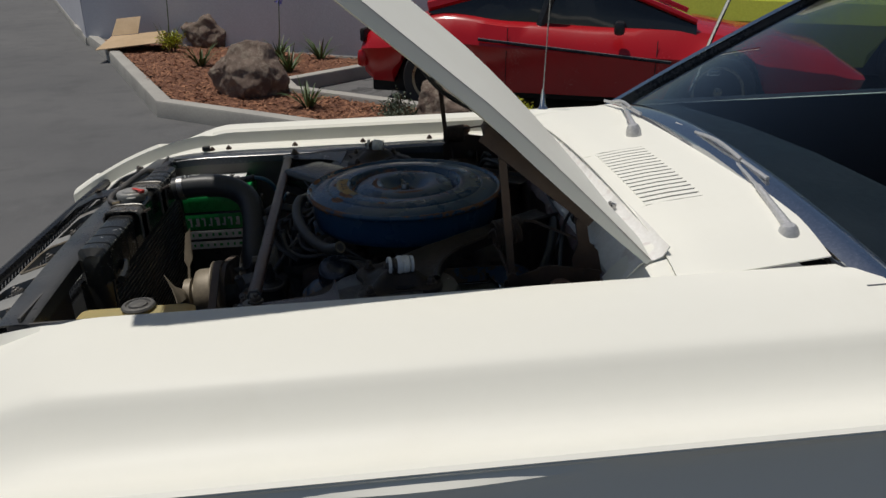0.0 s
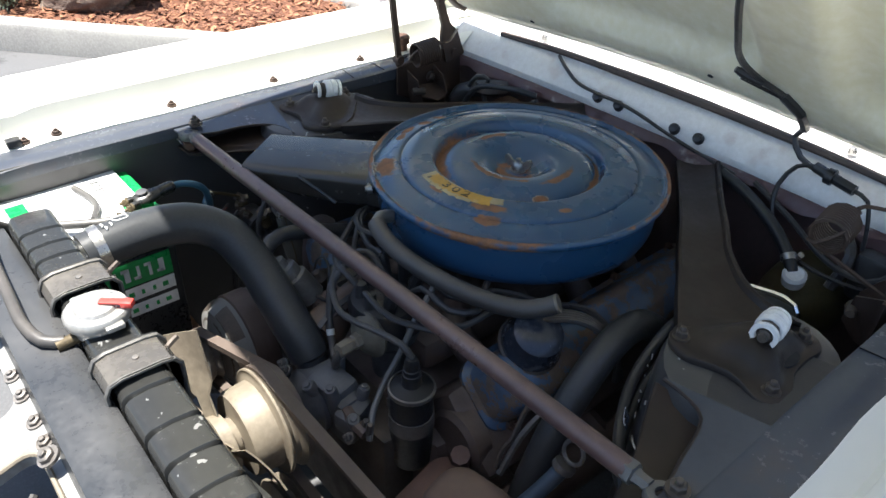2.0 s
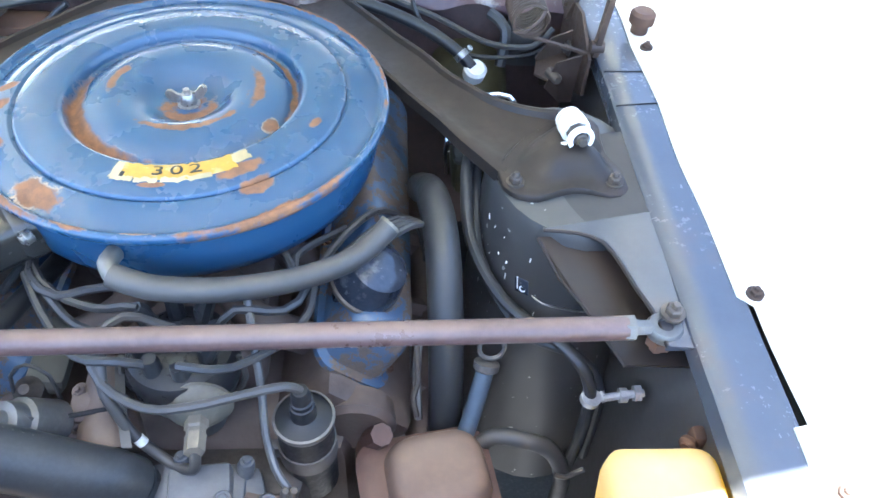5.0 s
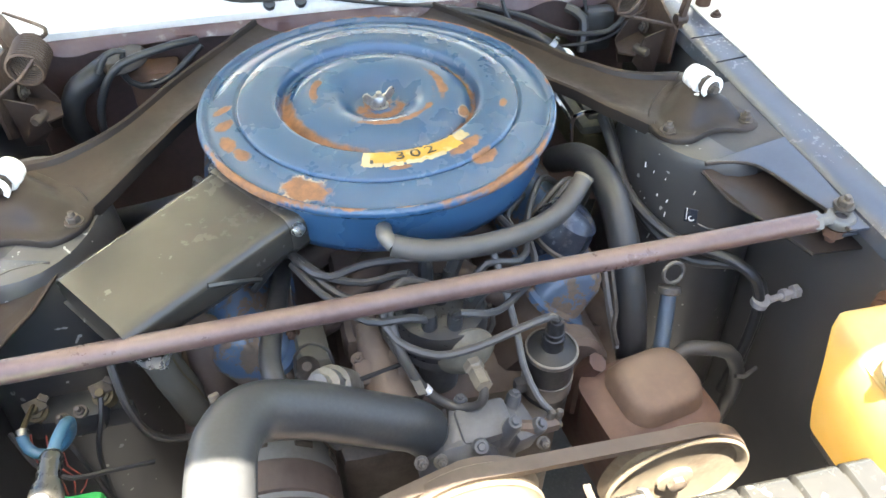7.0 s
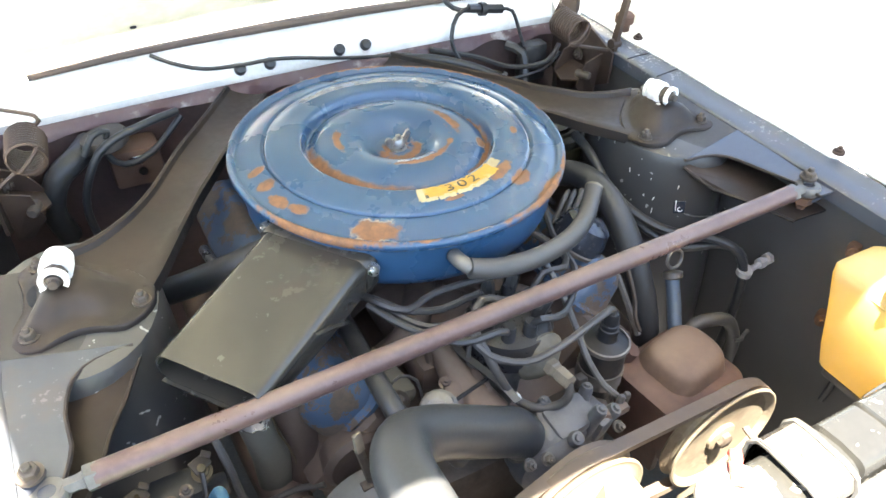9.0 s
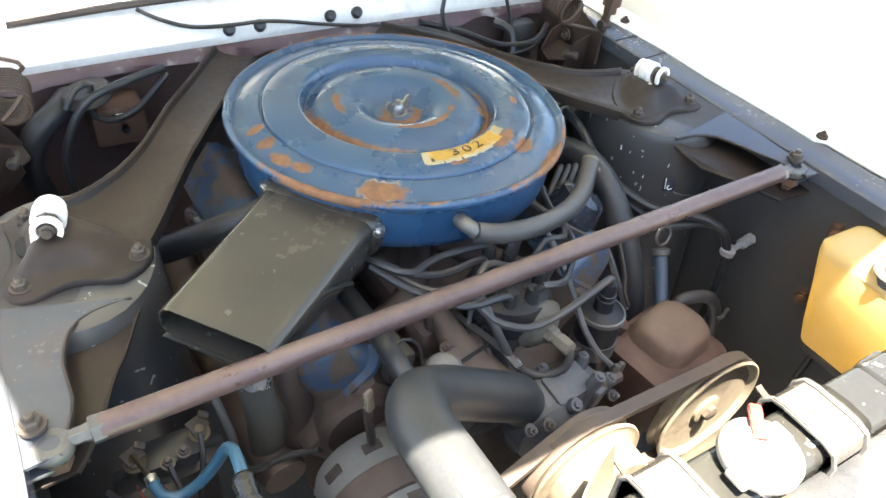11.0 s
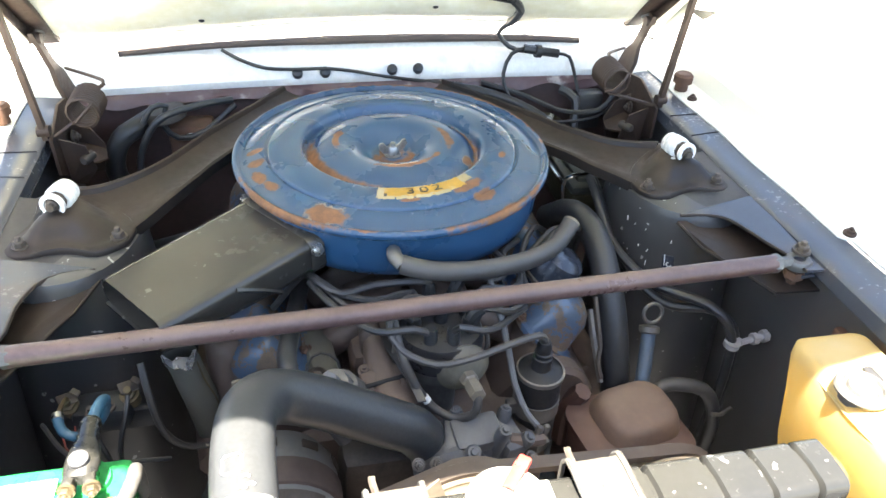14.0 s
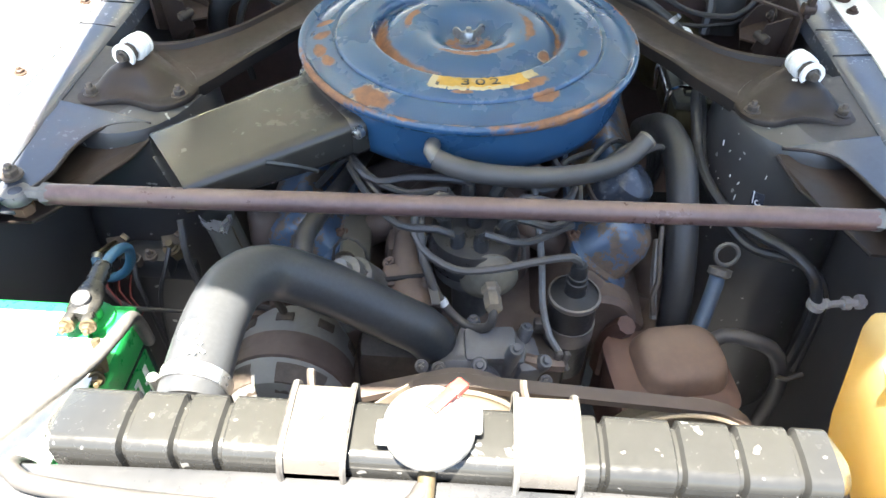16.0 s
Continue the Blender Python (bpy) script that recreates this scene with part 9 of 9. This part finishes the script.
def parked_car(name, label, at, turn, paint, prof, half, house, wheels, rim, spokes, trim=None, mirror=False):
    """prof: (y, low, sill, belt, top) from tail to nose; house: (y, width, height) pairs from the tail glass to the windshield base."""
    m = SLOPE @ pose(at[0], at[1], 0, 0, 0, turn)
    t = thing(name, label, "car", m.translation)
    wy, wr = wheels
    rings = []
    ys = sorted({round(prof[0][0] + (prof[-1][0] - prof[0][0]) * i / 44, 3) for i in range(45)})
    for y in ys:
        low, sill, belt, top, k = spline(prof, y)
        arch = 0.0
        for c in wy:
            if abs(y - c) < wr * 1.18:
                arch = max(arch, wr + math.sqrt((wr * 1.18) ** 2 - (y - c) ** 2))
        w = half * k
        side = [(w * 0.87, max(low, arch)), (w * 0.925, max(sill, arch)), (w * 0.965, max(sill + (belt - sill) * 0.32, arch)), (w * 1.0, max(sill + (belt - sill) * 0.60, arch)), (w * 0.975, max(sill + (belt - sill) * 0.72, arch)), (w * 0.91, max(belt, arch)), (w * 0.84, max(belt + (top - belt) * 0.55, arch)), (w * 0.60, max(top, arch)), (0.0, max(top + 0.012, arch))]
        ring = [(x, y, z) for x, z in side] + [(-x, y, z) for x, z in side[-2::-1]]
        rings.append([m @ Vector(p) for p in ring])
    bm = bmesh.new()
    loft(bm, rings)
    body = part("body", bm, paint, t, flat=32)
    bm = bmesh.new()
    box(bm, (0, (wy[0] + wy[1]) / 2, wr * 0.9), (half * 1.5, (wy[1] - wy[0]) * 1.55, wr * 0.9), 0.02)
    bm.transform(m)
    part("underbody", bm, DARK, t)
    # greenhouse
    bm = bmesh.new()
    loft(bm, [[m @ Vector((s * w * q, y, z)) for q, z in ((1.0, z0), (0.99, z0 + (z1 - z0) * 0.5), (0.93, z1 - 0.02), (0.7, z1)) for s in (1,)] + [m @ Vector((-w * q, y, z)) for q, z in ((0.7, z1), (0.93, z1 - 0.02), (0.99, z0 + (z1 - z0) * 0.5), (1.0, z0))] for y, w, z0, z1 in house])
    part("cabin_glass", bm, CARGLASS, t, "dark tinted cabin glass", flat=30)
    mid = [h for h in house if h[3] > max(q[3] for q in house) - 0.06]
    bm = bmesh.new()
    sheet(bm, [[m @ Vector((w * u * 0.96, y, z1 + 0.012 - 0.03 * u ** 4)) for u in (-1, -0.8, -0.4, 0, 0.4, 0.8, 1)] for y, w, z0, z1 in mid], 0.02)
    part("roof", bm, paint, t)
    for s in (1, -1):
        for a, b, r in ((house[0], mid[0], 0.05), (mid[-1], house[-1], 0.026)):
            bm = bmesh.new()
            tube(bm, [m @ Vector((s * a[1] * 0.98, a[0], a[3])), m @ Vector((s * b[1] * 0.95, b[0], b[3]))], r, 6, smooth=False)
            part("pillar", bm, paint, t)
        yc = (mid[0][0] + mid[-1][0]) / 2
        bm = bmesh.new()
        tube(bm, [m @ Vector((s * mid[0][1] * 1.0, yc - 0.1, mid[0][3] - 0.02)), m @ Vector((s * mid[0][1] * 1.04, yc - 0.22, mid[0][2]))], 0.045, 6, smooth=False)
        part("door_pillar", bm, BLACKTRIM if trim else paint, t)
        for y in wy:
            wheel(t, m, s * (half - 0.10), y, wr, 0.21, s, rim, spokes)
        if trim:
            bm = bmesh.new()
            tube(bm, [m @ Vector((s * (half * spline(prof, y)[4] + 0.002), y, trim[0] + trim[1] * y)) for y in (wy[0] + wr * 1.3, 0.0, wy[1] - wr * 1.3)], 0.014, 6)
            part("rub_strip", bm, BLACKTRIM, t, "black rubbing strip")
            bm = bmesh.new()
            tube(bm, [m @ Vector((s * (half * spline(prof, y)[4] + 0.012), y, trim[0] + trim[1] * y + 0.012)) for y in (wy[0] + wr * 1.3, 0.0, wy[1] - wr * 1.3)], 0.004, 5)
            part("strip_line", bm, STEEL, t)
            for y in (-0.55, 0.72):
                bm = bmesh.new()
                top = spline(prof, y)
                tube(bm, [m @ Vector((s * (half * 0.99), y, 0.26)), m @ Vector((s * (half * 1.001), y, 0.5)), m @ Vector((s * half * 0.955, y, top[2] - 0.005))], 0.004, 4)
                part("door_gap", bm, DARK, t)
        if mirror:
            bm = bmesh.new()
            box(bm, (s * (half + 0.05), mirror, prof[len(prof) // 2][3] + 0.10), (0.16, 0.09, 0.11), 0.03)
            bm.transform(m)
            part("mirror", bm, BLACKTRIM, t, "black door mirror")
    return t, m


CARGLASS = surface("dark_tinted_glass", (0.012, 0.014, 0.015), (0.016, 0.018, 0.020), 0.06, 0, 3, 60, 0.0, 0.02, coat=0.6)
RED = surface("red_car_paint", (0.42, 0.006, 0.012), (0.38, 0.006, 0.011), 0.25, 0, 3, 60, 0.0, 0.03, coat=0.3, grainy=0.05)
LIME = surface("yellow_green_paint", (0.42, 0.46, 0.05), (0.38, 0.42, 0.05), 0.22, 0, 3, 60, 0.0, 0.03, coat=0.8)
SLATE = surface("slate_blue_paint", (0.05, 0.08, 0.11), (0.04, 0.07, 0.10), 0.22, 0, 3, 60, 0.0, 0.03, coat=0.8)
GOLDRIM = surface("gold_grey_alloy", (0.30, 0.26, 0.18), (0.36, 0.32, 0.24), 0.35, 0.8, 12, 120, 0.05)
red, rm = parked_car("red_sports_car", "bright red wedge-shaped two-seat sports car with black glass, parked", (-5.59, 1.97), -20.5, RED,
                     [(-1.92, 0.32, 0.42, 0.62, 0.67, 0.92), (-1.82, 0.25, 0.36, 0.68, 0.76, 0.98), (-1.1, 0.20, 0.34, 0.82, 0.90, 1.0), (-0.5, 0.20, 0.34, 0.77, 0.84, 1.0), (0.2, 0.20, 0.34, 0.73, 0.81, 1.0), (0.9, 0.20, 0.34, 0.70, 0.84, 1.0), (1.6, 0.20, 0.34, 0.65, 0.76, 0.98), (2.05, 0.26, 0.36, 0.57, 0.66, 0.94), (2.30, 0.30, 0.38, 0.48, 0.53, 0.87), (2.38, 0.36, 0.41, 0.45, 0.47, 0.80)],
                     0.87, [(-1.30, 0.70, 0.86, 0.92), (-0.75, 0.73, 0.79, 1.09), (-0.25, 0.69, 0.77, 1.19), (0.12, 0.67, 0.76, 1.19), (1.02, 0.75, 0.74, 0.85)], ((-1.20, 1.24), 0.305), GOLDRIM, 14, (0.598, -0.082), 0.40)
for s in (1, -1):
    bm = bmesh.new()
    box(bm, (s * 0.55, -1.91, 0.66), (0.5, 0.05, 0.12), 0.02)
    bm.transform(rm)
    part("tail_lamp", bm, DARK, red, "smoked tail lamp")
bm = bmesh.new()
box(bm, (0, -1.92, 0.45), (1.62, 0.10, 0.16), 0.04)
bm.transform(rm)
part("rear_bumper", bm, RED, red)
grn, gm = parked_car("yellow_green_coupe", "yellow-green muscle coupe with chrome wheels, parked behind", (-7.15, 4.70), -20.5, LIME,
                     [(-2.3, 0.42, 0.5, 0.80, 0.86, 0.92), (-2.15, 0.26, 0.40, 0.88, 0.94, 0.97), (-1.0, 0.24, 0.38, 0.92, 0.98, 1.0), (0.5, 0.24, 0.38, 0.90, 0.97, 1.0), (1.6, 0.24, 0.38, 0.88, 0.96, 0.98), (2.2, 0.30, 0.42, 0.82, 0.90, 0.94), (2.32, 0.42, 0.5, 0.72, 0.80, 0.9)],
                     0.93, [(-1.5, 0.66, 0.92, 0.98), (-0.6, 0.68, 0.92, 1.28), (0.3, 0.66, 0.92, 1.30), (1.0, 0.70, 0.92, 0.97)], ((-1.35, 1.42), 0.335), CHROME, 6)
bm = bmesh.new()
box(bm, (0, 2.36, 0.50), (1.8, 0.10, 0.12), 0.04)
bm.transform(gm)
part("front_bumper", bm, CHROME, grn, "chrome front bumper")
parked_car("slate_blue_sedan", "slate-blue older car with a chrome wheel cap, parked farther off", (-8.2, 9.6), -20.5, SLATE,
                      [(-2.4, 0.42, 0.5, 0.84, 0.92, 0.92), (-2.2, 0.26, 0.40, 0.92, 1.0, 0.97), (-1.0, 0.24, 0.38, 0.96, 1.04, 1.0), (0.5, 0.24, 0.38, 0.94, 1.02, 1.0), (1.6, 0.24, 0.38, 0.92, 1.0, 0.98), (2.3, 0.30, 0.42, 0.84, 0.92, 0.94), (2.42, 0.42, 0.5, 0.74, 0.82, 0.9)],
                      0.92, [(-1.6, 0.66, 0.96, 1.04), (-0.7, 0.68, 0.96, 1.40), (0.3, 0.66, 0.96, 1.42), (1.0, 0.70, 0.96, 1.0)], ((-1.4, 1.45), 0.345), CHROME, 0)
